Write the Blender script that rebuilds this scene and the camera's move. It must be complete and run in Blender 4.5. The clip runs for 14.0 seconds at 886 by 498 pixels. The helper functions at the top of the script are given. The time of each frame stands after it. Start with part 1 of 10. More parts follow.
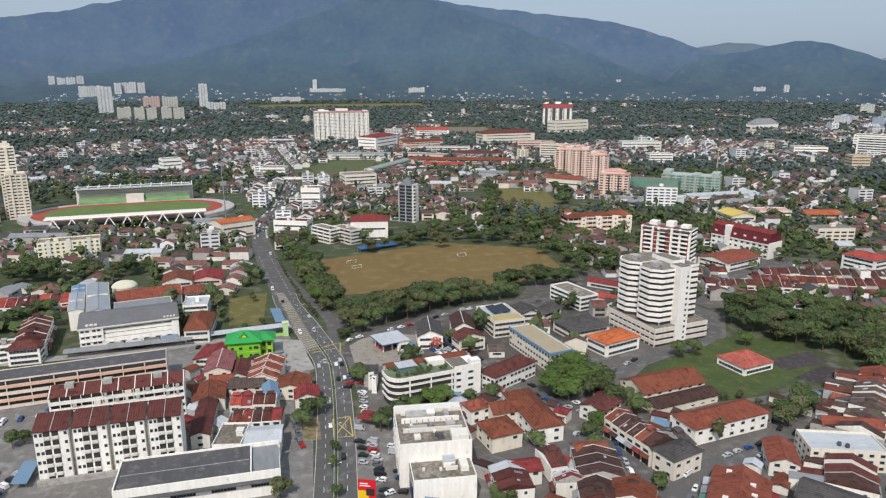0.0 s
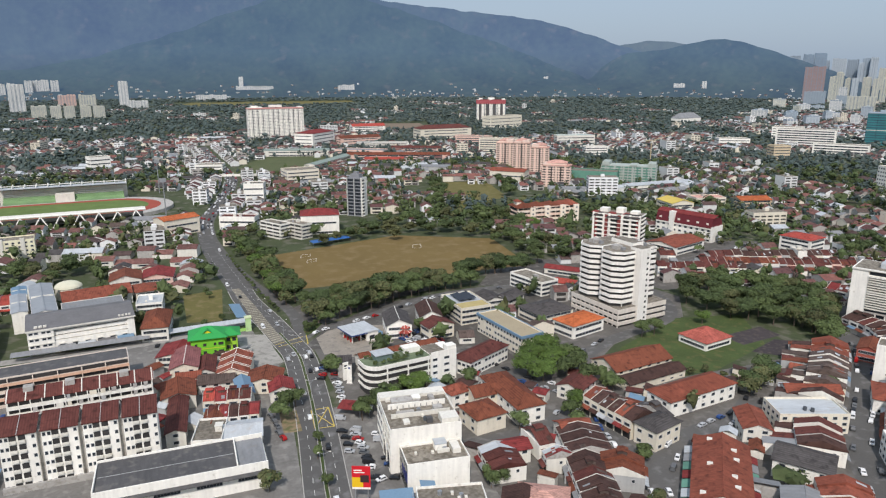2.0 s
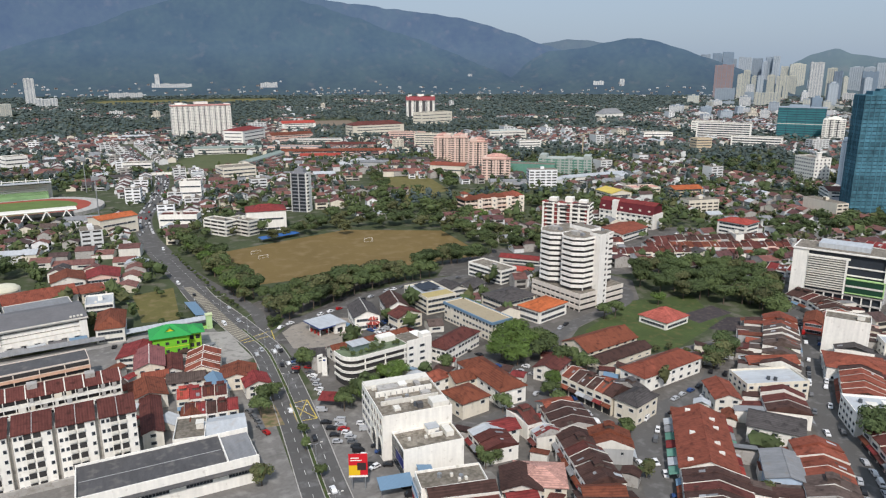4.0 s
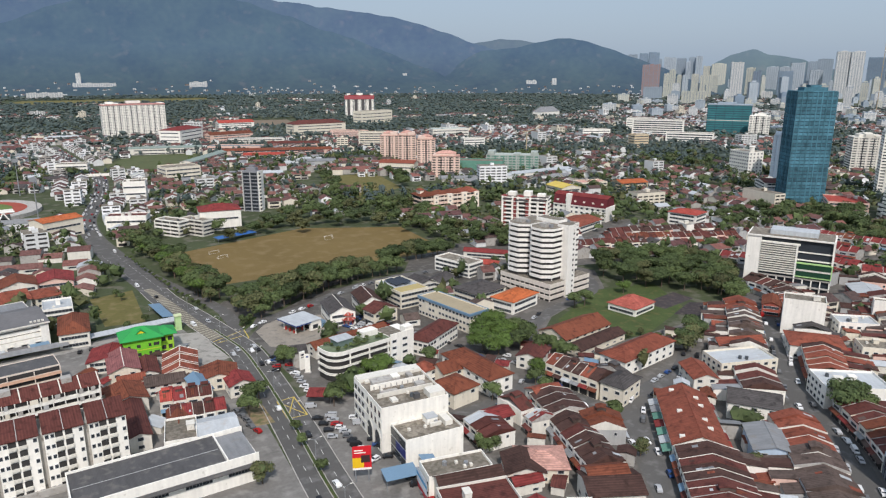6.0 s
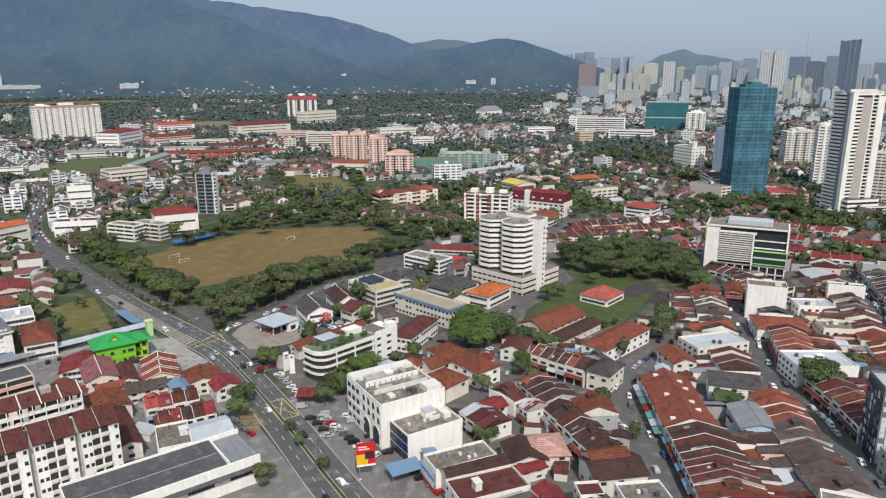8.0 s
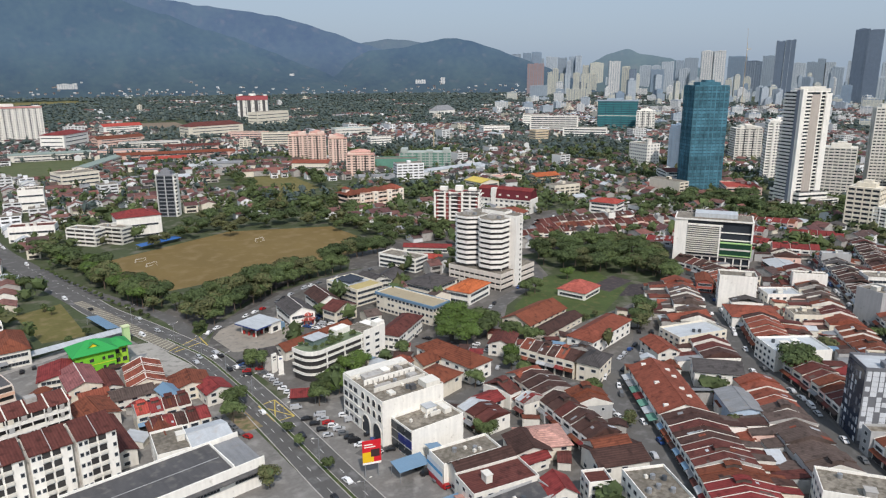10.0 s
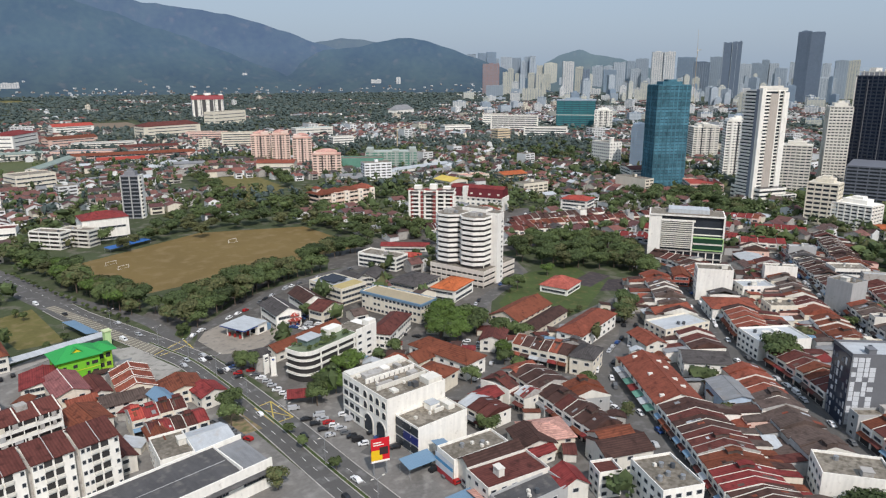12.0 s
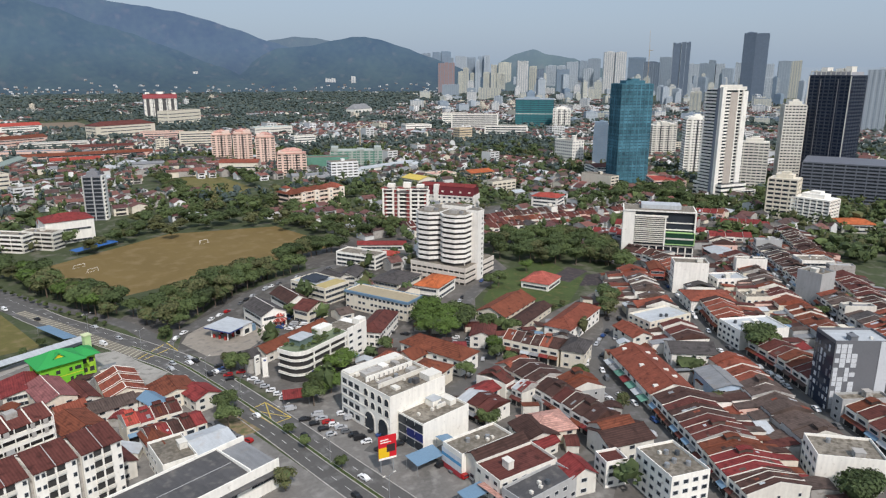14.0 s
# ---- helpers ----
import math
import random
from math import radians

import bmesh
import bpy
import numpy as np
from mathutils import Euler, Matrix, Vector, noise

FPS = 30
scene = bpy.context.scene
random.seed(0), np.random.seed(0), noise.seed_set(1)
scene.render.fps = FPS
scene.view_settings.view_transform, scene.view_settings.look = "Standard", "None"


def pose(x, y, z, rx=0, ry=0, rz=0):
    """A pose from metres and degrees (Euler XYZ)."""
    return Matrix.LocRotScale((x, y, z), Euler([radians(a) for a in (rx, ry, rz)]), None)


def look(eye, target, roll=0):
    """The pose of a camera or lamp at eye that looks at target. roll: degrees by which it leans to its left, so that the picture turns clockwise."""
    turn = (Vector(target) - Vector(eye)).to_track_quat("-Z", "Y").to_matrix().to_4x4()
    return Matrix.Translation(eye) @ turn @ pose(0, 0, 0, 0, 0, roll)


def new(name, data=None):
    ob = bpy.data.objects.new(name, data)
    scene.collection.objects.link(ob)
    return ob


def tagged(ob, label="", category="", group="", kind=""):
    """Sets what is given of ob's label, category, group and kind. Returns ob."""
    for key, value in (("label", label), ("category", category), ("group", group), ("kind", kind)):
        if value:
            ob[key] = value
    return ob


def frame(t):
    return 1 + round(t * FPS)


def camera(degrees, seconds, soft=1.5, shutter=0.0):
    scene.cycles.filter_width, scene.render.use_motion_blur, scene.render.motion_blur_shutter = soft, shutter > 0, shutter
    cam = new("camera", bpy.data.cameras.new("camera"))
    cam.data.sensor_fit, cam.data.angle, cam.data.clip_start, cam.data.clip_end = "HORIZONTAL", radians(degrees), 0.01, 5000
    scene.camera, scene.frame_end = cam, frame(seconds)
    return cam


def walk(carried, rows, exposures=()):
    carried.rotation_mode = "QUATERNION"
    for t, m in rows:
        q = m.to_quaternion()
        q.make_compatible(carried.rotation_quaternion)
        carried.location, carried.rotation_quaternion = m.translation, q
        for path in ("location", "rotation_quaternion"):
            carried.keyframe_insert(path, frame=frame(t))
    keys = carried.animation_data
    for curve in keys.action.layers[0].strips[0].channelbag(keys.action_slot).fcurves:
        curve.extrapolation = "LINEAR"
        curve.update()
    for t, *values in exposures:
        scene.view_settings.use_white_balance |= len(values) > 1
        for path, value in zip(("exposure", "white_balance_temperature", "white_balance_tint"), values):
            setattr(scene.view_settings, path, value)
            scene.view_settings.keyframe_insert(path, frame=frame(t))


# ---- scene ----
cam = camera(65.34, 14.0, soft=1.22)
ROWS = [
    (0.0, 0.00, 0.00, 140.80, -16.45, -14.12, -0.05),
    (0.5, -4.05, 1.41, 139.29, -17.39, -14.17, -0.03),
    (1.0, -8.40, 2.85, 137.85, -18.98, -14.20, -0.01),
    (1.5, -12.98, 4.23, 136.53, -20.68, -14.24, 0.00),
    (2.0, -17.84, 5.74, 135.23, -22.32, -14.26, 0.01),
    (2.5, -22.78, 7.45, 133.96, -23.94, -14.29, 0.01),
    (3.0, -27.70, 9.36, 132.80, -25.56, -14.31, 0.00),
    (3.5, -32.71, 11.36, 131.64, -27.14, -14.35, -0.02),
    (6.0, -56.15, 22.17, 127.78, -34.19, -14.40, -0.12),
    (6.5, -60.34, 24.50, 127.25, -35.46, -14.38, -0.07),
    (7.0, -64.26, 26.83, 126.84, -36.71, -14.38, -0.03),
    (7.5, -68.23, 29.25, 126.48, -37.96, -14.38, 0.03),
    (8.0, -72.03, 31.57, 126.13, -39.23, -14.37, 0.08),
    (10.5, -88.26, 43.94, 124.88, -44.44, -14.38, 0.17),
    (11.0, -91.29, 46.67, 124.62, -45.40, -14.37, 0.12),
    (11.5, -94.21, 49.36, 124.44, -46.34, -14.40, 0.07),
    (12.0, -97.04, 52.05, 124.22, -47.30, -14.40, 0.03),
    (12.5, -99.89, 54.80, 123.99, -48.27, -14.40, -0.01),
    (13.0, -102.63, 57.53, 123.83, -49.24, -14.41, -0.07),
    (13.5, -105.22, 60.30, 123.65, -50.19, -14.42, -0.11),
    (14.0, -107.96, 63.15, 123.39, -51.15, -14.45, -0.14),
]
walk(cam, [(t, pose(x, y, z, 90 + pitch, 0, yaw) @ pose(0, 0, 0, 0, 0, -roll)) for t, x, y, z, yaw, pitch, roll in ROWS])

random.seed(3)

# ---- light ----
world = bpy.data.worlds.new("sky")
scene.world = world
world.use_nodes = True
wn = world.node_tree
wn.nodes.clear()
SUN_EL, SUN_AZ = 48.0, 208.0          # degrees; azimuth clockwise from +y
sky = wn.nodes.new("ShaderNodeTexSky")
sky.sky_type = "NISHITA"
sky.sun_disc = False
sky.sun_elevation, sky.sun_rotation = radians(SUN_EL), radians(SUN_AZ)
sky.air_density, sky.dust_density, sky.ozone_density = 1.0, 3.2, 1.6
haze = wn.nodes.new("ShaderNodeMix")
haze.data_type = "RGBA"
haze.inputs[0].default_value = 0.62
haze.inputs[7].default_value = (4.85, 6.05, 7.7, 1)      # high thin overcast
bg = wn.nodes.new("ShaderNodeBackground")
bg.inputs["Strength"].default_value = 0.102
wout = wn.nodes.new("ShaderNodeOutputWorld")
wn.links.new(sky.outputs[0], haze.inputs[6])
wn.links.new(haze.outputs[2], bg.inputs[0])
wn.links.new(bg.outputs[0], wout.inputs[0])
sun_data = bpy.data.lights.new("sun", "SUN")
sun_data.energy, sun_data.angle, sun_data.color = 3.15, radians(2), (1.0, 0.94, 0.905)
sun = new("sun", sun_data)
_a, _e = radians(SUN_AZ), radians(SUN_EL)
sun.matrix_world = look((math.sin(_a) * math.cos(_e) * 900, math.cos(_a) * math.cos(_e) * 900, math.sin(_e) * 900), (0, 0, 0))
scene.view_settings.exposure = 0.0

# ---- materials ----
MATS = {}


def mat(name, col, rough=0.85, var=0.18, fine=1.3, coarse=0.09, bump=0.0, metal=0.0, waves=0.0, wave_dir="X", wave_scale=1.6, stain=None, stain_at=0.6, glow=None, streak=None, island=0.0):
    """Procedural surface: two scales of noise, optional ribs, optional stain colour, a little change from object to object."""
    if name in MATS:
        return MATS[name]
    m = bpy.data.materials.new(name)
    m.use_nodes = True
    nt = m.node_tree
    b = nt.nodes["Principled BSDF"]
    b.inputs["Roughness"].default_value = rough
    b.inputs["Metallic"].default_value = metal
    b.inputs["Specular IOR Level"].default_value = 0.25
    geo = nt.nodes.new("ShaderNodeNewGeometry")

    def noise_node(scale, detail):
        n = nt.nodes.new("ShaderNodeTexNoise")
        n.inputs["Scale"].default_value, n.inputs["Detail"].default_value = scale, detail
        nt.links.new(geo.outputs["Position"], n.inputs["Vector"])
        return n.outputs[0]

    def calc(op, p, q):
        n = nt.nodes.new("ShaderNodeMath")
        n.operation = op
        for i, v in enumerate((p, q)):
            if isinstance(v, (int, float)):
                n.inputs[i].default_value = v
            else:
                nt.links.new(v, n.inputs[i])
        return n.outputs[0]

    n1, n2 = noise_node(fine, 3), noise_node(coarse, 3)
    info = nt.nodes.new("ShaderNodeObjectInfo")
    v = calc("ADD", calc("MULTIPLY", calc("SUBTRACT", n1, 0.5), 1.6 * var), calc("MULTIPLY", calc("SUBTRACT", n2, 0.5), 2.2 * var))
    v = calc("ADD", v, calc("MULTIPLY", calc("SUBTRACT", info.outputs["Random"], 0.5), 0.9 * var))
    if island:
        v = calc("ADD", v, calc("MULTIPLY", calc("SUBTRACT", geo.outputs["Random Per Island"], 0.5), island))
    height = n1
    if waves:
        tc = nt.nodes.new("ShaderNodeTexCoord")
        w = nt.nodes.new("ShaderNodeTexWave")
        w.bands_direction = wave_dir
        w.inputs["Scale"].default_value, w.inputs["Distortion"].default_value = wave_scale, 0.4
        nt.links.new(tc.outputs["Object"], w.inputs["Vector"])
        v = calc("ADD", v, calc("MULTIPLY", calc("SUBTRACT", w.outputs[1], 0.5), waves))
        height = calc("ADD", height, w.outputs[1])
    if streak:
        kind, sx, sy, sz, amount = streak
        src = geo.outputs["Position"] if kind == "world" else nt.nodes.new("ShaderNodeTexCoord").outputs["Object"]
        mp = nt.nodes.new("ShaderNodeMapping")
        mp.inputs["Scale"].default_value = (sx, sy, sz)
        nt.links.new(src, mp.inputs["Vector"])
        sn = nt.nodes.new("ShaderNodeTexNoise")
        sn.inputs["Scale"].default_value, sn.inputs["Detail"].default_value = 1.0, 4
        nt.links.new(mp.outputs[0], sn.inputs["Vector"])
        v = calc("ADD", v, calc("MULTIPLY", calc("SUBTRACT", sn.outputs[0], 0.5), amount))
    v = calc("MAXIMUM", calc("ADD", v, 1.0), 0.12)
    mul = nt.nodes.new("ShaderNodeMix")
    mul.data_type, mul.blend_type = "RGBA", "MULTIPLY"
    mul.inputs[0].default_value = 1.0
    mul.inputs[6].default_value = (*col, 1)
    comb = nt.nodes.new("ShaderNodeCombineColor")
    for i in range(3):
        nt.links.new(v, comb.inputs[i])
    nt.links.new(comb.outputs[0], mul.inputs[7])
    out = mul.outputs[2]
    if stain:
        s = noise_node(coarse * 3.3, 5)
        ramp = nt.nodes.new("ShaderNodeMapRange")
        ramp.inputs[1].default_value, ramp.inputs[2].default_value = stain_at - 0.08, stain_at + 0.1
        nt.links.new(s, ramp.inputs[0])
        mx = nt.nodes.new("ShaderNodeMix")
        mx.data_type = "RGBA"
        nt.links.new(ramp.outputs[0], mx.inputs[0])
        nt.links.new(out, mx.inputs[6])
        mx.inputs[7].default_value = (*stain, 1)
        out = mx.outputs[2]
    nt.links.new(out, b.inputs["Base Color"])
    if bump:
        bp = nt.nodes.new("ShaderNodeBump")
        bp.inputs["Strength"].default_value, bp.inputs["Distance"].default_value = bump, 0.1
        nt.links.new(height, bp.inputs["Height"])
        nt.links.new(bp.outputs[0], b.inputs["Normal"])
    # emission that paints distance haze onto the backdrop materials
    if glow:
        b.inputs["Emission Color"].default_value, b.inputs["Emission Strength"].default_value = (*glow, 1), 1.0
    MATS[name] = m
    return m


def paint(r, g, b, rough=0.75):
    """Painted plaster in a given colour, weathered."""
    return mat("plaster_%d_%d_%d" % (r * 100, g * 100, b * 100), (r, g, b), rough, 0.10, 0.9, 0.15, 0.15, stain=(r * 0.58, g * 0.55, b * 0.50), stain_at=0.71, streak=("world", 0.9, 0.9, 0.08, 0.34))


WHITE = paint(0.86, 0.83, 0.755)
CREAM = paint(0.73, 0.67, 0.55)
OFFWHITE = paint(0.71, 0.68, 0.605)
GREY = paint(0.42, 0.42, 0.41)
PINK = paint(0.72, 0.50, 0.42)
SALMON = paint(0.74, 0.565, 0.475)
SAND = paint(0.62, 0.50, 0.34)


def tiles(name, col, waves=0.24):
    return mat("roof_" + name, col, 0.85, 0.32, 1.1, 0.13, 0.3, waves=waves, wave_dir="X", wave_scale=0.38, stain=tuple(c * 0.52 for c in col), stain_at=0.60, streak=("object", 1.6, 0.18, 0.18, 0.95))



ROOF = {
    "terracotta": tiles("terracotta", (0.238, 0.070, 0.043)), "orange": tiles("orange", (0.46, 0.125, 0.045)), "maroon": tiles("maroon", (0.112, 0.037, 0.030)),
    "brown": tiles("brown", (0.072, 0.038, 0.031)), "dark": tiles("dark", (0.075, 0.068, 0.066)), "red": tiles("red", (0.205, 0.036, 0.034)),
    "coral": tiles("coral", (0.36, 0.065, 0.048)), "salmon": tiles("salmon", (0.57, 0.32, 0.26)), "green": mat("roof_green_sheet", (0.035, 0.31, 0.075), 0.6, 0.07, waves=0.12, wave_scale=0.8),
    "rust": tiles("rust", (0.170, 0.054, 0.030)), "greybrown": tiles("greybrown", (0.108, 0.078, 0.066)),
}
METAL_ROOF = mat("roof_grey_metal", (0.24, 0.245, 0.25), 0.6, 0.16, 0.7, 0.1, 0.2, streak=("object", 0.7, 0.15, 0.2, 0.6), waves=0.14, wave_scale=0.8, stain=(0.24, 0.22, 0.2), stain_at=0.66)
BLUE_METAL = mat("roof_blue_metal", (0.16, 0.26, 0.36), 0.55, 0.12, waves=0.14, wave_scale=0.8, bump=0.2)
LIGHT_METAL = mat("roof_pale_metal", (0.46, 0.485, 0.50), 0.6, 0.14, streak=("object", 0.7, 0.15, 0.2, 0.5), waves=0.10, wave_scale=0.8, bump=0.2, stain=(0.42, 0.4, 0.38), stain_at=0.67)
DARK_METAL = mat("roof_dark_metal", (0.088, 0.086, 0.087), 0.7, 0.2, streak=("object", 0.7, 0.12, 0.2, 0.6), waves=0.10, wave_scale=0.8, bump=0.2, stain=(0.16, 0.15, 0.14), stain_at=0.62)
DECK = mat("roof_concrete_deck", (0.25, 0.222, 0.18), 0.95, 0.45, 0.8, 0.2, 0.2, stain=(0.13, 0.113, 0.088), stain_at=0.53)
CONCRETE = mat("concrete", (0.42, 0.40, 0.37), 0.9, 0.16, 1.0, 0.2, 0.2, stain=(0.27, 0.25, 0.22), stain_at=0.6)
ASPHALT = mat("asphalt", (0.116, 0.112, 0.106), 0.9, 0.16, 1.2, 0.06, 0.15, stain=(0.19, 0.185, 0.18), stain_at=0.62)
LOT = mat("car_park_asphalt", (0.160, 0.152, 0.140), 0.95, 0.35, 0.8, 0.07, 0.15, stain=(0.27, 0.26, 0.24), stain_at=0.58)
YARD = mat("yard_paving", (0.112, 0.104, 0.094), 0.95, 0.40, 0.6, 0.05, 0.15, stain=(0.19, 0.18, 0.165), stain_at=0.61)
PAVING = mat("paving", (0.36, 0.345, 0.32), 0.95, 0.18, 0.9, 0.1, 0.15, stain=(0.24, 0.23, 0.21), stain_at=0.6)
LINE = mat("road_paint_white", (0.66, 0.66, 0.62), 0.8, 0.2)
YELLOW = mat("road_paint_yellow", (0.55, 0.42, 0.10), 0.8, 0.25)
GRASS = mat("grass", (0.064, 0.090, 0.029), 0.95, 0.35, 1.4, 0.08, 0.3, stain=(0.12, 0.11, 0.045), stain_at=0.62)
FIELD = mat("worn_field", (0.165, 0.115, 0.042), 0.95, 0.16, 0.5, 0.03, 0.15, stain=(0.21, 0.15, 0.068), stain_at=0.58)
GREENFIELD = mat("pale_grass", (0.14, 0.125, 0.042), 0.95, 0.2, 0.5, 0.05, 0.15, stain=(0.19, 0.155, 0.07), stain_at=0.58)
EARTH = mat("bare_earth", (0.25, 0.185, 0.11), 0.95, 0.35, 0.8, 0.1, 0.2, stain=(0.13, 0.13, 0.06), stain_at=0.52)
COURT = mat("dark_court", (0.060, 0.050, 0.052), 0.95, 0.3, 0.8, 0.1, 0.1, stain=(0.10, 0.085, 0.07))
GLASS = mat("window_glass", (0.035, 0.042, 0.05), 0.18, 0.3)
# near-black colour that stands for shade inside openings and recesses
SHADE = mat("recess_shade", (0.045, 0.043, 0.042), 0.9, 0.3)
FRAME = mat("window_frame", (0.55, 0.55, 0.54), 0.6, 0.15)
BARK = mat("bark", (0.13, 0.10, 0.075), 0.95, 0.25, 2.0, 0.3, 0.3)
RUBBER = mat("tyre", (0.025, 0.025, 0.026), 0.9, 0.1)
STEEL = mat("galvanised_steel", (0.40, 0.41, 0.42), 0.5, 0.1, metal=0.6)


# far towers: aerial haze is mixed into these base colours
HAZE_WHITE = mat("pale_hazed_far_plaster", (0.45, 0.50, 0.54), 0.9, 0.06)
HAZE_GREY = mat("grey_hazed_far_plaster", (0.32, 0.38, 0.435), 0.9, 0.10)
HAZE_DARK = mat("dark_hazed_far_plaster", (0.155, 0.20, 0.26), 0.8, 0.1)
HAZE_BLUE = mat("blue_hazed_far_plaster", (0.235, 0.31, 0.39), 0.6, 0.1)
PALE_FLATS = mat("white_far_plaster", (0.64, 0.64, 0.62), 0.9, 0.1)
HAZE_CREAM = mat("cream_hazed_far_plaster", (0.55, 0.545, 0.47), 0.9, 0.10)
HAZE_ROSY = mat("salmon_hazed_far_plaster", (0.64, 0.46, 0.40), 0.9, 0.10)
HAZE_ROSE = mat("rose_hazed_far_plaster", (0.34, 0.25, 0.25), 0.9, 0.08)
HAZE_GLASS = mat("hazed_glazing", (0.25, 0.30, 0.35), 0.5, 0.15)
NETTING = mat("green_netting", (0.12, 0.26, 0.20), 0.9, 0.3, 0.5, 0.06)
NET_GREEN = mat("teal_netting", (0.05, 0.205, 0.22), 0.9, 0.25, 0.4, 0.05)
NET_BLUE = mat("blue_netting", (0.075, 0.195, 0.25), 0.85, 0.55, 0.25, 0.04, streak=("world", 0.25, 0.25, 0.03, 0.9))
NET_DARK = mat("netting_gaps", (0.05, 0.09, 0.12), 0.9, 0.3)
DARK_CLAD = mat("dark_cladding", (0.045, 0.055, 0.078), 0.5, 0.1)
DARK_GLASS = mat("dark_curtain_wall", (0.03, 0.04, 0.065), 0.12, 0.2)
PANEL_GREY = mat("grey_cladding", (0.17, 0.175, 0.188), 0.6, 0.12)


def foliage(name, col, island=0.5):
    return mat("leaves_" + name, col, 0.75, 0.5, 0.35, 0.05, 0.0, island=island)


# leaf colours shifted pale and blue to carry distance haze
HAZE_LEAF = [foliage("hazed_deep", (0.062, 0.087, 0.081), 0.4), foliage("hazed_mid", (0.077, 0.103, 0.094), 0.4), foliage("hazed_olive", (0.097, 0.115, 0.097), 0.4)]
LEAF = [foliage("deep", (0.069, 0.096, 0.037)), foliage("mid", (0.086, 0.115, 0.042)), foliage("fresh", (0.088, 0.138, 0.032)), foliage("olive", (0.098, 0.104, 0.044)), foliage("dry", (0.12, 0.10, 0.045))]


# ---- mesh helpers ----
class Shape:
    """Collects vertices and faces of one part."""

    def __init__(self):
        self.v, self.f, self.m = [], [], []

    def poly(self, pts, slot=0):
        n = len(self.v)
        self.v += [tuple(p) for p in pts]
        self.f.append(tuple(range(n, n + len(pts))))
        self.m.append(slot)
        return self

    def box(self, x0, y0, z0, x1, y1, z1, slot=0):
        n = len(self.v)
        self.v += [(x0, y0, z0), (x1, y0, z0), (x1, y1, z0), (x0, y1, z0), (x0, y0, z1), (x1, y0, z1), (x1, y1, z1), (x0, y1, z1)]
        for q in ((3, 2, 1, 0), (4, 5, 6, 7), (0, 1, 5, 4), (1, 2, 6, 5), (2, 3, 7, 6), (3, 0, 4, 7)):
            self.f.append(tuple(n + k for k in q))
            self.m.append(slot)
        return self

    def prism(self, outline, z0, z1, slot=0):
        """Upright prism over a counter-clockwise outline."""
        n, k = len(self.v), len(outline)
        self.v += [(x, y, z0) for x, y in outline] + [(x, y, z1) for x, y in outline]
        self.f += [tuple(n + k - 1 - i for i in range(k)), tuple(n + k + i for i in range(k))]
        self.f += [(n + i, n + (i + 1) % k, n + k + (i + 1) % k, n + k + i) for i in range(k)]
        self.m += [slot] * (k + 2)
        return self

    def slab(self, a, b, c, d, thick, slot=0):
        """A sheet through four points, thickened downwards."""
        n = len(self.v)
        self.v += [tuple(p) for p in (a, b, c, d)] + [(p[0], p[1], p[2] - thick) for p in (a, b, c, d)]
        for q in ((0, 1, 2, 3), (7, 6, 5, 4), (0, 4, 5, 1), (1, 5, 6, 2), (2, 6, 7, 3), (3, 7, 4, 0)):
            self.f.append(tuple(n + k for k in q))
            self.m.append(slot)
        return self

    def beam(self, a, b, r0, r1=None, sides=5, slot=0):
        r1 = r0 if r1 is None else r1
        a, b = Vector(a), Vector(b)
        q = (b - a).to_track_quat("Z", "Y")
        n = len(self.v)
        for p, r in ((a, r0), (b, r1)):
            for i in range(sides):
                w = 2 * math.pi * i / sides
                self.v.append(tuple(p + q @ Vector((r * math.cos(w), r * math.sin(w), 0))))
        self.f += [(n + i, n + (i + 1) % sides, n + sides + (i + 1) % sides, n + sides + i) for i in range(sides)]
        self.f += [tuple(n + sides - 1 - i for i in range(sides)), tuple(n + sides + i for i in range(sides))]
        self.m += [slot] * (sides + 2)
        return self

    def mesh(self, name, *mats):
        me = bpy.data.meshes.new(name)
        me.from_pydata(self.v, [], self.f)
        for m in mats:
            me.materials.append(m)
        if len(mats) > 1:
            me.polygons.foreach_set("material_index", self.m)
        me.update()
        return me


def part(name, shape, material, parent=None, label="", at=None):
    mats = material if isinstance(material, (list, tuple)) else (material,)
    ob = new(name, shape.mesh(name, *mats))
    if parent:
        ob.parent = parent
    if at:
        ob.location = at
    if label:
        ob["label"] = label
    return ob


def piece(name, me, parent, x, y, z, turn=0.0, sx=1.0, sy=1.0, sz=1.0):
    """One more part on a shared mesh."""
    ob = new(name, me)
    ob.parent = parent
    ob.matrix_basis = Matrix.LocRotScale((x, y, z), Euler((0, 0, turn)), (sx, sy, sz))
    return ob


def thing(name, x, y, rot, label, category, group="", z=0.0, kind=""):
    ob = new(name)
    ob.empty_display_size = 1
    ob.matrix_basis = pose(x, y, z, 0, 0, rot)
    return tagged(ob, label, category, group, kind)


def window_mesh():
    """A unit window, 1 x 1, facing -y: a projecting frame round a set-back pane, in one piece."""
    t = 0.07
    ring = lambda o, y: [(-0.5 + o, y, o), (0.5 - o, y, o), (0.5 - o, y, 1 - o), (-0.5 + o, y, 1 - o)]
    v = ring(-0.03, 0.02) + ring(-0.03, -0.08) + ring(t, -0.08) + ring(t, -0.015)
    f, m = [], []
    for k in range(3):
        for i in range(4):
            j = (i + 1) % 4
            f.append((4 * k + i, 4 * k + j, 4 * k + 4 + j, 4 * k + 4 + i))
            m.append(1)
    f.append((12, 13, 14, 15))
    m.append(0)
    s = Shape()
    s.v, s.f, s.m = v, f, m
    return s.mesh("window", GLASS, FRAME)


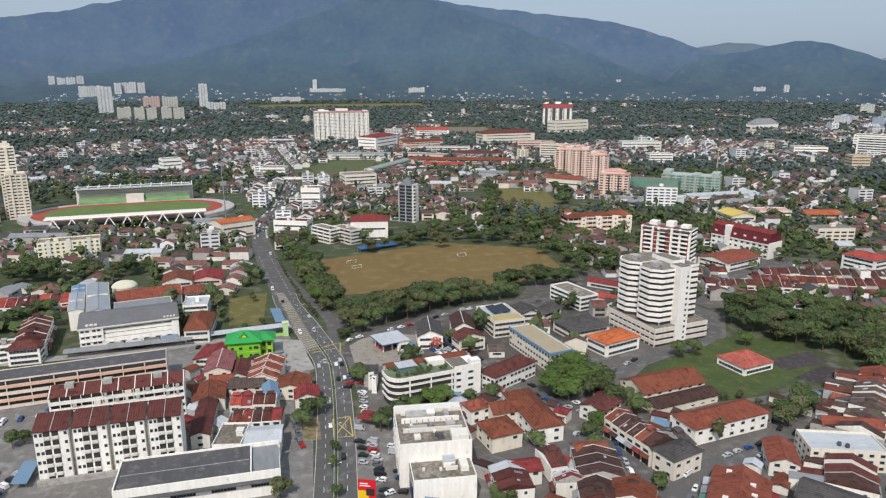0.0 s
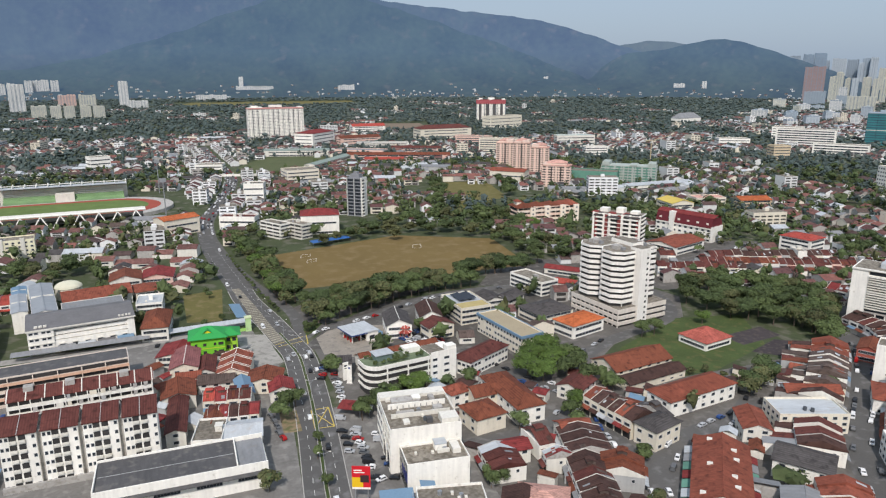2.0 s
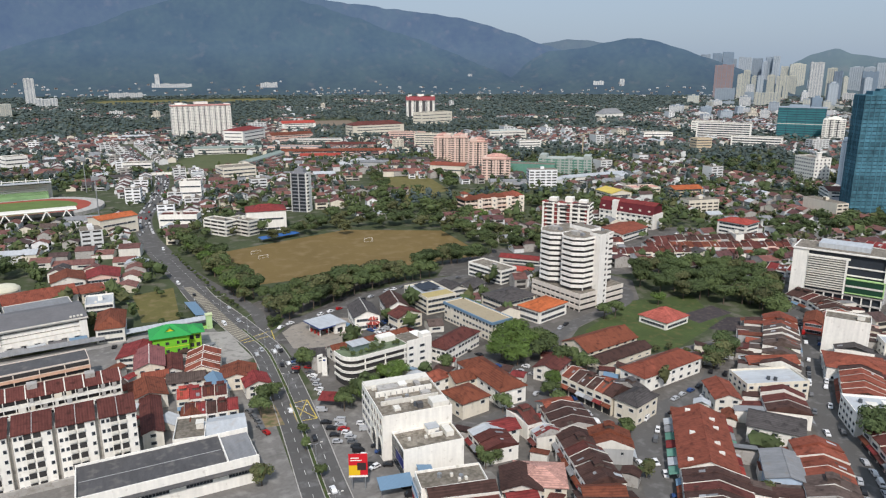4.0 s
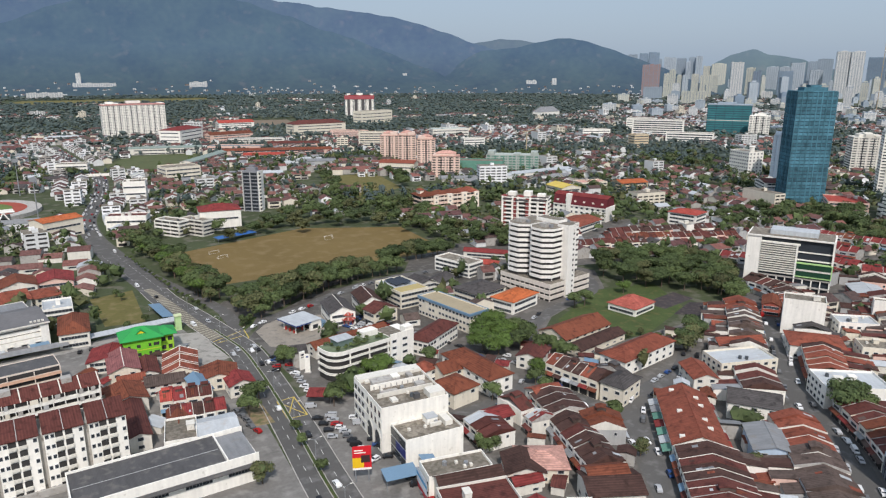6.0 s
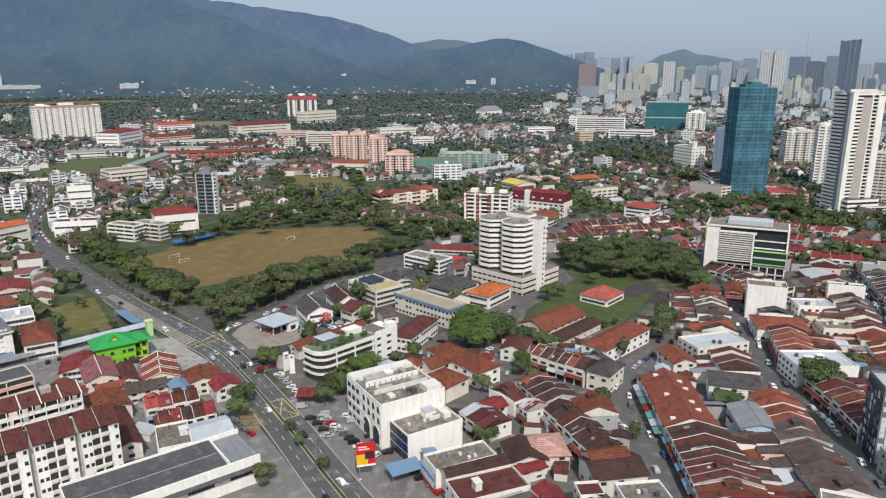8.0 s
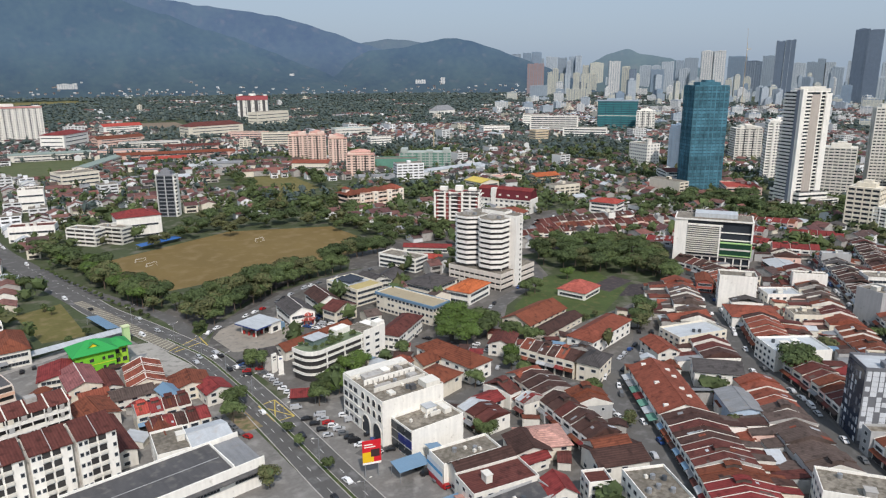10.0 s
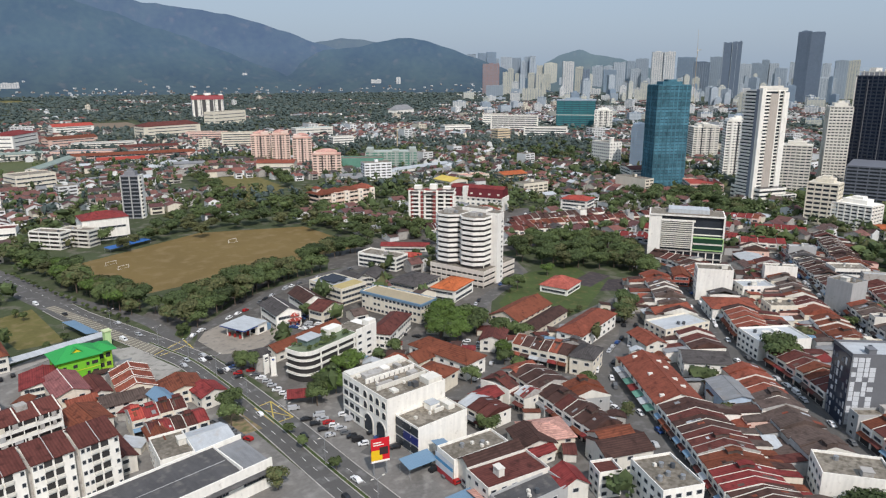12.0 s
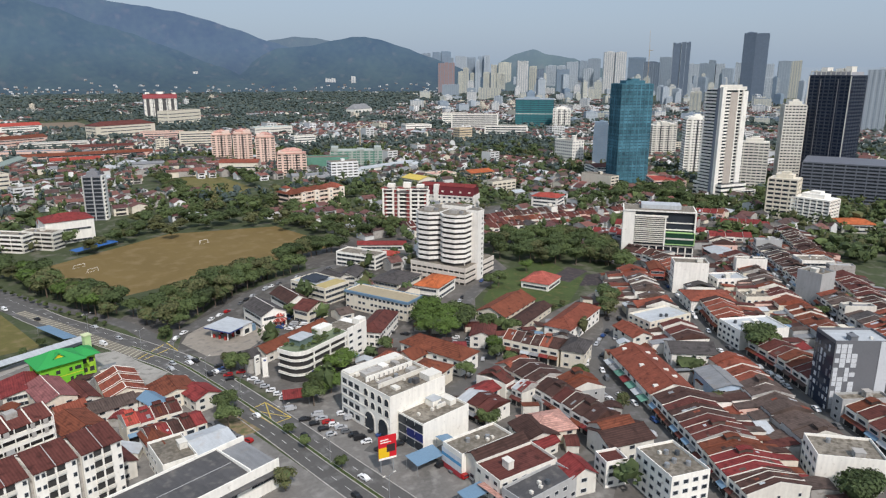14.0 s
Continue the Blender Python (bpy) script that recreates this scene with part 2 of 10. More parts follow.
WINDOW = window_mesh()
def arch_mesh():
    """A unit arched opening facing -y: white surround, dark recess."""
    out = [(-0.5, 0), (0.5, 0)] + [(0.5 * math.cos(t), 0.55 + 0.45 * math.sin(t)) for t in [math.pi * k / 8 for k in range(9)]]
    inn = [(p * 0.84, 0.02 + q * 0.92) for p, q in out]
    s, n = Shape(), len(out)
    s.v = [(p, 0.02, q) for p, q in out] + [(p, -0.1, q) for p, q in out] + [(p, -0.1, q) for p, q in inn] + [(p, -0.015, q) for p, q in inn]
    for r in range(3):
        for i in range(n):
            j = (i + 1) % n
            s.f.append((r * n + i, r * n + j, r * n + n + j, r * n + n + i))
            s.m.append(1)
    s.f.append(tuple(3 * n + i for i in range(n)))
    s.m.append(0)
    return s.mesh("arched_window", GLASS, OFFWHITE)


ARCH = arch_mesh()
DOORWAY = Shape().box(-0.5, -0.03, 0, 0.5, 0.02, 1).mesh("shopfront", SHADE)
VENT = Shape().box(-0.5, -0.5, 0, 0.5, 0.5, 0.75).box(-0.32, -0.32, 0.75, 0.32, 0.32, 0.83).mesh("air_conditioner", OFFWHITE)
TANK = Shape().prism([(0.5 * math.cos(k * math.pi / 5), 0.5 * math.sin(k * math.pi / 5)) for k in range(10)], 0, 0.9).prism([(0.3 * math.cos(k * math.pi / 5), 0.3 * math.sin(k * math.pi / 5)) for k in range(10)], 0.9, 1.0).mesh("water_tank", mat("tank_plastic", (0.08, 0.09, 0.1), 0.6))
TANK_STEEL = Shape().prism([(0.5 * math.cos(k * math.pi / 5), 0.5 * math.sin(k * math.pi / 5)) for k in range(10)], 0, 0.9).prism([(0.3 * math.cos(k * math.pi / 5), 0.3 * math.sin(k * math.pi / 5)) for k in range(10)], 0.9, 1.0).mesh("water_tank", STEEL)

TAKEN = []


def claim(x, y, rot, w, d):
    """Note a footprint as built on."""
    a = radians(rot)
    TAKEN.append((x, y, math.cos(a), math.sin(a), w / 2, d / 2))


def free(x, y, r):
    """True where a disc touches no footprint."""
    for cx, cy, c, s, hw, hd in TAKEN:
        dx, dy = x - cx, y - cy
        if abs(dx) > hw + hd + r or abs(dy) > hw + hd + r:
            continue
        if abs(dx * c + dy * s) < hw + r and abs(dy * c - dx * s) < hd + r:
            return False
    return True


SIDE = {"f": 0, "r": 1, "b": 2, "l": 3}


def on_side(side, w, d, u, z, out=0.0):
    """Place and turn for a thing on a wall: u runs along the wall from its left end seen from outside, from -0.5 to 0.5."""
    k = SIDE[side]
    if k == 0:
        return u * w, -d / 2 - out, z, 0.0
    if k == 1:
        return w / 2 + out, u * d, z, math.pi / 2
    if k == 2:
        return -u * w, d / 2 + out, z, math.pi
    return -w / 2 - out, -u * d, z, -math.pi / 2


def seen_sides(x, y, rot, sides):
    """The sides of a building that look towards the flight line, south-west of the town."""
    out = ""
    for side in sides:
        a = radians(rot) + {"f": -math.pi / 2, "r": 0, "b": math.pi / 2, "l": math.pi}[side]
        if math.cos(a) * (-50 - x) + math.sin(a) * (30 - y) > -0.12 * math.hypot(x, y):
            out += side
    return out


def windows(root, w, d, side, z, n, ww=1.5, wh=1.3, me=None, name="window", skip=0.0):
    """A row of windows along one wall."""
    for i in range(n):
        if skip and random.random() < skip:
            continue
        x, y, zz, a = on_side(side, w, d, (i + 0.5) / n - 0.5, z)
        piece(name, me or WINDOW, root, x, y, zz, a, ww, 1.0, wh)


def parapet(s, w, d, z, h=0.9, t=0.25):
    s.box(-w / 2, -d / 2, z, w / 2, -d / 2 + t, z + h).box(-w / 2, d / 2 - t, z, w / 2, d / 2, z + h)
    s.box(-w / 2, -d / 2 + t, z, -w / 2 + t, d / 2 - t, z + h).box(w / 2 - t, -d / 2 + t, z, w / 2, d / 2 - t, z + h)
    return s


def gable_roof(w, d, z, rise, over=0.5, thick=0.22, along="x"):
    s = Shape()
    if along == "x":
        x0, x1, y, dz = -w / 2 - over, w / 2 + over, d / 2 + over, rise * over / (d / 2)
        s.slab((x0, -y, z - dz), (x1, -y, z - dz), (x1, 0, z + rise), (x0, 0, z + rise), thick)
        s.slab((x1, y, z - dz), (x0, y, z - dz), (x0, 0, z + rise), (x1, 0, z + rise), thick)
    else:
        y0, y1, x, dz = -d / 2 - over, d / 2 + over, w / 2 + over, rise * over / (w / 2)
        s.slab((-x, y1, z - dz), (-x, y0, z - dz), (0, y0, z + rise), (0, y1, z + rise), thick)
        s.slab((x, y0, z - dz), (x, y1, z - dz), (0, y1, z + rise), (0, y0, z + rise), thick)
    return s


def hip_roof(w, d, z, rise, over=0.6):
    s = Shape()
    x, y = w / 2 + over, d / 2 + over
    if w >= d:
        r = max(x - y, 0.2)
        p, q = (-r, 0, z + rise), (r, 0, z + rise)
        s.poly([(-x, -y, z), (x, -y, z), q, p]).poly([(x, y, z), (-x, y, z), p, q]).poly([(x, -y, z), (x, y, z), q]).poly([(-x, y, z), (-x, -y, z), p])
    else:
        r = max(y - x, 0.2)
        p, q = (0, -r, z + rise), (0, r, z + rise)
        s.poly([(-x, y, z), (-x, -y, z), p, q]).poly([(x, -y, z), (x, y, z), q, p]).poly([(-x, -y, z), (x, -y, z), p]).poly([(x, y, z), (-x, y, z), q])
    s.box(-x, -y, z - 0.22, x, y, z - 0.002)
    return s, p, q


def gable_wall(w, d, z, rise, along="x", s=None):
    s = s or Shape()
    if along == "x":
        for x in (-w / 2, w / 2):
            t = 0.2 if x < 0 else -0.2
            n = len(s.v)
            s.v += [(x, -d / 2, z), (x, d / 2, z), (x, 0, z + rise - 0.25), (x + t, -d / 2, z), (x + t, d / 2, z), (x + t, 0, z + rise - 0.25)]
            s.f += [(n, n + 1, n + 2), (n + 5, n + 4, n + 3), (n, n + 2, n + 5, n + 3), (n + 1, n + 4, n + 5, n + 2)]
            s.m += [0] * 4
    else:
        for y in (-d / 2, d / 2):
            t = 0.2 if y < 0 else -0.2
            n = len(s.v)
            s.v += [(-w / 2, y, z), (w / 2, y, z), (0, y, z + rise - 0.25), (-w / 2, y + t, z), (w / 2, y + t, z), (0, y + t, z + rise - 0.25)]
            s.f += [(n, n + 1, n + 2), (n + 5, n + 4, n + 3), (n, n + 2, n + 5, n + 3), (n + 1, n + 4, n + 5, n + 2)]
            s.m += [0] * 4
    return s


# ---- buildings ----
def block(x, y, rot, w, d, h, n, wall, label, name="building", roof=None, sides="frl", style="punch", step=3.7, ww=1.9, wh=1.4, clutter=2, skip=0.08, band=None, category="building", parapets=0.9, base=0.0):
    """Flat-roofed building with a parapet, n storeys, windows one by one or in bands, and roof clutter."""
    root = thing(name, x, y, rot, label, category)
    claim(x, y, rot, w, d)
    s = Shape().box(-w / 2, -d / 2, 0, w / 2, d / 2, h - parapets)
    parapet(s, w, d, h - parapets, parapets)
    part("wall", s, wall, root)
    part("roof", Shape().box(-w / 2 + 0.25, -d / 2 + 0.25, h - parapets - 0.2, w / 2 - 0.25, d / 2 - 0.25, h - parapets + 0.06), roof or DECK, root)
    sh = (h - parapets - base) / n
    sides = seen_sides(x, y, rot, sides)
    if style == "punch" and math.hypot(x, y) > 350:
        style = "band"
    for k in range(n):
        z = base + k * sh + 0.9
        for side in sides:
            run = w if side in "fb" else d
            if style == "punch":
                windows(root, w, d, side, z, max(1, round(run / step)), ww, min(wh, sh - 1.2), skip=skip)
            elif style == "gallery" and side in "fb":
                px, py, pz, a = on_side(side, w, d, 0.0, z - 0.9)
                # dark sheet on the solid wall paints the shade behind the parapet
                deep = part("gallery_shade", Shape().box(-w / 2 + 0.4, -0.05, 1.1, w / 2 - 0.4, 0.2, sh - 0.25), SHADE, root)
                rail = part("gallery_parapet", Shape().box(-w / 2, -1.1, -0.15, w / 2, 0, 0.0).box(-w / 2, -1.1, 0, w / 2, -0.95, 1.05), band if band and k % 2 else wall, root)
                for ob in (deep, rail):
                    ob.location, ob.rotation_euler = (px, py, pz), (0, 0, a)
                posts = max(3, round(w / 9))
                for i in range(posts + 1):
                    ob = part("gallery_post", Shape().box(-0.18, -1.05, 1.05, 0.18, -0.7, sh - 0.15), wall, root)
                    qx, qy, qz, a = on_side(side, w - 0.5, d, i / posts - 0.5, z - 0.9)
                    ob.location, ob.rotation_euler = (qx, qy, qz), (0, 0, a)
            elif style == "band" or style == "gallery":
                px, py, pz, a = on_side(side, w, d, 0.0, z)
                piece("window_band", BAND, root, px, py, pz, a, run * 0.94, 1.0, min(wh, sh - 1.0))
    rnd = random.Random(round(x * 7 + y * 3))
    if clutter:
        zt = h - parapets + 0.05
        for k in range(clutter):
            cx, cy = rnd.uniform(-0.32, 0.32) * w, rnd.uniform(-0.3, 0.3) * d
            kind = rnd.random()
            if kind < 0.35:
                a, b2, hh = rnd.uniform(2.0, 3.6), rnd.uniform(2.0, 3.2), rnd.uniform(1.8, 2.6)
                part("stair_head", Shape().box(cx - a / 2, cy - b2 / 2, zt, cx + a / 2, cy + b2 / 2, zt + hh).box(cx - a / 2 - 0.2, cy - b2 / 2 - 0.2, zt + hh, cx + a / 2 + 0.2, cy + b2 / 2 + 0.2, zt + hh + 0.15), rnd.choice((wall, CONCRETE, OFFWHITE)), root)
            elif kind < 0.7:
                piece("water_tank", rnd.choice((TANK, TANK_STEEL)), root, cx, cy, zt, 0, 1.5, 1.5, 1.5)
            else:
                piece("air_conditioner", VENT, root, cx, cy, zt, 0, 1.1, 0.9, 1.1)
    return root


BAND = None


def band_mesh():
    """A unit ribbon window facing -y, split by eight mullions."""
    s = Shape()
    s.box(-0.5, -0.03, 0, 0.5, 0.05, 1)
    for i in range(9):
        x = -0.5 + i / 8
        s.box(x - 0.004, -0.07, 0, x + 0.004, -0.03, 1, 1)
    s.box(-0.5, -0.16, -0.08, 0.5, 0.05, 0, 1).box(-0.5, -0.16, 1, 0.5, 0.05, 1.08, 1)
    return s.mesh("window_band", GLASS, FRAME)


BAND = band_mesh()


def house(x, y, rot, w, d, h, rise, roof, wall, label, form="gable", along="", n=2, sides="frl", over=0.6, step=3.4, name="house", category="house", ridge=True, cap=None):
    """Pitched-roof house: walls, gable or hip roof, ridge caps and windows."""
    along = along or ("x" if w >= d else "y")
    root = thing(name, x, y, rot, label, category)
    claim(x, y, rot, w, d)
    s = Shape().box(-w / 2, -d / 2, 0, w / 2, d / 2, h)
    rm = ROOF[roof] if isinstance(roof, str) else roof
    cap = cap or rm
    if form == "gable":
        gable_wall(w, d, h, rise, along, s)
        r = gable_roof(w, d, h, rise, over, along=along)
        top = part("roof", r, rm, root)
        if ridge:
            a, b = ((-w / 2 - over, 0, h + rise + 0.02), (w / 2 + over, 0, h + rise + 0.02)) if along == "x" else ((0, -d / 2 - over, h + rise + 0.02), (0, d / 2 + over, h + rise + 0.02))
            part("ridge_cap", Shape().beam(a, b, 0.16, sides=4), cap, top)
    else:
        r, p, q = hip_roof(w, d, h + 0.2, rise, over)
        top = part("roof", r, rm, root)
        if ridge:
            caps = Shape().beam(p, q, 0.16, sides=4)
            xx, yy = w / 2 + over, d / 2 + over
            for cx in (-xx, xx):
                for cy in (-yy, yy):
                    e = p if ((cx < 0) if w >= d else (cy < 0)) else q
                    caps.beam((cx, cy, h + 0.2), e, 0.13, sides=4)
            part("ridge_cap", caps, cap, top)
    part("wall", s, wall, root)
    far = math.hypot(x, y) > 330
    for k in range(n):
        for side in seen_sides(x, y, rot, sides):
            run = w if side in "fb" else d
            if far:
                px, py, pz, a = on_side(side, w, d, 0.0, k * h / n + 0.9)
                piece("window_band", BAND, root, px, py, pz, a, run * 0.85, 1.0, min(1.4, h / n - 1.3))
            else:
                windows(root, w, d, side, k * h / n + 0.9, max(1, round(run / (step * 1.7))), 2.1, min(1.4, h / n - 1.3), skip=0.1)
    return root


def shophouse(x, y, rot, u, d, hh, rr, roof, wl, label, rnd, group="", back=0.0, ends="", plain=False):
    """One unit of a terrace; the ridge runs along the street, a white party wall stands above the roof."""
    root = thing("shophouse", x, y, rot, label, "shophouse", group)
    claim(x, y, rot, u, d + 2)
    lo = rnd.uniform(0.5, 0.85)
    s = Shape().box(-u / 2 + 0.02, -d / 2, 0, u / 2 - 0.02, d / 2, hh)
    if back:
        s.box(-u / 2 + 0.2, d / 2, 0, u / 2 - u * 0.12, d / 2 + back, hh * lo)
    rs, patch = gable_roof(u - 0.3, d, hh, rr, 0.02, 0.2), random.Random(round(x * 31 + y * 17))
    slope = lambda q: hh + rr * (1 - abs(q) / (d / 2)) + 0.07
    for _ in range(patch.choice((0, 0, 1, 1, 2, 3))):
        side, p0 = patch.choice((-1, 1)), patch.uniform(-u * 0.42, u * 0.15)
        q0, p1 = patch.uniform(0.1, 0.6) * d / 2, p0 + patch.uniform(0.7, u * 0.34)
        q1 = min(d / 2 - 0.2, q0 + patch.uniform(0.8, 3.6))
        a, b = (q1 * side, q0 * side) if side < 0 else (q0 * side, q1 * side)
        rs.slab((p0, a, slope(a)), (p1, a, slope(a)), (p1, b, slope(b)), (p0, b, slope(b)), 0.1, patch.choice((1, 2, 2, 3)))
    if patch.random() < 0.22:
        jw, jd = u * 0.26, d * 0.11
        rs.box(-jw, -jd, hh + rr * 0.8, jw, jd, hh + rr + 0.75, 3)
        rs.slab((-jw - 0.25, -jd - 0.3, hh + rr + 0.7), (jw + 0.25, -jd - 0.3, hh + rr + 0.7), (jw + 0.25, 0, hh + rr + 1.25), (-jw - 0.25, 0, hh + rr + 1.25), 0.1)
        rs.slab((jw + 0.25, jd + 0.3, hh + rr + 0.7), (-jw - 0.25, jd + 0.3, hh + rr + 0.7), (-jw - 0.25, 0, hh + rr + 1.25), (jw + 0.25, 0, hh + rr + 1.25), 0.1)
    part("roof", rs, [rm_or(roof), LIGHT_METAL, patch.choice((ROOF["brown"], ROOF["rust"], ROOF["terracotta"], METAL_ROOF)), ROOF["greybrown"]], root)
    part("canopy", Shape().slab((-u / 2 + 0.1, -d / 2 - 1.5, hh * 0.44), (u / 2 - 0.1, -d / 2 - 1.5, hh * 0.44), (u / 2 - 0.1, -d / 2, hh * 0.56), (-u / 2 + 0.1, -d / 2, hh * 0.56), 0.12), rnd.choice((rm_or(roof), METAL_ROOF, LIGHT_METAL, rm_or(roof), METAL_ROOF, ROOF["red"], ROOF["greybrown"], BLUE_METAL, ROOF["rust"], ROOF["maroon"])), root)
    y0, t = d / 2 + 0.2, 0.17
    prof = [(-y0, hh - 0.4), (y0, hh - 0.4), (y0, hh + 0.1), (0, hh + rr + 0.17), (-y0, hh + 0.1)]
    for ex in (-u / 2, u / 2) if "r" in ends else (-u / 2,):
        n0 = len(s.v)
        s.v += [(ex - t / 2, p, q) for p, q in prof] + [(ex + t / 2, p, q) for p, q in prof]
        s.f += [tuple(n0 + k for k in (4, 3, 2, 1, 0)), tuple(n0 + 5 + k for k in range(5))]
        s.f += [(n0 + k, n0 + (k + 1) % 5, n0 + 5 + (k + 1) % 5, n0 + 5 + k) for k in range(5)]
        s.m += [1] * 7
    part("wall", s, [wl, rnd.choice((OFFWHITE, OFFWHITE, CONCRETE, rm_or(roof)))], root)
    if back:
        part("rear_roof", Shape().slab((-u / 2 + 0.1, d / 2 + back + 0.2, hh * lo), (u / 2 - u * 0.1, d / 2 + back + 0.2, hh * lo), (u / 2 - u * 0.1, d / 2, hh * lo + 1.0), (-u / 2 + 0.1, d / 2, hh * lo + 1.0), 0.12), rnd.choice((rm_or(roof), rm_or(roof), ROOF["maroon"], ROOF["rust"], ROOF["brown"], ROOF["greybrown"], METAL_ROOF)), root)
    piece("window", WINDOW, root, 0, -d / 2, hh * 0.62, 0, u * 0.7, 1, 1.4)
    if not plain:
        piece("shopfront", DOORWAY, root, 0, -d / 2, 0.1, 0, u * 0.8, 1, hh * 0.4)
    for e in ends:
        m = max(1, int(d / 6))
        for k in range(m):
            px, py, pz, aa = on_side(e, u, d, (k + 0.5) / m - 0.5, hh * 0.58)
            piece("window", WINDOW, root, px, py, pz, aa, 1.1, 1, 1.2)
    return root


def terrace(x, y, rot, w, d, n, h, rise, roofs, label, wall=None, group="", back=0.0):
    """A straight row of n attached shophouses."""
    u, a = w / n, radians(rot)
    rnd = random.Random(round(x * 5 + y))
    for i in range(n):
        off = -w / 2 + (i + 0.5) * u
        shophouse(x + off * math.cos(a), y + off * math.sin(a), rot, u, d, h + rnd.uniform(-0.3, 0.3), rise * rnd.uniform(0.92, 1.08), rnd.choice(roofs), wall or rnd.choice((WHITE, WHITE, OFFWHITE, CREAM)), label, rnd, group, back, ("l" if i == 0 else "") + ("r" if i == n - 1 else ""))


def clan_house(x, y, rot, w):
    """Three gabled halls, one behind another and each a little higher, with upswept white verges."""
    root = thing("clan_house", x, y, rot, "cream clan house with stepped terracotta gables and white verges", "clan house")
    claim(x, y, rot, w, 20)
    for k, (cy, dd, h) in enumerate(((-6.6, 6.0, 5.2), (0.0, 6.6, 6.0), (6.8, 6.4, 6.8))):
        body = part("hall", gable_wall(w - 1.2, dd, h, 2.8, "y", Shape().box(-w / 2 + 0.6, -dd / 2, 0, w / 2 - 0.6, dd / 2, h)), CREAM, root)
        body.location = (0, cy, 0)
        rf = part("roof", gable_roof(w - 1.2, dd, h, 2.8, 0.25, along="y"), ROOF["terracotta"], body)
        for q in (-dd / 2 - 0.2, dd / 2 + 0.2):
            v = Shape()
            for sx in (-1, 1):
                v.beam((sx * (w / 2 - 0.3), q, h + 0.15), (sx * w * 0.2, q, h + 1.75), 0.13, sides=4).beam((sx * w * 0.2, q, h + 1.75), (0, q, h + 3.15), 0.13, sides=4)
            part("verge", v, WHITE, body)
        part("ridge", Shape().beam((0, -dd / 2, h + 2.95), (0, dd / 2, h + 2.95), 0.18, sides=4), WHITE, rf)
    for sx in (-0.3, 0.3):
        piece("window", WINDOW, root, sx * w, -9.6, 1.4, 0, 1.6, 1, 1.6)
    piece("round_vent", WINDOW, root, 0, -9.6, 4.6, 0, 1.4, 1, 1.2)
    part("porch_wall", Shape().box(-w / 2, -12.5, 0, w / 2, -12.2, 2.2).box(-w / 2, -12.2, 0, -w / 2 + 0.3, -9.6, 2.2), WHITE, root)


def street_row(pts, off, d, roofs, seed, h=7.0, rise=2.6, back=10.0, tall=0.08, gap=0.05, start=0.0, end=1e9, label="two-storey shophouse with tiled roof and white party walls", group="shophouses along the streets"):
    """Shophouses along one side of a street: off > 0 lies to the left of the line, fronts face the street."""
    rnd = random.Random(seed)
    line = offsets(smooth(pts, 4), off + (d / 2 if off > 0 else -d / 2))
    seg = [math.hypot(b[0] - a[0], b[1] - a[1]) for a, b in zip(line, line[1:])]
    total, run = sum(seg), start
    roof = rnd.choice(roofs)
    first = True
    while run + 5 < min(total, end):
        u = rnd.uniform(5.2, 6.6)
        s, k = run + u / 2, 0
        while k < len(seg) - 1 and s > seg[k]:
            s -= seg[k]
            k += 1
        f = s / seg[k]
        x, y = line[k][0] + (line[k + 1][0] - line[k][0]) * f, line[k][1] + (line[k + 1][1] - line[k][1]) * f
        rot = math.degrees(math.atan2(line[k + 1][1] - line[k][1], line[k + 1][0] - line[k][0])) + (0 if off > 0 else 180)
        run += u
        dice = rnd.random()
        if rnd.random() < 0.35:
            roof = rnd.choice(roofs)
        if dice < gap or not free(x, y, 2.2):
            first = True
            continue
        if dice < gap + tall:
            hh = rnd.choice((9.5, 10.5, 12.5))
            block(x, y, rot, u, d + rnd.uniform(-2, 3), hh, round(hh / 3.3), rnd.choice((WHITE, OFFWHITE, CREAM, GREY, CONCRETE)), "narrow flat-roofed shop block with stained concrete roof", name="shop_block", clutter=2, sides="f", category="shop", roof=rnd.choice((DECK, DECK, LIGHT_METAL, METAL_ROOF)))
            first = True
            continue
        shophouse(x, y, rot, u, d, h + rnd.uniform(-0.8, 0.7), rise * rnd.uniform(0.85, 1.15), roof, rnd.choice((WHITE, WHITE, OFFWHITE, CREAM, PINK, GREY, CONCRETE)), label, rnd, group, back * rnd.uniform(0.5, 1.2), "l" if first else "", math.hypot(x, y) > 330)
        first = False


def rm_or(roof):
    return ROOF[roof] if isinstance(roof, str) else roof


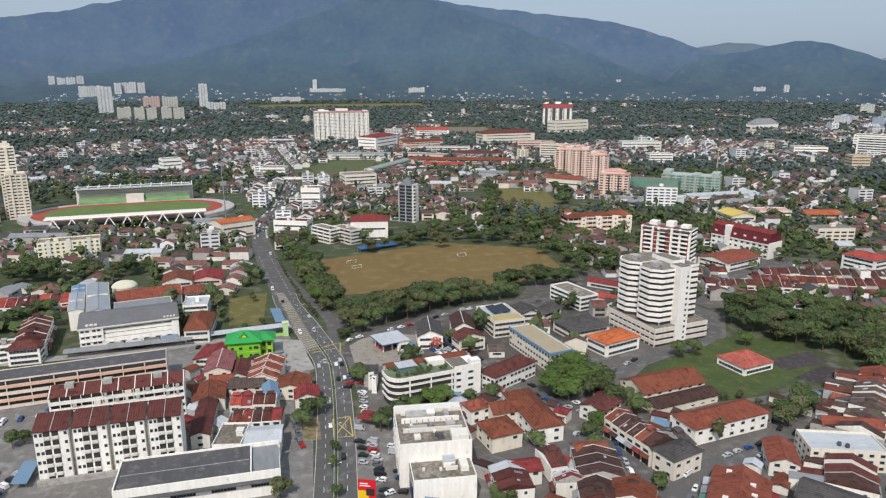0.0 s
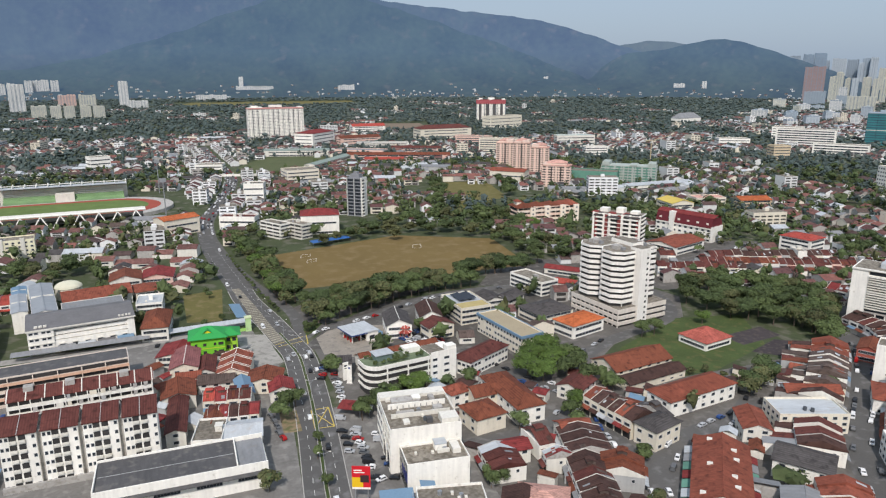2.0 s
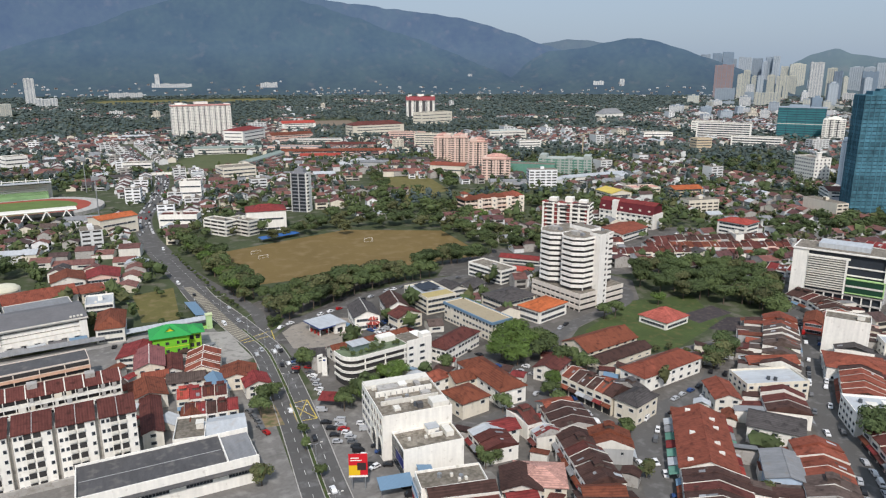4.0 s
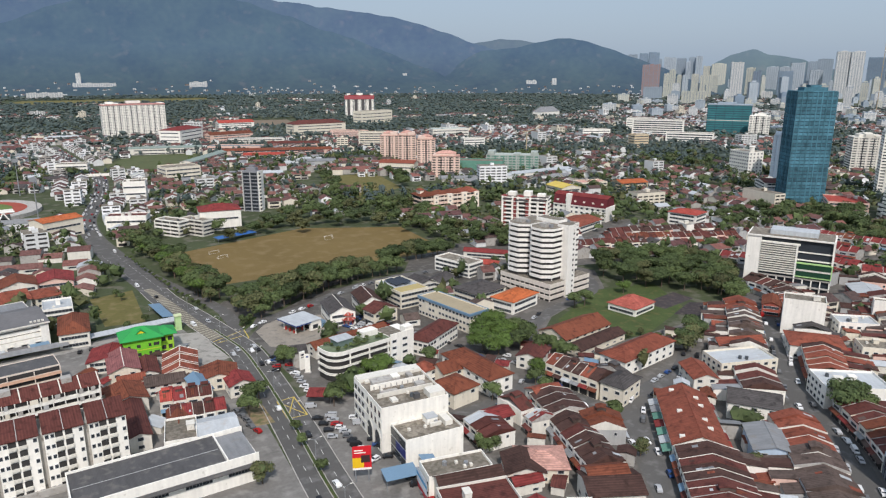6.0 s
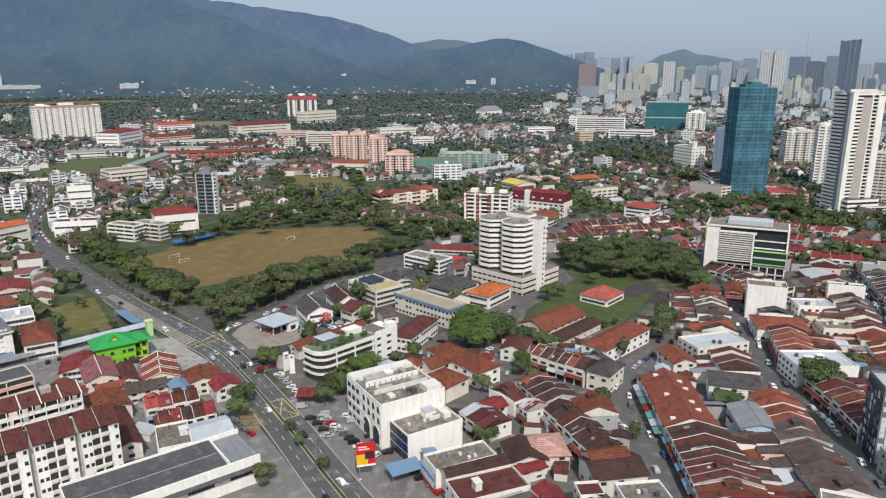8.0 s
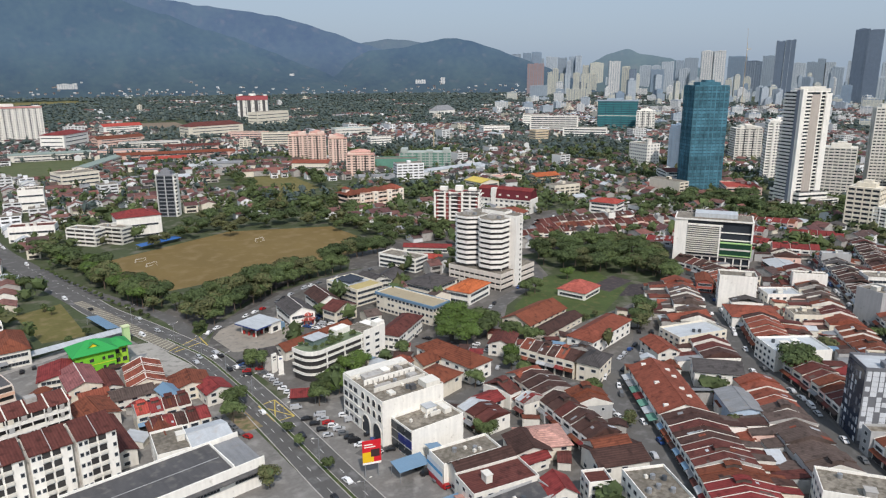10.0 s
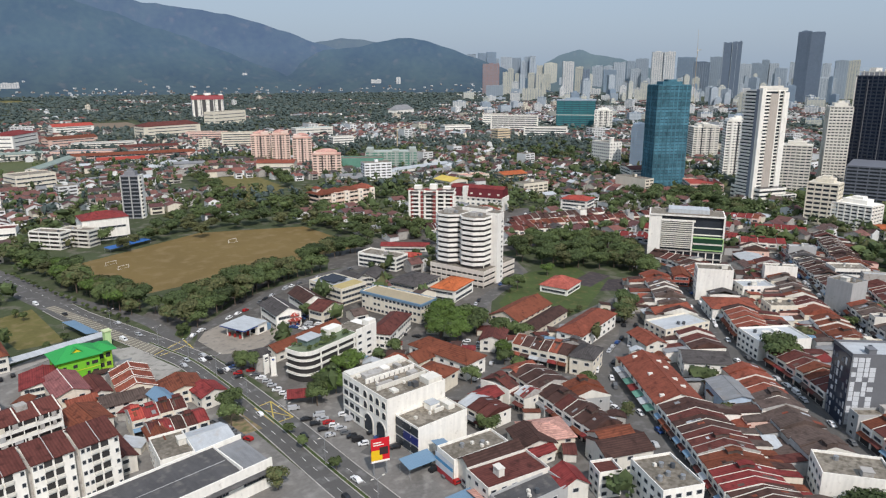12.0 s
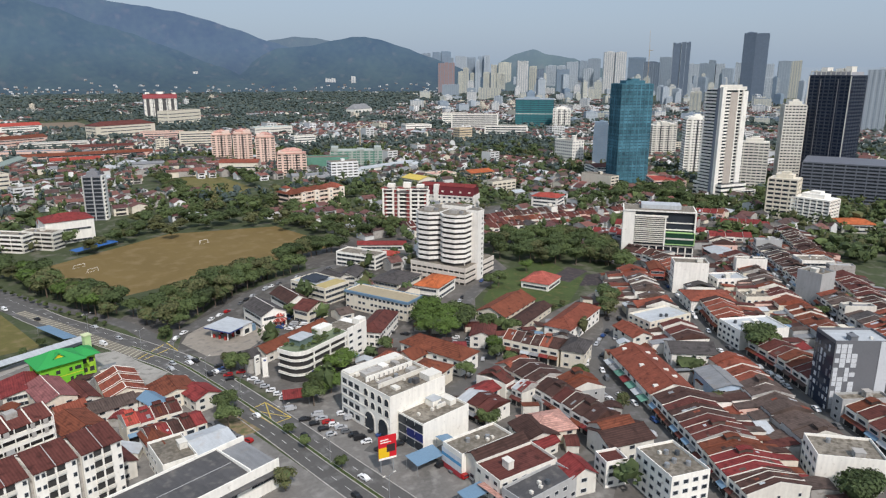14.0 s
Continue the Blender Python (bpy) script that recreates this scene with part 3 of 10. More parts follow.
def tower(x, y, rot, w, d, h, n, wall, label, name="tower_block", sides="frl", bands="balcony", glass=None, crown=True, category="tower", fins=0, fin_mat=None, solid=0.6, z=0.0, cap=None, hip=None):
    """High-rise: a shaft, one slab with a window band per storey, upright fins and a crown."""
    root = thing(name, x, y, rot, label, category, z=z)
    claim(x, y, rot, w, d)
    sh = h / n
    core = Shape().box(-w / 2 + 0.5, -d / 2 + 0.5, 0, w / 2 - 0.5, d / 2 - 0.5, h)
    part("glazing", core, glass or (HAZE_GLASS if wall.name.endswith("far_plaster") else GLASS), root)
    if not fins and d > 8:
        fins = max(2, round(w / 9))
    slab = Shape().box(-w / 2, -d / 2, 0, w / 2, d / 2, sh * solid).mesh("spandrel", wall)
    if math.hypot(x, y) > 800:
        many = Shape()
        rv = random.Random(round(x + 3 * y))
        m = max(1, round(w / 11))
        for k in range(n):
            for i in range(m):
                a0, a1 = -w / 2 + w * (i + (0.06 if i else 0)) / m, -w / 2 + w * (i + (0.94 if i < m - 1 else 1)) / m
                many.box(a0, -d / 2 - 0.4 * (i % 2), k * sh, a1, d / 2, k * sh + sh * solid)
        for i in range(m):
            if rv.random() < 0.7:
                many.box(-w / 2 + w * (i + 0.1) / m, -d / 2, h, -w / 2 + w * (i + 0.9) / m, d / 2, h + rv.uniform(1.5, 6.0))
            many.box(-w / 2 + w * (i + 0.40) / m, -d / 2 - 0.9, 0, -w / 2 + w * (i + 0.60) / m, -d / 2, h)
        if fins:
            for i in range(fins + 1):
                fx = -w / 2 + w * i / fins
                many.box(fx - 0.5, -d / 2 - 0.3, 0, fx + 0.5, -d / 2, h, 1)
        tagged(part("cladding", many, [wall, fin_mat or wall], root), kind="stuff")
    else:
        for k in range(n):
            piece("spandrel", slab, root, 0, 0, k * sh)
    s = Shape().box(-w / 2, -d / 2, h - 0.1, w / 2, d / 2, h + 1.2)
    part("roof", s, wall, root)
    if cap:
        part("roof_trim", Shape().box(-w / 2 - 0.8, -d / 2 - 0.8, h + 1.2, w / 2 + 0.8, d / 2 + 0.8, h + 3.4), cap, root, "coloured roof trim")
        part("plant_room", Shape().box(-w * 0.1, -d * 0.3, h + 4.4, w * 0.12, d * 0.3, h + 9), wall, root)
        part("plant_room", Shape().box(-w * 0.42, -d * 0.2, h + 4.4, -w * 0.3, d * 0.3, h + 7.5), wall, root)
    elif hip:
        part("upper_storey", Shape().box(-w * 0.36, -d * 0.36, h + 1.2, w * 0.36, d * 0.36, h + 4.2), wall, root)
        part("hipped_roof", hip_roof(w * 0.72, d * 0.72, h + 4.2, 3.2, 0.5)[0], hip, root)
        part("skirt_roof", hip_roof(w, d, h + 1.2, 1.6, 0.6)[0], hip, root)
    elif crown:
        part("crown", Shape().box(-w * 0.3, -d * 0.3, h + 1.2, w * 0.3, d * 0.3, h + 4.5).box(-w * 0.12, -d * 0.2, h + 4.5, w * 0.16, d * 0.2, h + 6.5), wall, root)
    if fins and math.hypot(x, y) <= 800:
        for side in seen_sides(x, y, rot, sides):
            run = w if side in "fb" else d
            cnt = max(2, round(fins * run / max(w, d)))
            for i in range(cnt + 1):
                px, py, pz, a = on_side(side, w, d, i / cnt - 0.5, 0)
                fin = part("fin", Shape().box(-0.45, -0.35, 0, 0.45, 0.4, h + 0.4), fin_mat or wall, root)
                fin.location, fin.rotation_euler = (px, py, 0), (0, 0, a)
    return root


# ---- plants ----
def crown_mesh(seed, r, h, leaves, tall=1.0, fine=1.0):
    """Uneven crown: leaf cards scattered over several overlapping lobes."""
    rnd = random.Random(seed)
    lobes = [((rnd.uniform(-0.55, 0.55) * r, rnd.uniform(-0.55, 0.55) * r, h * rnd.uniform(0.5, 0.86)), r * rnd.uniform(0.38, 0.62)) for _ in range(7)]
    lobes.append(((0, 0, h * 0.72), r * 0.62))
    v, f = [], []
    for _ in range(leaves):
        c, q = rnd.choice(lobes)
        u = Vector((rnd.gauss(0, 1), rnd.gauss(0, 1), rnd.gauss(0.25, 0.9))).normalized()
        p = Vector(c) + Vector((u.x * q, u.y * q, u.z * q * 0.62 * tall)) * rnd.uniform(0.78, 1.08)
        s = rnd.uniform(0.32, 0.78) * (0.6 + r * 0.1) * fine
        nrm = (u + Vector((rnd.uniform(-0.6, 0.6), rnd.uniform(-0.6, 0.6), rnd.uniform(-0.2, 0.8)))).normalized()
        a = nrm.orthogonal().normalized()
        a.rotate(Matrix.Rotation(rnd.uniform(0, 6.28), 3, nrm))
        b = nrm.cross(a)
        n = len(v)
        v += [tuple(p - a * s), tuple(p - b * s * 0.62 + nrm * s * 0.18), tuple(p + a * s), tuple(p + b * s * 0.62 + nrm * s * 0.18)]
        f += [(n, n + 1, n + 2), (n, n + 2, n + 3)]
    me = bpy.data.meshes.new("crown")
    me.from_pydata(v, [], f)
    return me, lobes


def tree_template(seed, r, h, leaf, leaves=800, tall=1.0, fine=1.0):
    me, lobes = crown_mesh(seed, r, h, leaves, tall, fine)
    me.materials.append(leaf)
    s = Shape().beam((0, 0, 0), (0.1, 0.05, h * 0.42), 0.045 * h * 0.6, 0.03 * h * 0.6, 7)
    for c, q in lobes[:5]:
        s.beam((0.1, 0.05, h * 0.38), c, 0.016 * h, 0.006 * h, 4)
    inner = Shape()
    for c, q in lobes:
        ico(inner, c, q * 0.72, q * 0.45, seed)
    trunk = s.mesh("trunk", BARK)
    n = len(me.vertices)
    v = [tuple(p.co) for p in me.vertices] + inner.v
    f = [tuple(p.vertices) for p in me.polygons]
    k = len(f)
    f += [tuple(n + i for i in t) for t in inner.f]
    full = bpy.data.meshes.new("crown")
    full.from_pydata(v, [], f)
    full.materials.append(leaf)
    full.materials.append(LEAF[0])
    full.polygons.foreach_set("material_index", [0] * k + [1] * (len(f) - k))
    return trunk, full


ICO = [Vector(p).normalized() for p in ((0, 0, 1), (0.894, 0, 0.447), (0.276, 0.851, 0.447), (-0.724, 0.526, 0.447), (-0.724, -0.526, 0.447), (0.276, -0.851, 0.447), (0.724, 0.526, -0.447), (-0.276, 0.851, -0.447), (-0.894, 0, -0.447), (-0.276, -0.851, -0.447), (0.724, -0.526, -0.447), (0, 0, -1))]
ICOF = ((0, 1, 2), (0, 2, 3), (0, 3, 4), (0, 4, 5), (0, 5, 1), (1, 6, 2), (2, 7, 3), (3, 8, 4), (4, 9, 5), (5, 10, 1), (2, 6, 7), (3, 7, 8), (4, 8, 9), (5, 9, 10), (1, 10, 6), (6, 11, 7), (7, 11, 8), (8, 11, 9), (9, 11, 10), (10, 11, 6))


def ico(s, c, r, rz, seed=0, jitter=0.25, rnd=random.Random(3)):
    n = len(s.v)
    for p in ICO:
        k = rnd.uniform(1 - jitter, 1 + jitter)
        s.v.append((c[0] + p.x * r * k, c[1] + p.y * r * k, c[2] + p.z * rz * k))
    s.f += [tuple(n + i for i in t) for t in ICOF]
    s.m += [0] * 20


TREES = [tree_template(1, 6.0, 11, LEAF[0], 1500, fine=0.72), tree_template(2, 5.0, 10, LEAF[1], 1250, fine=0.72), tree_template(3, 4.2, 9, LEAF[1], 900, fine=0.8), tree_template(4, 5.6, 10, LEAF[2], 2600, fine=0.55), tree_template(5, 4.0, 8, LEAF[3], 800, fine=0.75), tree_template(6, 2.4, 5, LEAF[1], 320), tree_template(7, 6.5, 12, LEAF[1], 1600, fine=0.72)]
TREE_LABEL = ["broad dark green rain tree with a spreading crown", "round-crowned green street tree in full leaf", "small mid-green garden tree beside the houses", "bright fresh green broad tree in full leaf", "olive green roadside tree with a thin crown", "small clipped green tree beside the kerb", "large old dark green shade tree with spreading limbs"]


GROVE = []


def tree(x, y, k=0, s=1.0, z=0.0, group=""):
    if k in (0, 6) and random.Random(round(x * 7 + y * 3)).random() < 0.2:
        k, s = 4, s * 1.4
    trunk, crown = TREES[k]
    if math.hypot(x, y) > 500:
        GROVE.append((x, y, k, s))
        return None
    root = tagged(new("tree", trunk), TREE_LABEL[k], "tree", group)
    rnd = random.Random(round(x * 13 + y * 29))
    root.matrix_basis = Matrix.LocRotScale((x, y, z), Euler((0, 0, rnd.uniform(0, 6.28))), (s, s, s * rnd.uniform(0.88, 1.1)))
    ob = new("crown", crown)
    ob.parent = root
    return root


def trees_along(pts, gap, ks, s=(0.8, 1.15), jitter=2.0, group=""):
    """Trees set out along a polyline."""
    rnd = random.Random(len(pts) * 17 + round(pts[0][0]))
    for (ax, ay), (bx, by) in zip(pts, pts[1:]):
        length = math.hypot(bx - ax, by - ay)
        n = max(1, round(length / gap))
        for i in range(n):
            f = (i + 0.5) / n
            tree(ax + (bx - ax) * f + rnd.uniform(-jitter, jitter), ay + (by - ay) * f + rnd.uniform(-jitter, jitter), rnd.choice(ks), rnd.uniform(*s), group=group)


# ---- cars ----
def car_shape(kind):
    s = Shape()
    if kind == "van":
        prof = [(-2.2, 0.35), (2.25, 0.35), (2.25, 0.95), (1.75, 1.1), (1.1, 1.85), (-2.15, 1.9)]
        gl = [(-2.0, 1.2), (1.55, 1.2), (1.02, 1.75), (-2.0, 1.78)]
        wd = 0.85
    elif kind == "hatch":
        prof = [(-1.85, 0.32), (1.9, 0.32), (1.92, 0.75), (0.95, 0.92), (0.3, 1.46), (-1.35, 1.5), (-1.88, 0.95)]
        gl = [(-1.5, 0.98), (0.75, 0.98), (0.24, 1.38), (-1.28, 1.42)]
        wd = 0.82
    else:
        prof = [(-2.2, 0.32), (2.2, 0.32), (2.22, 0.72), (1.15, 0.9), (0.45, 1.42), (-0.95, 1.44), (-1.65, 0.95), (-2.22, 0.9)]
        gl = [(-1.35, 0.98), (0.9, 0.96), (0.36, 1.34), (-0.88, 1.36)]
        wd = 0.86

    def extrude(p, y0, y1, tuck):
        n, k = len(s.v), len(p)
        zs = [q[1] for q in p]
        top = max(zs)
        s.v += [(a, y0 + (tuck if b > 1.1 else 0), b) for a, b in p] + [(a, y1 - (tuck if b > 1.1 else 0), b) for a, b in p]
        s.f += [tuple(n + i for i in range(k)), tuple(n + 2 * k - 1 - i for i in range(k))]
        s.f += [(n + (i + 1) % k, n + i, n + k + i, n + k + (i + 1) % k) for i in range(k)]
        s.m += [0] * (k + 2)

    extrude(prof, -wd, wd, 0.13)
    body = s
    s = Shape()
    extrude(gl, -wd - 0.012, wd + 0.012, 0.12)
    # windscreen and rear window
    (xa, za), (xb, zb) = gl[1], gl[2]
    s.box(xb - 0.02, -wd + 0.2, zb, xb, wd - 0.2, zb + 0.005)
    for (xa, za), (xb, zb), o in ((gl[1], gl[2], 0.24), (gl[0], gl[3], -0.1 if kind == "van" else -0.22)):
        s.poly([(xa + o, -wd + 0.16, za), (xa + o, wd - 0.16, za), (xb + o * 0.4, wd - 0.24, zb + 0.04), (xb + o * 0.4, -wd + 0.24, zb + 0.04)])
    return body, s, wd, (1.35 if kind != "hatch" else 1.2)


WHEEL = Shape().beam((0, -0.1, 0), (0, 0.1, 0), 0.31, sides=10).mesh("wheel", RUBBER)
CAR_COLOURS = {"white": (0.75, 0.75, 0.74), "silver": (0.42, 0.43, 0.44), "black": (0.02, 0.02, 0.022), "red": (0.36, 0.02, 0.02), "grey": (0.13, 0.135, 0.14), "blue": (0.03, 0.07, 0.2)}
CAR_KINDS, FAR_BODY, FAR_PARTS = {}, {}, {}
for _k in ("sedan", "hatch", "van"):
    for _c in CAR_COLOURS:
        b_, g_, wd_, ax_ = car_shape(_k)
        for _x in (-1.3, 1.3):
            for _y in (-0.78, 0.78):
                _w = Shape().beam((_x, _y - 0.1, 0.31), (_x, _y + 0.1, 0.31), 0.31, sides=6)
                _n = len(b_.v)
                FAR_PARTS.setdefault((_k, _c), []).append(_w)
        _f = Shape()
        _f.v, _f.f, _f.m = list(b_.v), list(b_.f), list(b_.m)
        for _w in FAR_PARTS[_k, _c]:
            _n = len(_f.v)
            _f.v += _w.v
            _f.f += [tuple(_n + q for q in face) for face in _w.f]
            _f.m += [1] * len(_w.f)
        FAR_BODY[_k, _c] = _f.mesh("body", mat("car_paint_" + _c, CAR_COLOURS[_c], 0.3, 0.05), RUBBER)
        CAR_KINDS[_k, _c] = (b_.mesh("body", mat("car_paint_" + _c, CAR_COLOURS[_c], 0.3, 0.05)), g_.mesh("glasshouse", GLASS), wd_, ax_)


def car(x, y, rot, rnd, where="parked by the kerb", z=0.06):
    k = rnd.choice(("sedan", "hatch", "sedan", "hatch", "van"))
    c = rnd.choice(("white", "silver", "black", "white", "grey", "silver", "white", "grey", "black", "white", "silver", "white", "black", "red", "blue"))
    body, glass, wd, ax = CAR_KINDS[k, c]
    root = tagged(new("car", body), "%s %s car with dark windows %s" % (c, {"sedan": "saloon", "hatch": "hatchback", "van": "people-carrier"}[k], where), "car", "cars on the streets")
    root.matrix_basis = pose(x, y, z, 0, 0, rot)
    ob = new("glasshouse", glass)
    ob.parent = root
    if math.hypot(x + 50, y - 30) < 215:
        for sx in (-ax, ax):
            for sy in (-wd + 0.06, wd - 0.06):
                piece("wheel", WHEEL, root, sx, sy, 0.31)
    else:
        root.data = FAR_BODY[k, c]
    return root


def cars_along(ax, ay, bx, by, n, turn=0.0, fill=0.8, jitter=0.4, seed=0, where="parked by the kerb"):
    rnd = random.Random(seed + round(ax * 3 + by))
    base = math.degrees(math.atan2(by - ay, bx - ax))
    for i in range(n):
        if rnd.random() > fill:
            continue
        f = (i + 0.5) / n
        car(ax + (bx - ax) * f + rnd.uniform(-jitter, jitter), ay + (by - ay) * f + rnd.uniform(-jitter, jitter) * 0.5, base + turn + rnd.choice((0, 180)) + rnd.uniform(-3, 3), rnd, where)


# ---- flat ground pieces ----
def pad(name, pts, z, material, label="", category="ground", thick=0.0):
    s = Shape()
    area = sum(a[0] * b[1] - b[0] * a[1] for a, b in zip(pts, pts[1:] + pts[:1]))
    pts = pts if area > 0 else pts[::-1]
    if thick:
        s.prism(pts, z - thick, z)
    else:
        s.poly([(x, y, z) for x, y in pts])
    return tagged(part(name, s, material), label, category, kind="structure")


def offsets(pts, off):
    out = []
    for i, p in enumerate(pts):
        a = Vector(pts[max(0, i - 1)])
        b = Vector(pts[min(len(pts) - 1, i + 1)])
        t = (b - a).normalized()
        out.append((p[0] - t.y * off, p[1] + t.x * off))
    return out


def smooth(pts, n=5):
    """A finer polyline through the points."""
    out = []
    for i in range(len(pts) - 1):
        p0, p1, p2, p3 = (Vector(pts[max(0, min(len(pts) - 1, i + k))]) for k in (-1, 0, 1, 2))
        for j in range(n):
            t = j / n
            out.append(tuple(0.5 * (2 * p1 + (p2 - p0) * t + (2 * p0 - 5 * p1 + 4 * p2 - p3) * t * t + (3 * p1 - p0 - 3 * p2 + p3) * t ** 3)))
    out.append(tuple(pts[-1]))
    return out


def strip(name, pts, w, z, material, label="", off=0.0, h=0.0, parent=None):
    """A band of ground along a polyline; with h it is a raised kerb."""
    l, r = offsets(pts, off + w / 2), offsets(pts, off - w / 2)
    s = Shape()
    for i in range(len(pts) - 1):
        q = [(*r[i], z), (*r[i + 1], z), (*l[i + 1], z), (*l[i], z)]
        if h:
            s.slab(*[(a, b, z + h) for a, b, c in q], h)
        else:
            s.poly(q)
    ob = part(name, s, material, parent)
    if not parent:
        for (ax, ay), (bx, by) in zip(pts, pts[1:]):
            claim((ax + bx) / 2, (ay + by) / 2, math.degrees(math.atan2(by - ay, bx - ax)), math.hypot(bx - ax, by - ay) + 2, w)
        tagged(ob, label, "road", kind="structure")
    elif label:
        ob["label"] = label
    return ob


DASH = Shape().poly([(-1.5, -0.08, 0), (1.5, -0.08, 0), (1.5, 0.08, 0), (-1.5, 0.08, 0)]).mesh("lane_dash", LINE)


def dashes(road, pts, off, z, gap=7.5, upto=1e9):
    line = offsets(pts, off)
    run, nxt = 0.0, 2.0
    for (ax, ay), (bx, by) in zip(line, line[1:]):
        seg = math.hypot(bx - ax, by - ay)
        while nxt < run + seg and nxt < upto:
            f = (nxt - run) / seg
            piece("lane_dash", DASH, road, ax + (bx - ax) * f, ay + (by - ay) * f, z, math.atan2(by - ay, bx - ax))
            nxt += gap
        run += seg

# ---- ground ----
_g = Shape()
for _i in range(24):
    for _j in range(24):
        x0, y0 = -6000 + _i * 500, -6000 + _j * 500
        _g.poly([(x0, y0, 0), (x0 + 500, y0, 0), (x0 + 500, y0 + 500, 0), (x0, y0 + 500, 0)])
GROUND = mat("town_ground", (0.058, 0.072, 0.034), 0.95, 0.35, 0.4, 0.03, 0.2, stain=(0.15, 0.14, 0.11), stain_at=0.6)
tagged(part("ground", _g, GROUND), "flat town ground of grass, yards and worn paving", "ground", kind="structure")

MAIN = smooth([(14, 140), (20, 180), (24, 211), (28, 239), (32, 270), (35, 298), (37, 326), (35, 347), (30, 386), (24, 423), (22, 456), (17, 517), (14, 579), (18, 683), (46, 806), (69, 953), (67, 1074), (65, 1172), (60, 1400)])
main = strip("road", MAIN, 15.0, 0.03, ASPHALT, "grey asphalt dual carriageway with worn lane markings")
strip("median", MAIN[:38], 1.6, 0.03, CONCRETE, "raised concrete median with planting", h=0.2, parent=main)
strip("median_grass", MAIN[:38], 1.1, 0.232, GRASS, "clipped green planting strip", parent=main)
for o in (-4.1, 4.1):
    dashes(main, MAIN, o, 0.036, upto=420)
for o in (-7.2, 7.2):
    strip("kerb", MAIN[:50], 0.3, 0.03, CONCRETE, "", off=o + (0.4 if o > 0 else -0.4), h=0.15, parent=main)
STREETS = {
    "field": [(36, 344), (52, 358), (70, 364), (90, 371), (115, 383), (140, 390), (175, 391), (215, 385), (260, 380), (330, 390), (420, 420)],
    "back": [(38, 210), (70, 217), (92, 218), (112, 219), (128, 226), (140, 232)],
    "lane": [(112, 300), (125, 262), (141, 234), (134, 205), (131, 183), (124, 160)],
    "curve": [(86, 116), (104, 132), (129, 168), (140, 180), (157, 190), (192, 197), (210, 207)],
    "market": [(120, 62), (155, 98), (183, 124), (210, 157), (255, 190), (290, 217), (308, 236), (312, 262)],
    "east": [(240, 95), (288, 130), (329, 156), (400, 200)],
    "tower": [(150, 262), (190, 285), (240, 300), (262, 330), (270, 380)],
}
for _k, (_n, _p) in enumerate(STREETS.items()):
    strip("road", smooth(_p), 11.0 if _n in ("market", "curve") else 8.0, 0.012 + 0.002 * _k, ASPHALT, "grey asphalt side street")
pad("pavement", [(38, 60), (160, 30), (420, 170), (372, 300), (300, 232), (165, 236), (150, 335), (46, 335)], 0.004, YARD, "grey paved yards and lanes between the shophouses")
pad("pavement", [(-150, 190), (14, 190), (26, 300), (26, 345), (-40, 380), (-150, 350)], 0.004, LOT, "grey paved yards between the flats")
strip("road", smooth([(44, 356), (46, 385), (41, 420), (33, 455), (26, 500), (21, 550), (18, 600)]), 7.0, 0.008, ASPHALT, "grey asphalt service road beside the trees")
pad("pavement", [(150, 250), (168, 300), (160, 395), (262, 395), (275, 330), (252, 300), (190, 280)], 0.005, YARD, "grey paved lots round the office tower")
pad("pavement", [(40, 335), (60, 362), (98, 388), (160, 396), (215, 388), (168, 300), (150, 250), (120, 300)], 0.006, YARD, "grey paved yards between the houses")
pad("pavement", [(262, 398), (275, 345), (345, 330), (352, 300), (352, 215), (470, 180), (500, 235), (520, 330), (440, 420), (345, 475), (275, 440)], 0.0035, YARD, "grey paved yards between the terraces")
pad("pavement", [(168, 398), (192, 428), (236, 446), (262, 428), (280, 402), (262, 392), (215, 386)], 0.0065, YARD, "grey paved car park below the trees")
pad("pavement", [(12, 368), (27, 362), (27, 342), (29, 322), (18, 318), (11, 337)], 0.012, mat("pale_yard", (0.31, 0.295, 0.265), 0.95, 0.25, 0.8, 0.08, stain=(0.2, 0.19, 0.17)), "pale concrete yard beside the green house")
strip("pavement", smooth([(-140, 372), (-90, 372), (-40, 372), (0, 380), (26, 388)]), 7.0, 0.010, PAVING, "pale concrete walkway beside the canal")
pad("pavement", [(14, 120), (22, 205), (33, 266), (58, 268), (78, 232), (74, 140)], 0.008, LOT, "grey car park asphalt with worn bays")
pad("grass", [(55, 436), (57, 530), (165, 558), (236, 516), (225, 430), (140, 432)], 0.015, FIELD, "worn brown school playing field")
pad("grass", [(165, 240), (215, 235), (262, 250), (285, 290), (245, 300), (190, 275)], 0.015, GRASS, "green lawn round the clubhouse")

# ---- distance ----
def profile(rows, a):
    for (a0, e0), (a1, e1) in zip(rows, rows[1:]):
        if a0 <= a <= a1:
            f = (a - a0) / (a1 - a0)
            f = f * f * (3 - 2 * f) * 0.5 + f * 0.5
            return e0 + (e1 - e0) * f
    return 0.0


HILLS = []


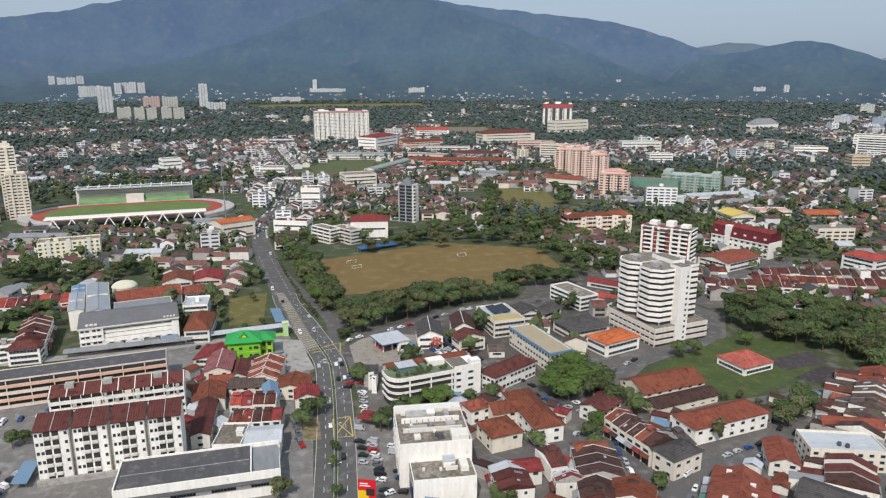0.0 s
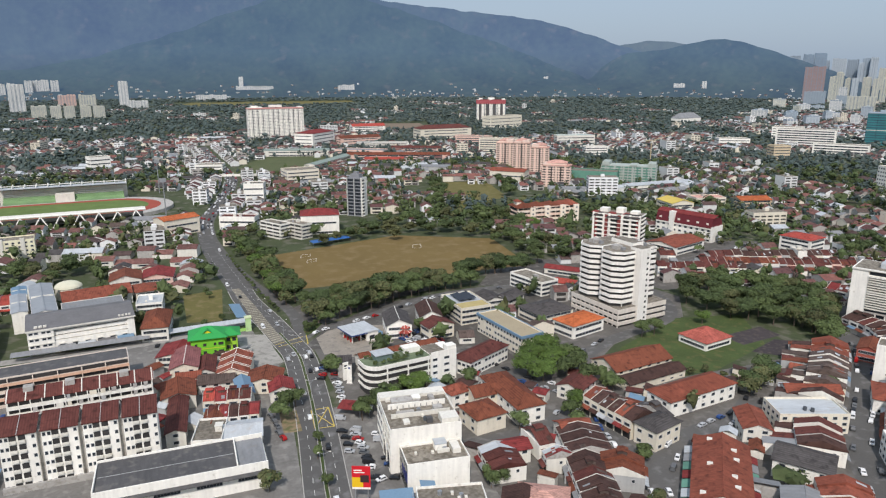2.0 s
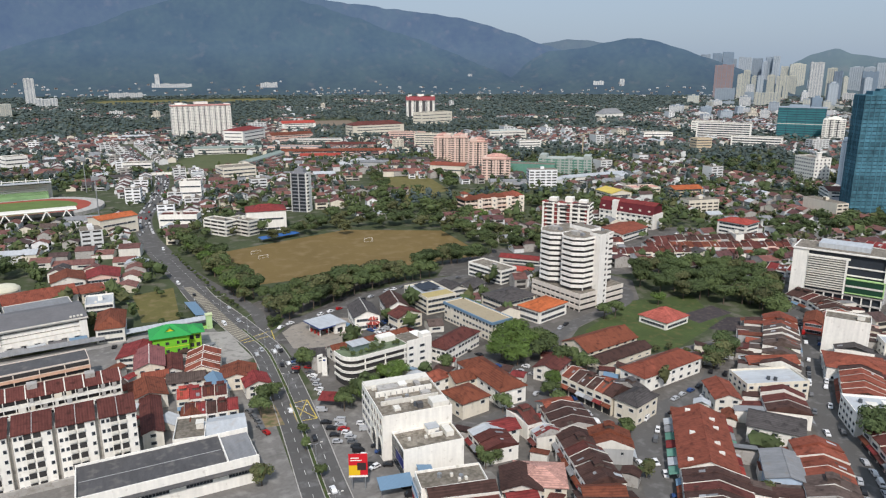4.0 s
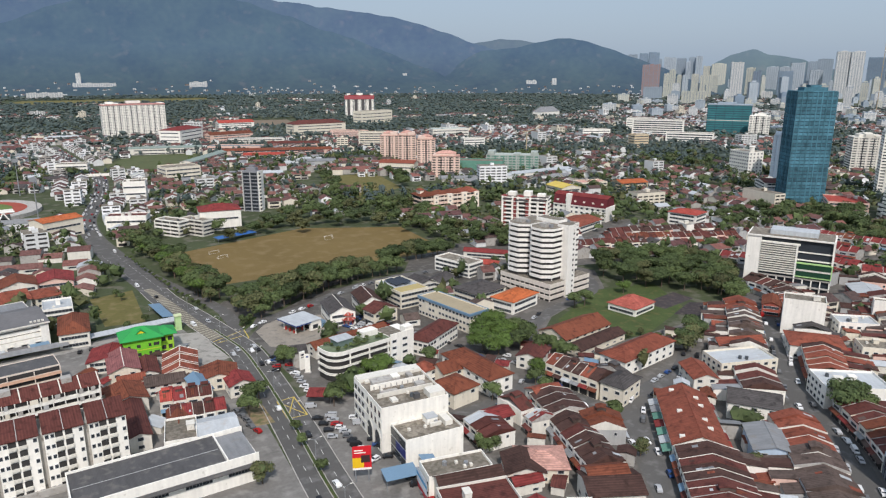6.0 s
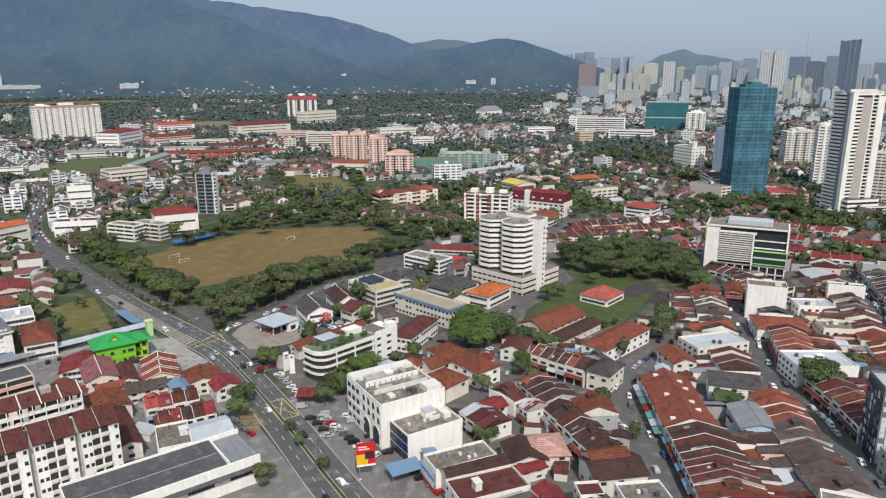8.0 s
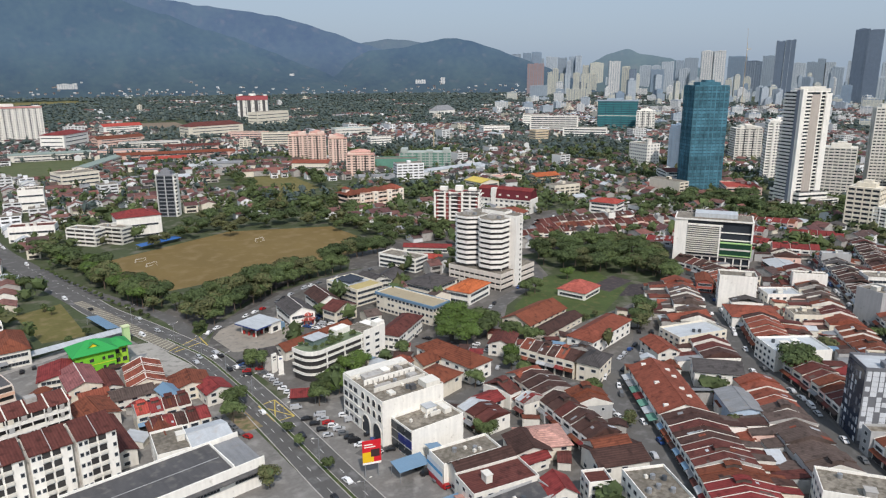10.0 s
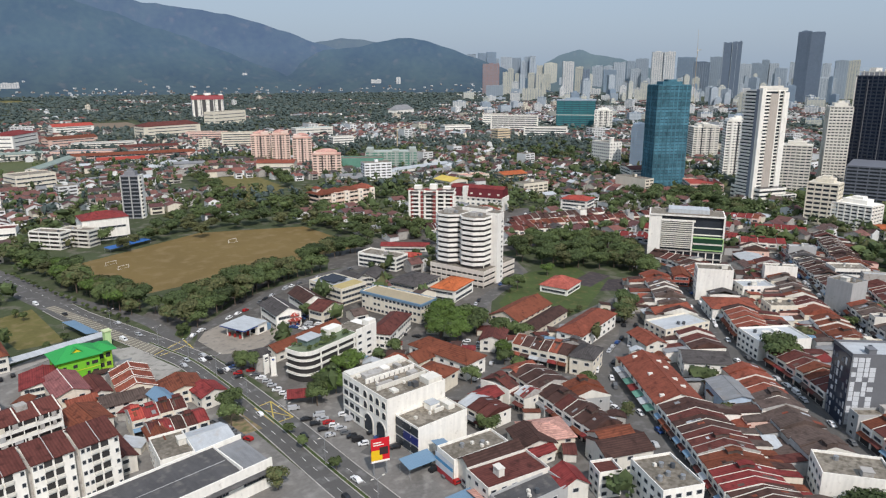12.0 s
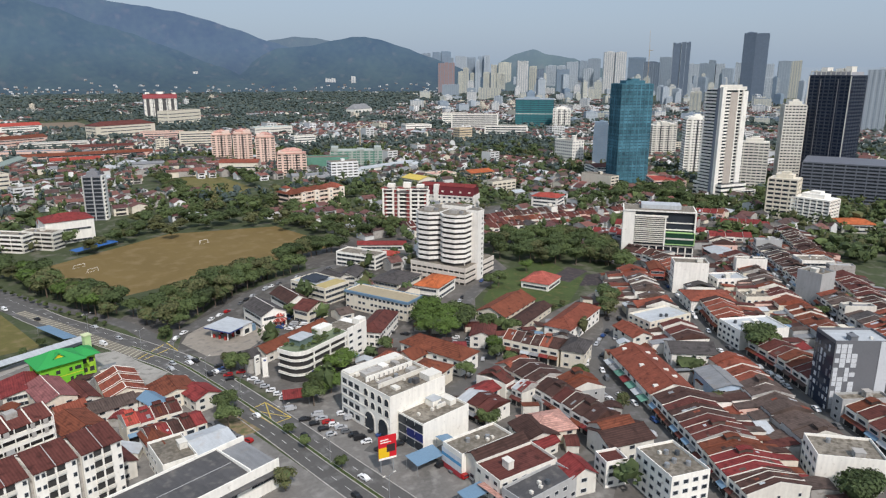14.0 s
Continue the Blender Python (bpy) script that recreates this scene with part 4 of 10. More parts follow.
def hill(name, rows, near, far, material, label, rough=1.0, seed=0.0):
    """A wooded hill: rows give its crest as azimuth and elevation seen from the town's middle."""
    a0, a1 = rows[0][0], rows[-1][0]
    na, nr = int((a1 - a0) / 0.25), 30

    def height(a, r):
        f = max(0.0, min(1.0, (r - near) / (far - near)))
        if not a0 < a < a1:
            return 0.0
        crest = max(0.0, 138 + far * math.tan(radians(profile(rows, a))))
        x, y = r * math.sin(radians(a)), r * math.cos(radians(a))
        spur = noise.fractal((x / 430 + seed, y / 300, seed), 1.0, 2.0, 5)
        small = noise.fractal((x / 90, y / 90, seed + 4), 1.0, 2.0, 3)
        return crest * f ** 1.7 * (1 + 0.42 * rough * spur * (1 - f)) + small * 7 * min(1, 4 * f) * rough

    HILLS.append(height)
    s = Shape()
    for i in range(na + 1):
        a = a0 + (a1 - a0) * i / na
        for j in range(nr + 1):
            r = near + (far - near) * j / nr
            s.v.append((r * math.sin(radians(a)), r * math.cos(radians(a)), max(height(a, r), -3) if j else -6))
    for i in range(na):
        for j in range(nr):
            k = i * (nr + 1) + j
            s.f.append((k, k + nr + 1, k + nr + 2, k + 1))
            s.m.append(0)
    ob = part(name, s, material)
    for p in ob.data.polygons:
        p.use_smooth = True
    return tagged(ob, label, "hill", kind="structure")


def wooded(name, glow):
    """Wooded backdrop hills, miles behind the town, with haze painted as glow growing uphill."""
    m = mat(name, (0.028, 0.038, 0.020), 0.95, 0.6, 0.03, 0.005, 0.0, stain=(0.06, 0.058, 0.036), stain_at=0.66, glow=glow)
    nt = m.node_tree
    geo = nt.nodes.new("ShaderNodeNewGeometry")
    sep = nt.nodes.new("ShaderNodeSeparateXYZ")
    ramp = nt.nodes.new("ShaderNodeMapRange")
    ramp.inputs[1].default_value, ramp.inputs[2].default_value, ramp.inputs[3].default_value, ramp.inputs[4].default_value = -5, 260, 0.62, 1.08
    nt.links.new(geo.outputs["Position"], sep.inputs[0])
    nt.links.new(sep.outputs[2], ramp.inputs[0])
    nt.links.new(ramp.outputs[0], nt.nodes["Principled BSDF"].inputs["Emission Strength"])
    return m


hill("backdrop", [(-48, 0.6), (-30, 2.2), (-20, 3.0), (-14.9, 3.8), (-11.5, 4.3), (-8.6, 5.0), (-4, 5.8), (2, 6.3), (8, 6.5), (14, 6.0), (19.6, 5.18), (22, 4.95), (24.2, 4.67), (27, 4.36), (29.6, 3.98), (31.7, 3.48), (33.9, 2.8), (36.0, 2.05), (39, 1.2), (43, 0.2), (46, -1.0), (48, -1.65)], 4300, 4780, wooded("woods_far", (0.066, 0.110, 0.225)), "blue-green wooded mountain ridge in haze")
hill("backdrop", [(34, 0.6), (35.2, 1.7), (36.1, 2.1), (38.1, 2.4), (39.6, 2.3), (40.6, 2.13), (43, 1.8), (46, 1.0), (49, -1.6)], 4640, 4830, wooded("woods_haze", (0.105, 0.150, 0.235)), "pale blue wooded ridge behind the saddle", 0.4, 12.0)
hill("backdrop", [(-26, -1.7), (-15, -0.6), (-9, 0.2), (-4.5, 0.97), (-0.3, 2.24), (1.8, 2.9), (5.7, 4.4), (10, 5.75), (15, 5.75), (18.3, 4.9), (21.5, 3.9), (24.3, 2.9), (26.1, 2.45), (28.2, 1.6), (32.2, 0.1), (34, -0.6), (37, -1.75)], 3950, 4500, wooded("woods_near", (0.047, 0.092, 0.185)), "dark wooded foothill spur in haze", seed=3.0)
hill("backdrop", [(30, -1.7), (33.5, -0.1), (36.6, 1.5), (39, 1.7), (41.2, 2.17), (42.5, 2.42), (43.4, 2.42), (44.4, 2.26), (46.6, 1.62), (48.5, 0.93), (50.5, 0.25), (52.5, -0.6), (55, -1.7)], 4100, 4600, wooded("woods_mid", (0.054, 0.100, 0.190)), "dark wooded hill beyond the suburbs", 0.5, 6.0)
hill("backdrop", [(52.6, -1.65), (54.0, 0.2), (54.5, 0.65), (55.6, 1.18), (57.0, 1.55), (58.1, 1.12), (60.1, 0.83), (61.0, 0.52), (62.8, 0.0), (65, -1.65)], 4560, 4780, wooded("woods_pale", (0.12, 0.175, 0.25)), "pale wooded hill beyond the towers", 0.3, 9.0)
# glowing haze band, added to close the gap between plain and sky
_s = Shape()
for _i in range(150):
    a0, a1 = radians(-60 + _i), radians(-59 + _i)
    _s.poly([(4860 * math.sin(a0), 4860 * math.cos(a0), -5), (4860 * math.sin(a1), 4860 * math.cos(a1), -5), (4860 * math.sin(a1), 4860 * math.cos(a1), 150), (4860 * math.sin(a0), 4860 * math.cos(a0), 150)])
tagged(part("backdrop", _s, mat("far_haze", (0.10, 0.11, 0.12), 1.0, 0.1, 0.004, 0.002, glow=(0.265, 0.325, 0.405))), "pale glowing haze band added below the horizon", "backdrop", kind="structure")

pad("pavement", [(40, 346), (60, 366), (98, 392), (136, 402), (136, 408), (96, 402), (70, 396), (52, 404), (43, 396)], 0.007, YARD, "dark paved verge beside the junction")
pad("pavement", [(-40, 352), (22, 350), (20, 376), (-40, 372)], 0.009, LOT, "pale worn yard round the green house")

# ---- town ----
block(-80.8, 326.3, 5.0, 83.5, 12.8, 13.0, 4, paint(0.74, 0.64, 0.55), "peach long apartment slab with a dark roof", roof=DARK_METAL, clutter=0, parapets=0.4, style='gallery', band=paint(0.70, 0.44, 0.31))
house(-60.4, 453.5, 10, 37.0, 20.0, 7.0, 3.4, 'terracotta', OFFWHITE, "long low hall with worn terracotta tiled roof")
house(-33.0, 456.5, 8, 13.5, 17.0, 6.0, 2.4, 'terracotta', CREAM, "low wing with terracotta tiled roof", form='hip')
house(-45.0, 482.0, 1, 18.5, 20.0, 8, 3, 'rust', OFFWHITE, "hall with worn rust-red tiled roof")
house(-25.4, 484.9, -5.7, 19.4, 21.9, 7, 2.5, 'red', PINK, "pink house with bright red roof")
house(-26.8, 387.5, -6.0, 13.0, 27.0, 7.4, 4, 'rust', OFFWHITE, "hall with steep rust-red hipped roof", form='hip')
block(-30.2, 423.0, -4, 14.0, 18.0, 9, 3, WHITE, "small white block with flat pale roof", roof=LIGHT_METAL)
house(-15.2, 327.0, -6, 12.0, 22.0, 7.2, 2.2, tiles("dusty_maroon", (0.215, 0.085, 0.082)), CREAM, "cream house with dusty maroon gable roof and white verges", along="y", cap=WHITE)
house(-14.6, 313.2, -6, 10.0, 5.0, 4.6, 1.5, 'terracotta', CREAM, "cream porch wing with orange tiled roof", along="x", n=1)
house(-14.4, 308.4, -6, 9.0, 4.0, 2.8, 0.9, 'red', CREAM, "low red-roofed porch in front of the house", along="x", n=1)
house(-17.6, 343.1, -16.3, 16.8, 17.2, 5.5, 2, 'red', OFFWHITE, "low shed with red sheet roof")
clan_house(5.5, 314.5, -14, 15.5)
house(-6.5, 321.7, -7.1, 7.9, 17.9, 5, 1.6, 'maroon', OFFWHITE, "low house with maroon roof")
house(16.8, 297.4, -14.8, 14.5, 13.8, 5.5, 2.2, 'rust', CREAM, "single house with rust gable roof", along='y')
house(21.7, 285.5, -3.8, 10.1, 10.9, 5.5, 2, 'red', OFFWHITE, "small shop with red tiled roof")
house(-3.3, 304.2, -8.8, 15.0, 10.4, 5.0, 1.6, 'greybrown', OFFWHITE, "low shed with weathered grey roof")
house(6.7, 289.8, 0.1, 6.4, 15.6, 6.0, 1.8, BLUE_METAL, WHITE, "small white house with blue metal roof")
terrace(-0.6, 281.5, -10.8, 19.0, 10.0, 4, 6.8, 2.2, ('coral', 'red', 'maroon',), "red-roofed old terrace house with white party walls")
terrace(0.6, 269.0, -10.8, 19.5, 11.0, 5, 5.8, 2.0, ('maroon', 'brown', 'red', 'maroon',), "red-roofed old terrace house with white party walls")
house(-19.4, 297.0, -0.6, 13.2, 16.4, 6, 2, 'rust', OFFWHITE, "old house with patched rust-red roof")
block(-9.8, 251.4, -13.4, 10.5, 16.7, 8.5, 2, WHITE, "white two-storey house with flat roof", clutter=1)
house(1.9, 249.9, -7.9, 13.2, 13.0, 7.0, 1.6, LIGHT_METAL, WHITE, "white house with pale metal roof")
house(-7.5, 264.6, -11.7, 7.3, 15.4, 6.0, 1.8, 'rust', OFFWHITE, "old house with rust sheet roof")
house(-20.6, 273.3, -4.3, 7.0, 30.2, 6.0, 1.2, 'maroon', OFFWHITE, "long narrow shed with maroon roof")
terrace(-110.5, 393.0, 96, 33.0, 14.5, 5, 9.6, 3.0, ('maroon',), "white three-storey town house with maroon gable roof", wall=WHITE)
house(-109.5, 371.5, 0, 14.5, 9.0, 8.4, 3.2, 'maroon', WHITE, "white corner house with maroon hipped roof", form='hip', n=3)
block(-119.0, 377.0, 6, 7.0, 9.0, 9.6, 3, WHITE, "white flat-roofed end house beside the town houses", clutter=1)
terrace(-126.4, 461.1, 3.8, 41.4, 22.3, 7, 6, 2.2, ('red', 'coral', 'maroon',), "low terrace house with red roof")
block(61.2, 222.8, -98, 28.5, 25.5, 17.0, 4, WHITE, "white four-storey shop block with stained flat roof", clutter=5, style='blank')
block(59.6, 202.0, -97.5, 12.6, 21.5, 10.8, 3, WHITE, "white shop block with glazed front and blank flank", clutter=3, sides='fl', style='band')
house(81.0, 304.5, 7, 41.0, 8.6, 5.0, 2.2, 'rust', OFFWHITE, "long hall with dark rust roof behind the commercial building")
house(115.2, 282.3, 26, 28.5, 10.6, 7.4, 2.8, 'maroon', WHITE, "white colonial shop block with brown hipped roof", form='hip', step=1.5)
block(141.8, 304.8, -82.7, 40.0, 12.6, 10.5, 3, CREAM, "cream three-storey school block with blue-edged roof", roof=paint(0.36, 0.30, 0.20), clutter=0, parapets=0.6, step=2.6)
block(137.0, 349.0, -87.5, 27.2, 18.7, 10, 3, CREAM, "cream three-storey building with solar panels on the roof", roof=LIGHT_METAL, clutter=0)
block(198.4, 378.5, -77.0, 30.0, 14.0, 9.4, 3, WHITE, "white three-storey building with flat roof", clutter=2)
house(168.7, 356.9, -62.0, 11.3, 16.9, 6, 2.4, 'dark', OFFWHITE, "house with dark tiled gable roof")
house(178.1, 329.1, -80.9, 19.9, 23.8, 6, 2.6, 'dark', CREAM, "large house with dark tiled roof", form='hip')
house(183.7, 303.8, -75.8, 14.8, 23.5, 7, 3, 'orange', WHITE, "white house with bright orange tiled roof", form='hip')
house(157.4, 359.6, -89.6, 15.7, 12.6, 6, 2.2, 'dark', OFFWHITE, "house with dark grey roof")
house(92.6, 340.2, -11, 13.2, 20.5, 7.6, 3.2, 'dark', WHITE, "white house with dark grey gable roof and side verandas", along='y', cap=WHITE)
house(113.2, 346.2, -12, 11.8, 20.5, 7.6, 3.2, 'brown', WHITE, "white house with brown gable roof and white verges", along='y', cap=WHITE)
house(110.2, 325.6, 8, 15.0, 9.5, 7.5, 2.8, 'maroon', CREAM, "cream house with maroon gable roof and tall side wall", along='y')
house(109.6, 240.6, 1, 12.4, 33.0, 7, 3.6, 'rust', WHITE, "white bungalow with long rust-red hipped roof", form='hip')
house(98.6, 246.5, 2, 11.0, 9.5, 6.4, 2.6, 'rust', CREAM, "cream cross wing with rust-red tiled roof", along='x')
house(91.2, 230.2, 7, 13.2, 13.5, 6.6, 3.0, 'rust', CREAM, "cream house with rust-red hipped roof behind the shops", form='hip')
house(89.0, 251.0, 12, 10.0, 8.0, 6.4, 2.4, 'terracotta', WHITE, "small white house with terracotta roof among trees", form='hip')
house(179.8, 252.5, 6, 34.0, 17.0, 5.2, 3.6, 'rust', CREAM, "long hall with terracotta tiled roof")
house(179.3, 237.6, 7, 34.0, 9.0, 4.0, 1.8, 'brown', CREAM, "low annexe with rust tiled roof")
house(181.5, 214.2, 6, 38.0, 13.0, 7, 3.4, 'terracotta', WHITE, "long white shop row with orange terracotta hipped roof", form='hip')
house(140.5, 238.9, -59.5, 10.9, 15.1, 6, 2.2, 'maroon', OFFWHITE, "old house with maroon tiled roof")
terrace(141.8, 211.5, -80, 26.0, 12.5, 6, 8, 2.6, ('brown', 'terracotta', 'brown', 'maroon',), "cream two-storey shophouse with tiled roof", wall=CREAM)
house(146.8, 193.6, -76, 10.0, 14.5, 8, 2.6, 'dark', CREAM, "cream corner house with dark tiled roof", form='hip')
house(235.0, 264.5, 9, 19.5, 17.0, 4.0, 4.4, tiles("clubhouse", (0.44, 0.115, 0.085)), WHITE, "white clubhouse with coral-red hipped roof on the green", form='hip', n=1)
house(238.0, 398.0, -50, 34.0, 8.0, 4.2, 1.6, 'red', OFFWHITE, "long low shed with faded red roof beside the car park", n=1)
house(216.0, 372.0, -48, 16.0, 9.0, 5.0, 2.0, 'coral', WHITE, "white bungalow with coral roof behind the tower", form="hip", n=1)
# -- middle distance --
_cf = block(-132.0, 589.8, 6.8, 43.6, 16.0, 16.3, 5, paint(0.80, 0.75, 0.54), "pale yellow five-storey flats with small windows", clutter=5, style="none")
for _k in range(5):
    for _i in range(11):
        piece("window", WINDOW, _cf, *on_side("f", 43.6, 16.0, (_i + 0.5) / 11 - 0.5, 0.9 + _k * 3.08), 1.7 if _i % 3 else 2.3, 1, 1.4)
for _k in range(3):
    part("stair_bay", Shape().box(-15.5 + _k * 14, -8.7, 0, -12.5 + _k * 14, -8.0, 17.6), OFFWHITE, _cf)
house(108.0, 598.0, -11.0, 32.6, 24.0, 16.7, 4, 'red', WHITE, "white hall with red hipped roof", form='hip')
_st = tower(157.8, 655.4, -42.7, 15.0, 11.0, 36.5, 11, paint(0.23, 0.235, 0.25), "slender dark grey tower with a white balcony side", fins=2, fin_mat=GREY, solid=0.3)
part("edge_wall", Shape().box(7.5, -5.9, 0, 8.3, 5.6, 37.8), WHITE, _st)
part("edge_wall", Shape().box(-7.9, -5.9, 0, -7.5, 5.6, 37.6), OFFWHITE, _st)
for _k in range(11):
    part("balcony", Shape().box(8.3, -4.6, _k * 3.3 + 0.2, 9.5, -0.4, _k * 3.3 + 1.3), WHITE, _st)
    # dark sheet in place of the shade over each balcony
    part("balcony_shade", Shape().box(8.3, -4.4, _k * 3.3 + 1.3, 8.36, -0.6, _k * 3.3 + 2.9), SHADE, _st)
house(-8.7, 639.2, 24.5, 32.2, 20.0, 14.3, 2, 'orange', CREAM, "cream shop corner with orange roof")
block(43.8, 636.6, -24.7, 31.9, 14.0, 12.4, 2, WHITE, "white shops with red canopies", roof=ROOF["maroon"])
block(75.3, 770.1, -16.2, 21.0, 18.0, 21.2, 3, WHITE, "white three-storey shop block on the main road", clutter=3)
block(47.4, 1015.2, -16.1, 36.2, 22.0, 14.0, 3, WHITE, "white shop block with low roof")
block(146.4, 885.3, 5.7, 41.2, 30.0, 18.4, 4, CREAM, "cream flats with open balconies", style='band')
GREY_GREEN = mat("roof_grey_green", (0.23, 0.28, 0.245), 0.6, 0.15, waves=0.10, wave_scale=0.8)
house(200.0, 1188.0, -16, 108.0, 20.0, 10.0, 2.0, GREY_GREEN, OFFWHITE, "long covered stand with grey-green metal roof", n=2)
house(224.0, 1046.0, 52, 140.0, 17.0, 9.0, 2.0, GREY_GREEN, OFFWHITE, "covered side stand with grey-green metal roof", n=2)
pad("grass", [(62, 986), (106, 966), (166, 1000), (230, 1110), (238, 1165), (140, 1176), (98, 1085)], 0.05, mat("football_grass", (0.088, 0.105, 0.045), 0.95, 0.25, 0.5, 0.05, stain=(0.13, 0.12, 0.06)), "worn green football pitch between the stands")
claim(150, 1075, 52, 190, 105)
_wl = thing("boundary_wall", 74.0, 975.0, -16, "low white boundary wall round the football ground", "wall")
for _k in range(6):
    part("panel", Shape().box(-30 + _k * 10 + 0.15, -0.2, 0, -20 + _k * 10 - 0.15, 0.2, 3.4), WHITE, _wl)
block(-97.6, 1094.8, 20.4, 27.3, 20.0, 22.1, 4, WHITE, "white block of flats among trees")
tower(220.4, 1532.7, 1.8, 117.2, 22.0, 61.4, 20, WHITE, "wide white hotel slab with red roof trim", fins=14, cap=paint(0.60, 0.30, 0.27), solid=0.72)
house(264.7, 1345.3, 46.4, 80.4, 40.0, 25.8, 5, 'red', WHITE, "white hospital wing with red roof", n=4, form='hip')
house(436.1, 1573.8, -0.9, 77.7, 30.0, 18.2, 5, 'coral', WHITE, "white hospital block with pink roof", n=4)
block(304.6, 1159.6, -34.6, 86.0, 30.0, 9.8, 2, PINK, "low pink hospital block with metal roof", roof=METAL_ROOF)
house(349.9, 1340.6, 9.2, 85.7, 24.0, 14.0, 4, 'rust', PINK, "pink hospital wing with rust tiled roof", n=3)
block(371.7, 1254.2, -20, 97, 22, 11, 3, OFFWHITE, "long low hospital block with grey metal roof", roof=METAL_ROOF, style='band', clutter=1)
house(339.7, 1064.7, -22, 165, 15, 9.5, 3.0, 'rust', PINK, "very long pink hospital ward with rust roof", n=3)
house(304.8, 1029.9, -22, 60, 14, 7.5, 3.0, 'coral', OFFWHITE, "low ward with bright coral roof", n=2)
house(342.2, 917.7, -27, 46, 18, 8, 2.0, METAL_ROOF, GREY, "grey shed with blue-grey metal roof", n=1)
block(554.6, 1244.6, -29, 67, 20, 16, 4, PINK, "pink four-storey hospital wing with flat roof", style='band')
house(399.5, 1147.4, -24, 86, 16, 10, 3.0, 'maroon', PINK, "pink hospital ward with maroon roof", n=3)
house(305.4, 1072.9, -52.0, 41.0, 20.0, 3.1, 2, 'terracotta', PINK, "low hall with terracotta roof")
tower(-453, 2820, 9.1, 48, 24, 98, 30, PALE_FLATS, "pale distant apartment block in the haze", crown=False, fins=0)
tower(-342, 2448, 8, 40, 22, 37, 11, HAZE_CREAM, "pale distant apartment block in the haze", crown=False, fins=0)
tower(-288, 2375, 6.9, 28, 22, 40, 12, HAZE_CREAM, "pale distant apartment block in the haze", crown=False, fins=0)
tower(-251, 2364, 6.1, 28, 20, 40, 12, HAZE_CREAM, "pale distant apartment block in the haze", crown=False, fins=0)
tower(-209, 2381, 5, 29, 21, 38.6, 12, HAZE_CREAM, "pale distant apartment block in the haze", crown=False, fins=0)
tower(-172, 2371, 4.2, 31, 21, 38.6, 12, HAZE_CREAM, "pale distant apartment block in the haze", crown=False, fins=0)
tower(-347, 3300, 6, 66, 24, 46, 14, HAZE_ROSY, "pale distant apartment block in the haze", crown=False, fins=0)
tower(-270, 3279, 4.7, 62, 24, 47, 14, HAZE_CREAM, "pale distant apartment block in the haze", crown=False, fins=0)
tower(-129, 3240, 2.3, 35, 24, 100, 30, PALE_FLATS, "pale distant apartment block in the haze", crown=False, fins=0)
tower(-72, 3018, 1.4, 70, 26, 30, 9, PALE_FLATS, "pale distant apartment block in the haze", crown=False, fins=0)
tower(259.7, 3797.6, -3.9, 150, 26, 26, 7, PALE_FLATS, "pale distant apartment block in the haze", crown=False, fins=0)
tower(-223.3, 789.0, 15.8, 14.5, 11.6, 70.3, 22, CREAM, "cream apartment tower among trees")
tower(-215.7, 780.7, 15.4, 18.7, 15.0, 43.7, 14, CREAM, "cream podium of the apartment tower", crown=False)
_sw = tower(866.7, 1802.5, -25.7, 81.0, 32.0, 60.1, 18, WHITE, "white tower with dark stripes and red crown", fins=6, cap=ROOF["red"], fin_mat=HAZE_DARK, solid=0.8)
for _k in range(4):
    part("dark_strip", Shape().box(-34 + _k * 20, -17.2, 2, -26.5 + _k * 20, -16.9, 52), DARK_METAL, _sw)
part("dark_strip", Shape().box(-40.9, -12, 2, -40.6, 12, 52), DARK_METAL, _sw)
part("crown_band", Shape().box(-41.2, -17.5, 52.5, 41.2, 17, 62.5), paint(0.36, 0.09, 0.10), _sw, "dull red crown storey")
block(799.0, 1598.5, 16.4, 109.1, 30.0, 32.3, 4, CREAM, "cream podium block below the tower")
tower(457, 918, -33, 26, 20, 36, 12, SALMON, "salmon pink apartment tower with stepped roofs", fins=5, fin_mat=SALMON, hip=ROOF["salmon"], solid=0.5, glass=SHADE)
tower(458, 870, -34, 24, 20, 40, 13, SALMON, "salmon pink apartment tower with stepped roofs", fins=5, fin_mat=SALMON, hip=ROOF["salmon"], solid=0.5, glass=SHADE)
tower(460, 823, -36, 24, 19, 38, 13, SALMON, "salmon pink apartment tower with stepped roofs", fins=5, fin_mat=SALMON, hip=ROOF["salmon"], solid=0.5, glass=SHADE)
tower(436, 740, -38, 34, 22, 25, 8, SALMON, "salmon pink apartment tower with stepped roofs", fins=5, fin_mat=SALMON, hip=ROOF["salmon"], solid=0.5, glass=SHADE)
block(525.2, 1076.4, -32, 66, 20, 28, 7, CREAM, "cream seven-storey slab block with ribbon windows", style='band', clutter=3)
house(394.8, 787.6, -46.7, 46.3, 20.0, 15.5, 3, 'terracotta', CREAM, "long hall with terracotta roof")
house(542.1, 1372.1, 4.1, 118.7, 36.0, 24.0, 7, 'maroon', CREAM, "cream college block with dark maroon hipped roof", n=4, form='hip')
block(569.8, 1275.3, -46.2, 72.8, 20.0, 15.1, 3, PINK, "pink low-rise hospital wing block")
house(354.8, 428.1, -73.6, 26.0, 40.0, 7, 2.6, 'terracotta', WHITE, "white hall with orange terracotta tiled roof")
house(467.7, 561.8, -98.0, 29.3, 24.7, 9, 3, YELLOW, CREAM, "yellow house with yellow tiled roof")
block(522.5, 575.6, -16.2, 33.0, 20.0, 7.8, 2, CREAM, "cream two-storey shop row with a salmon roof", roof=ROOF["salmon"])
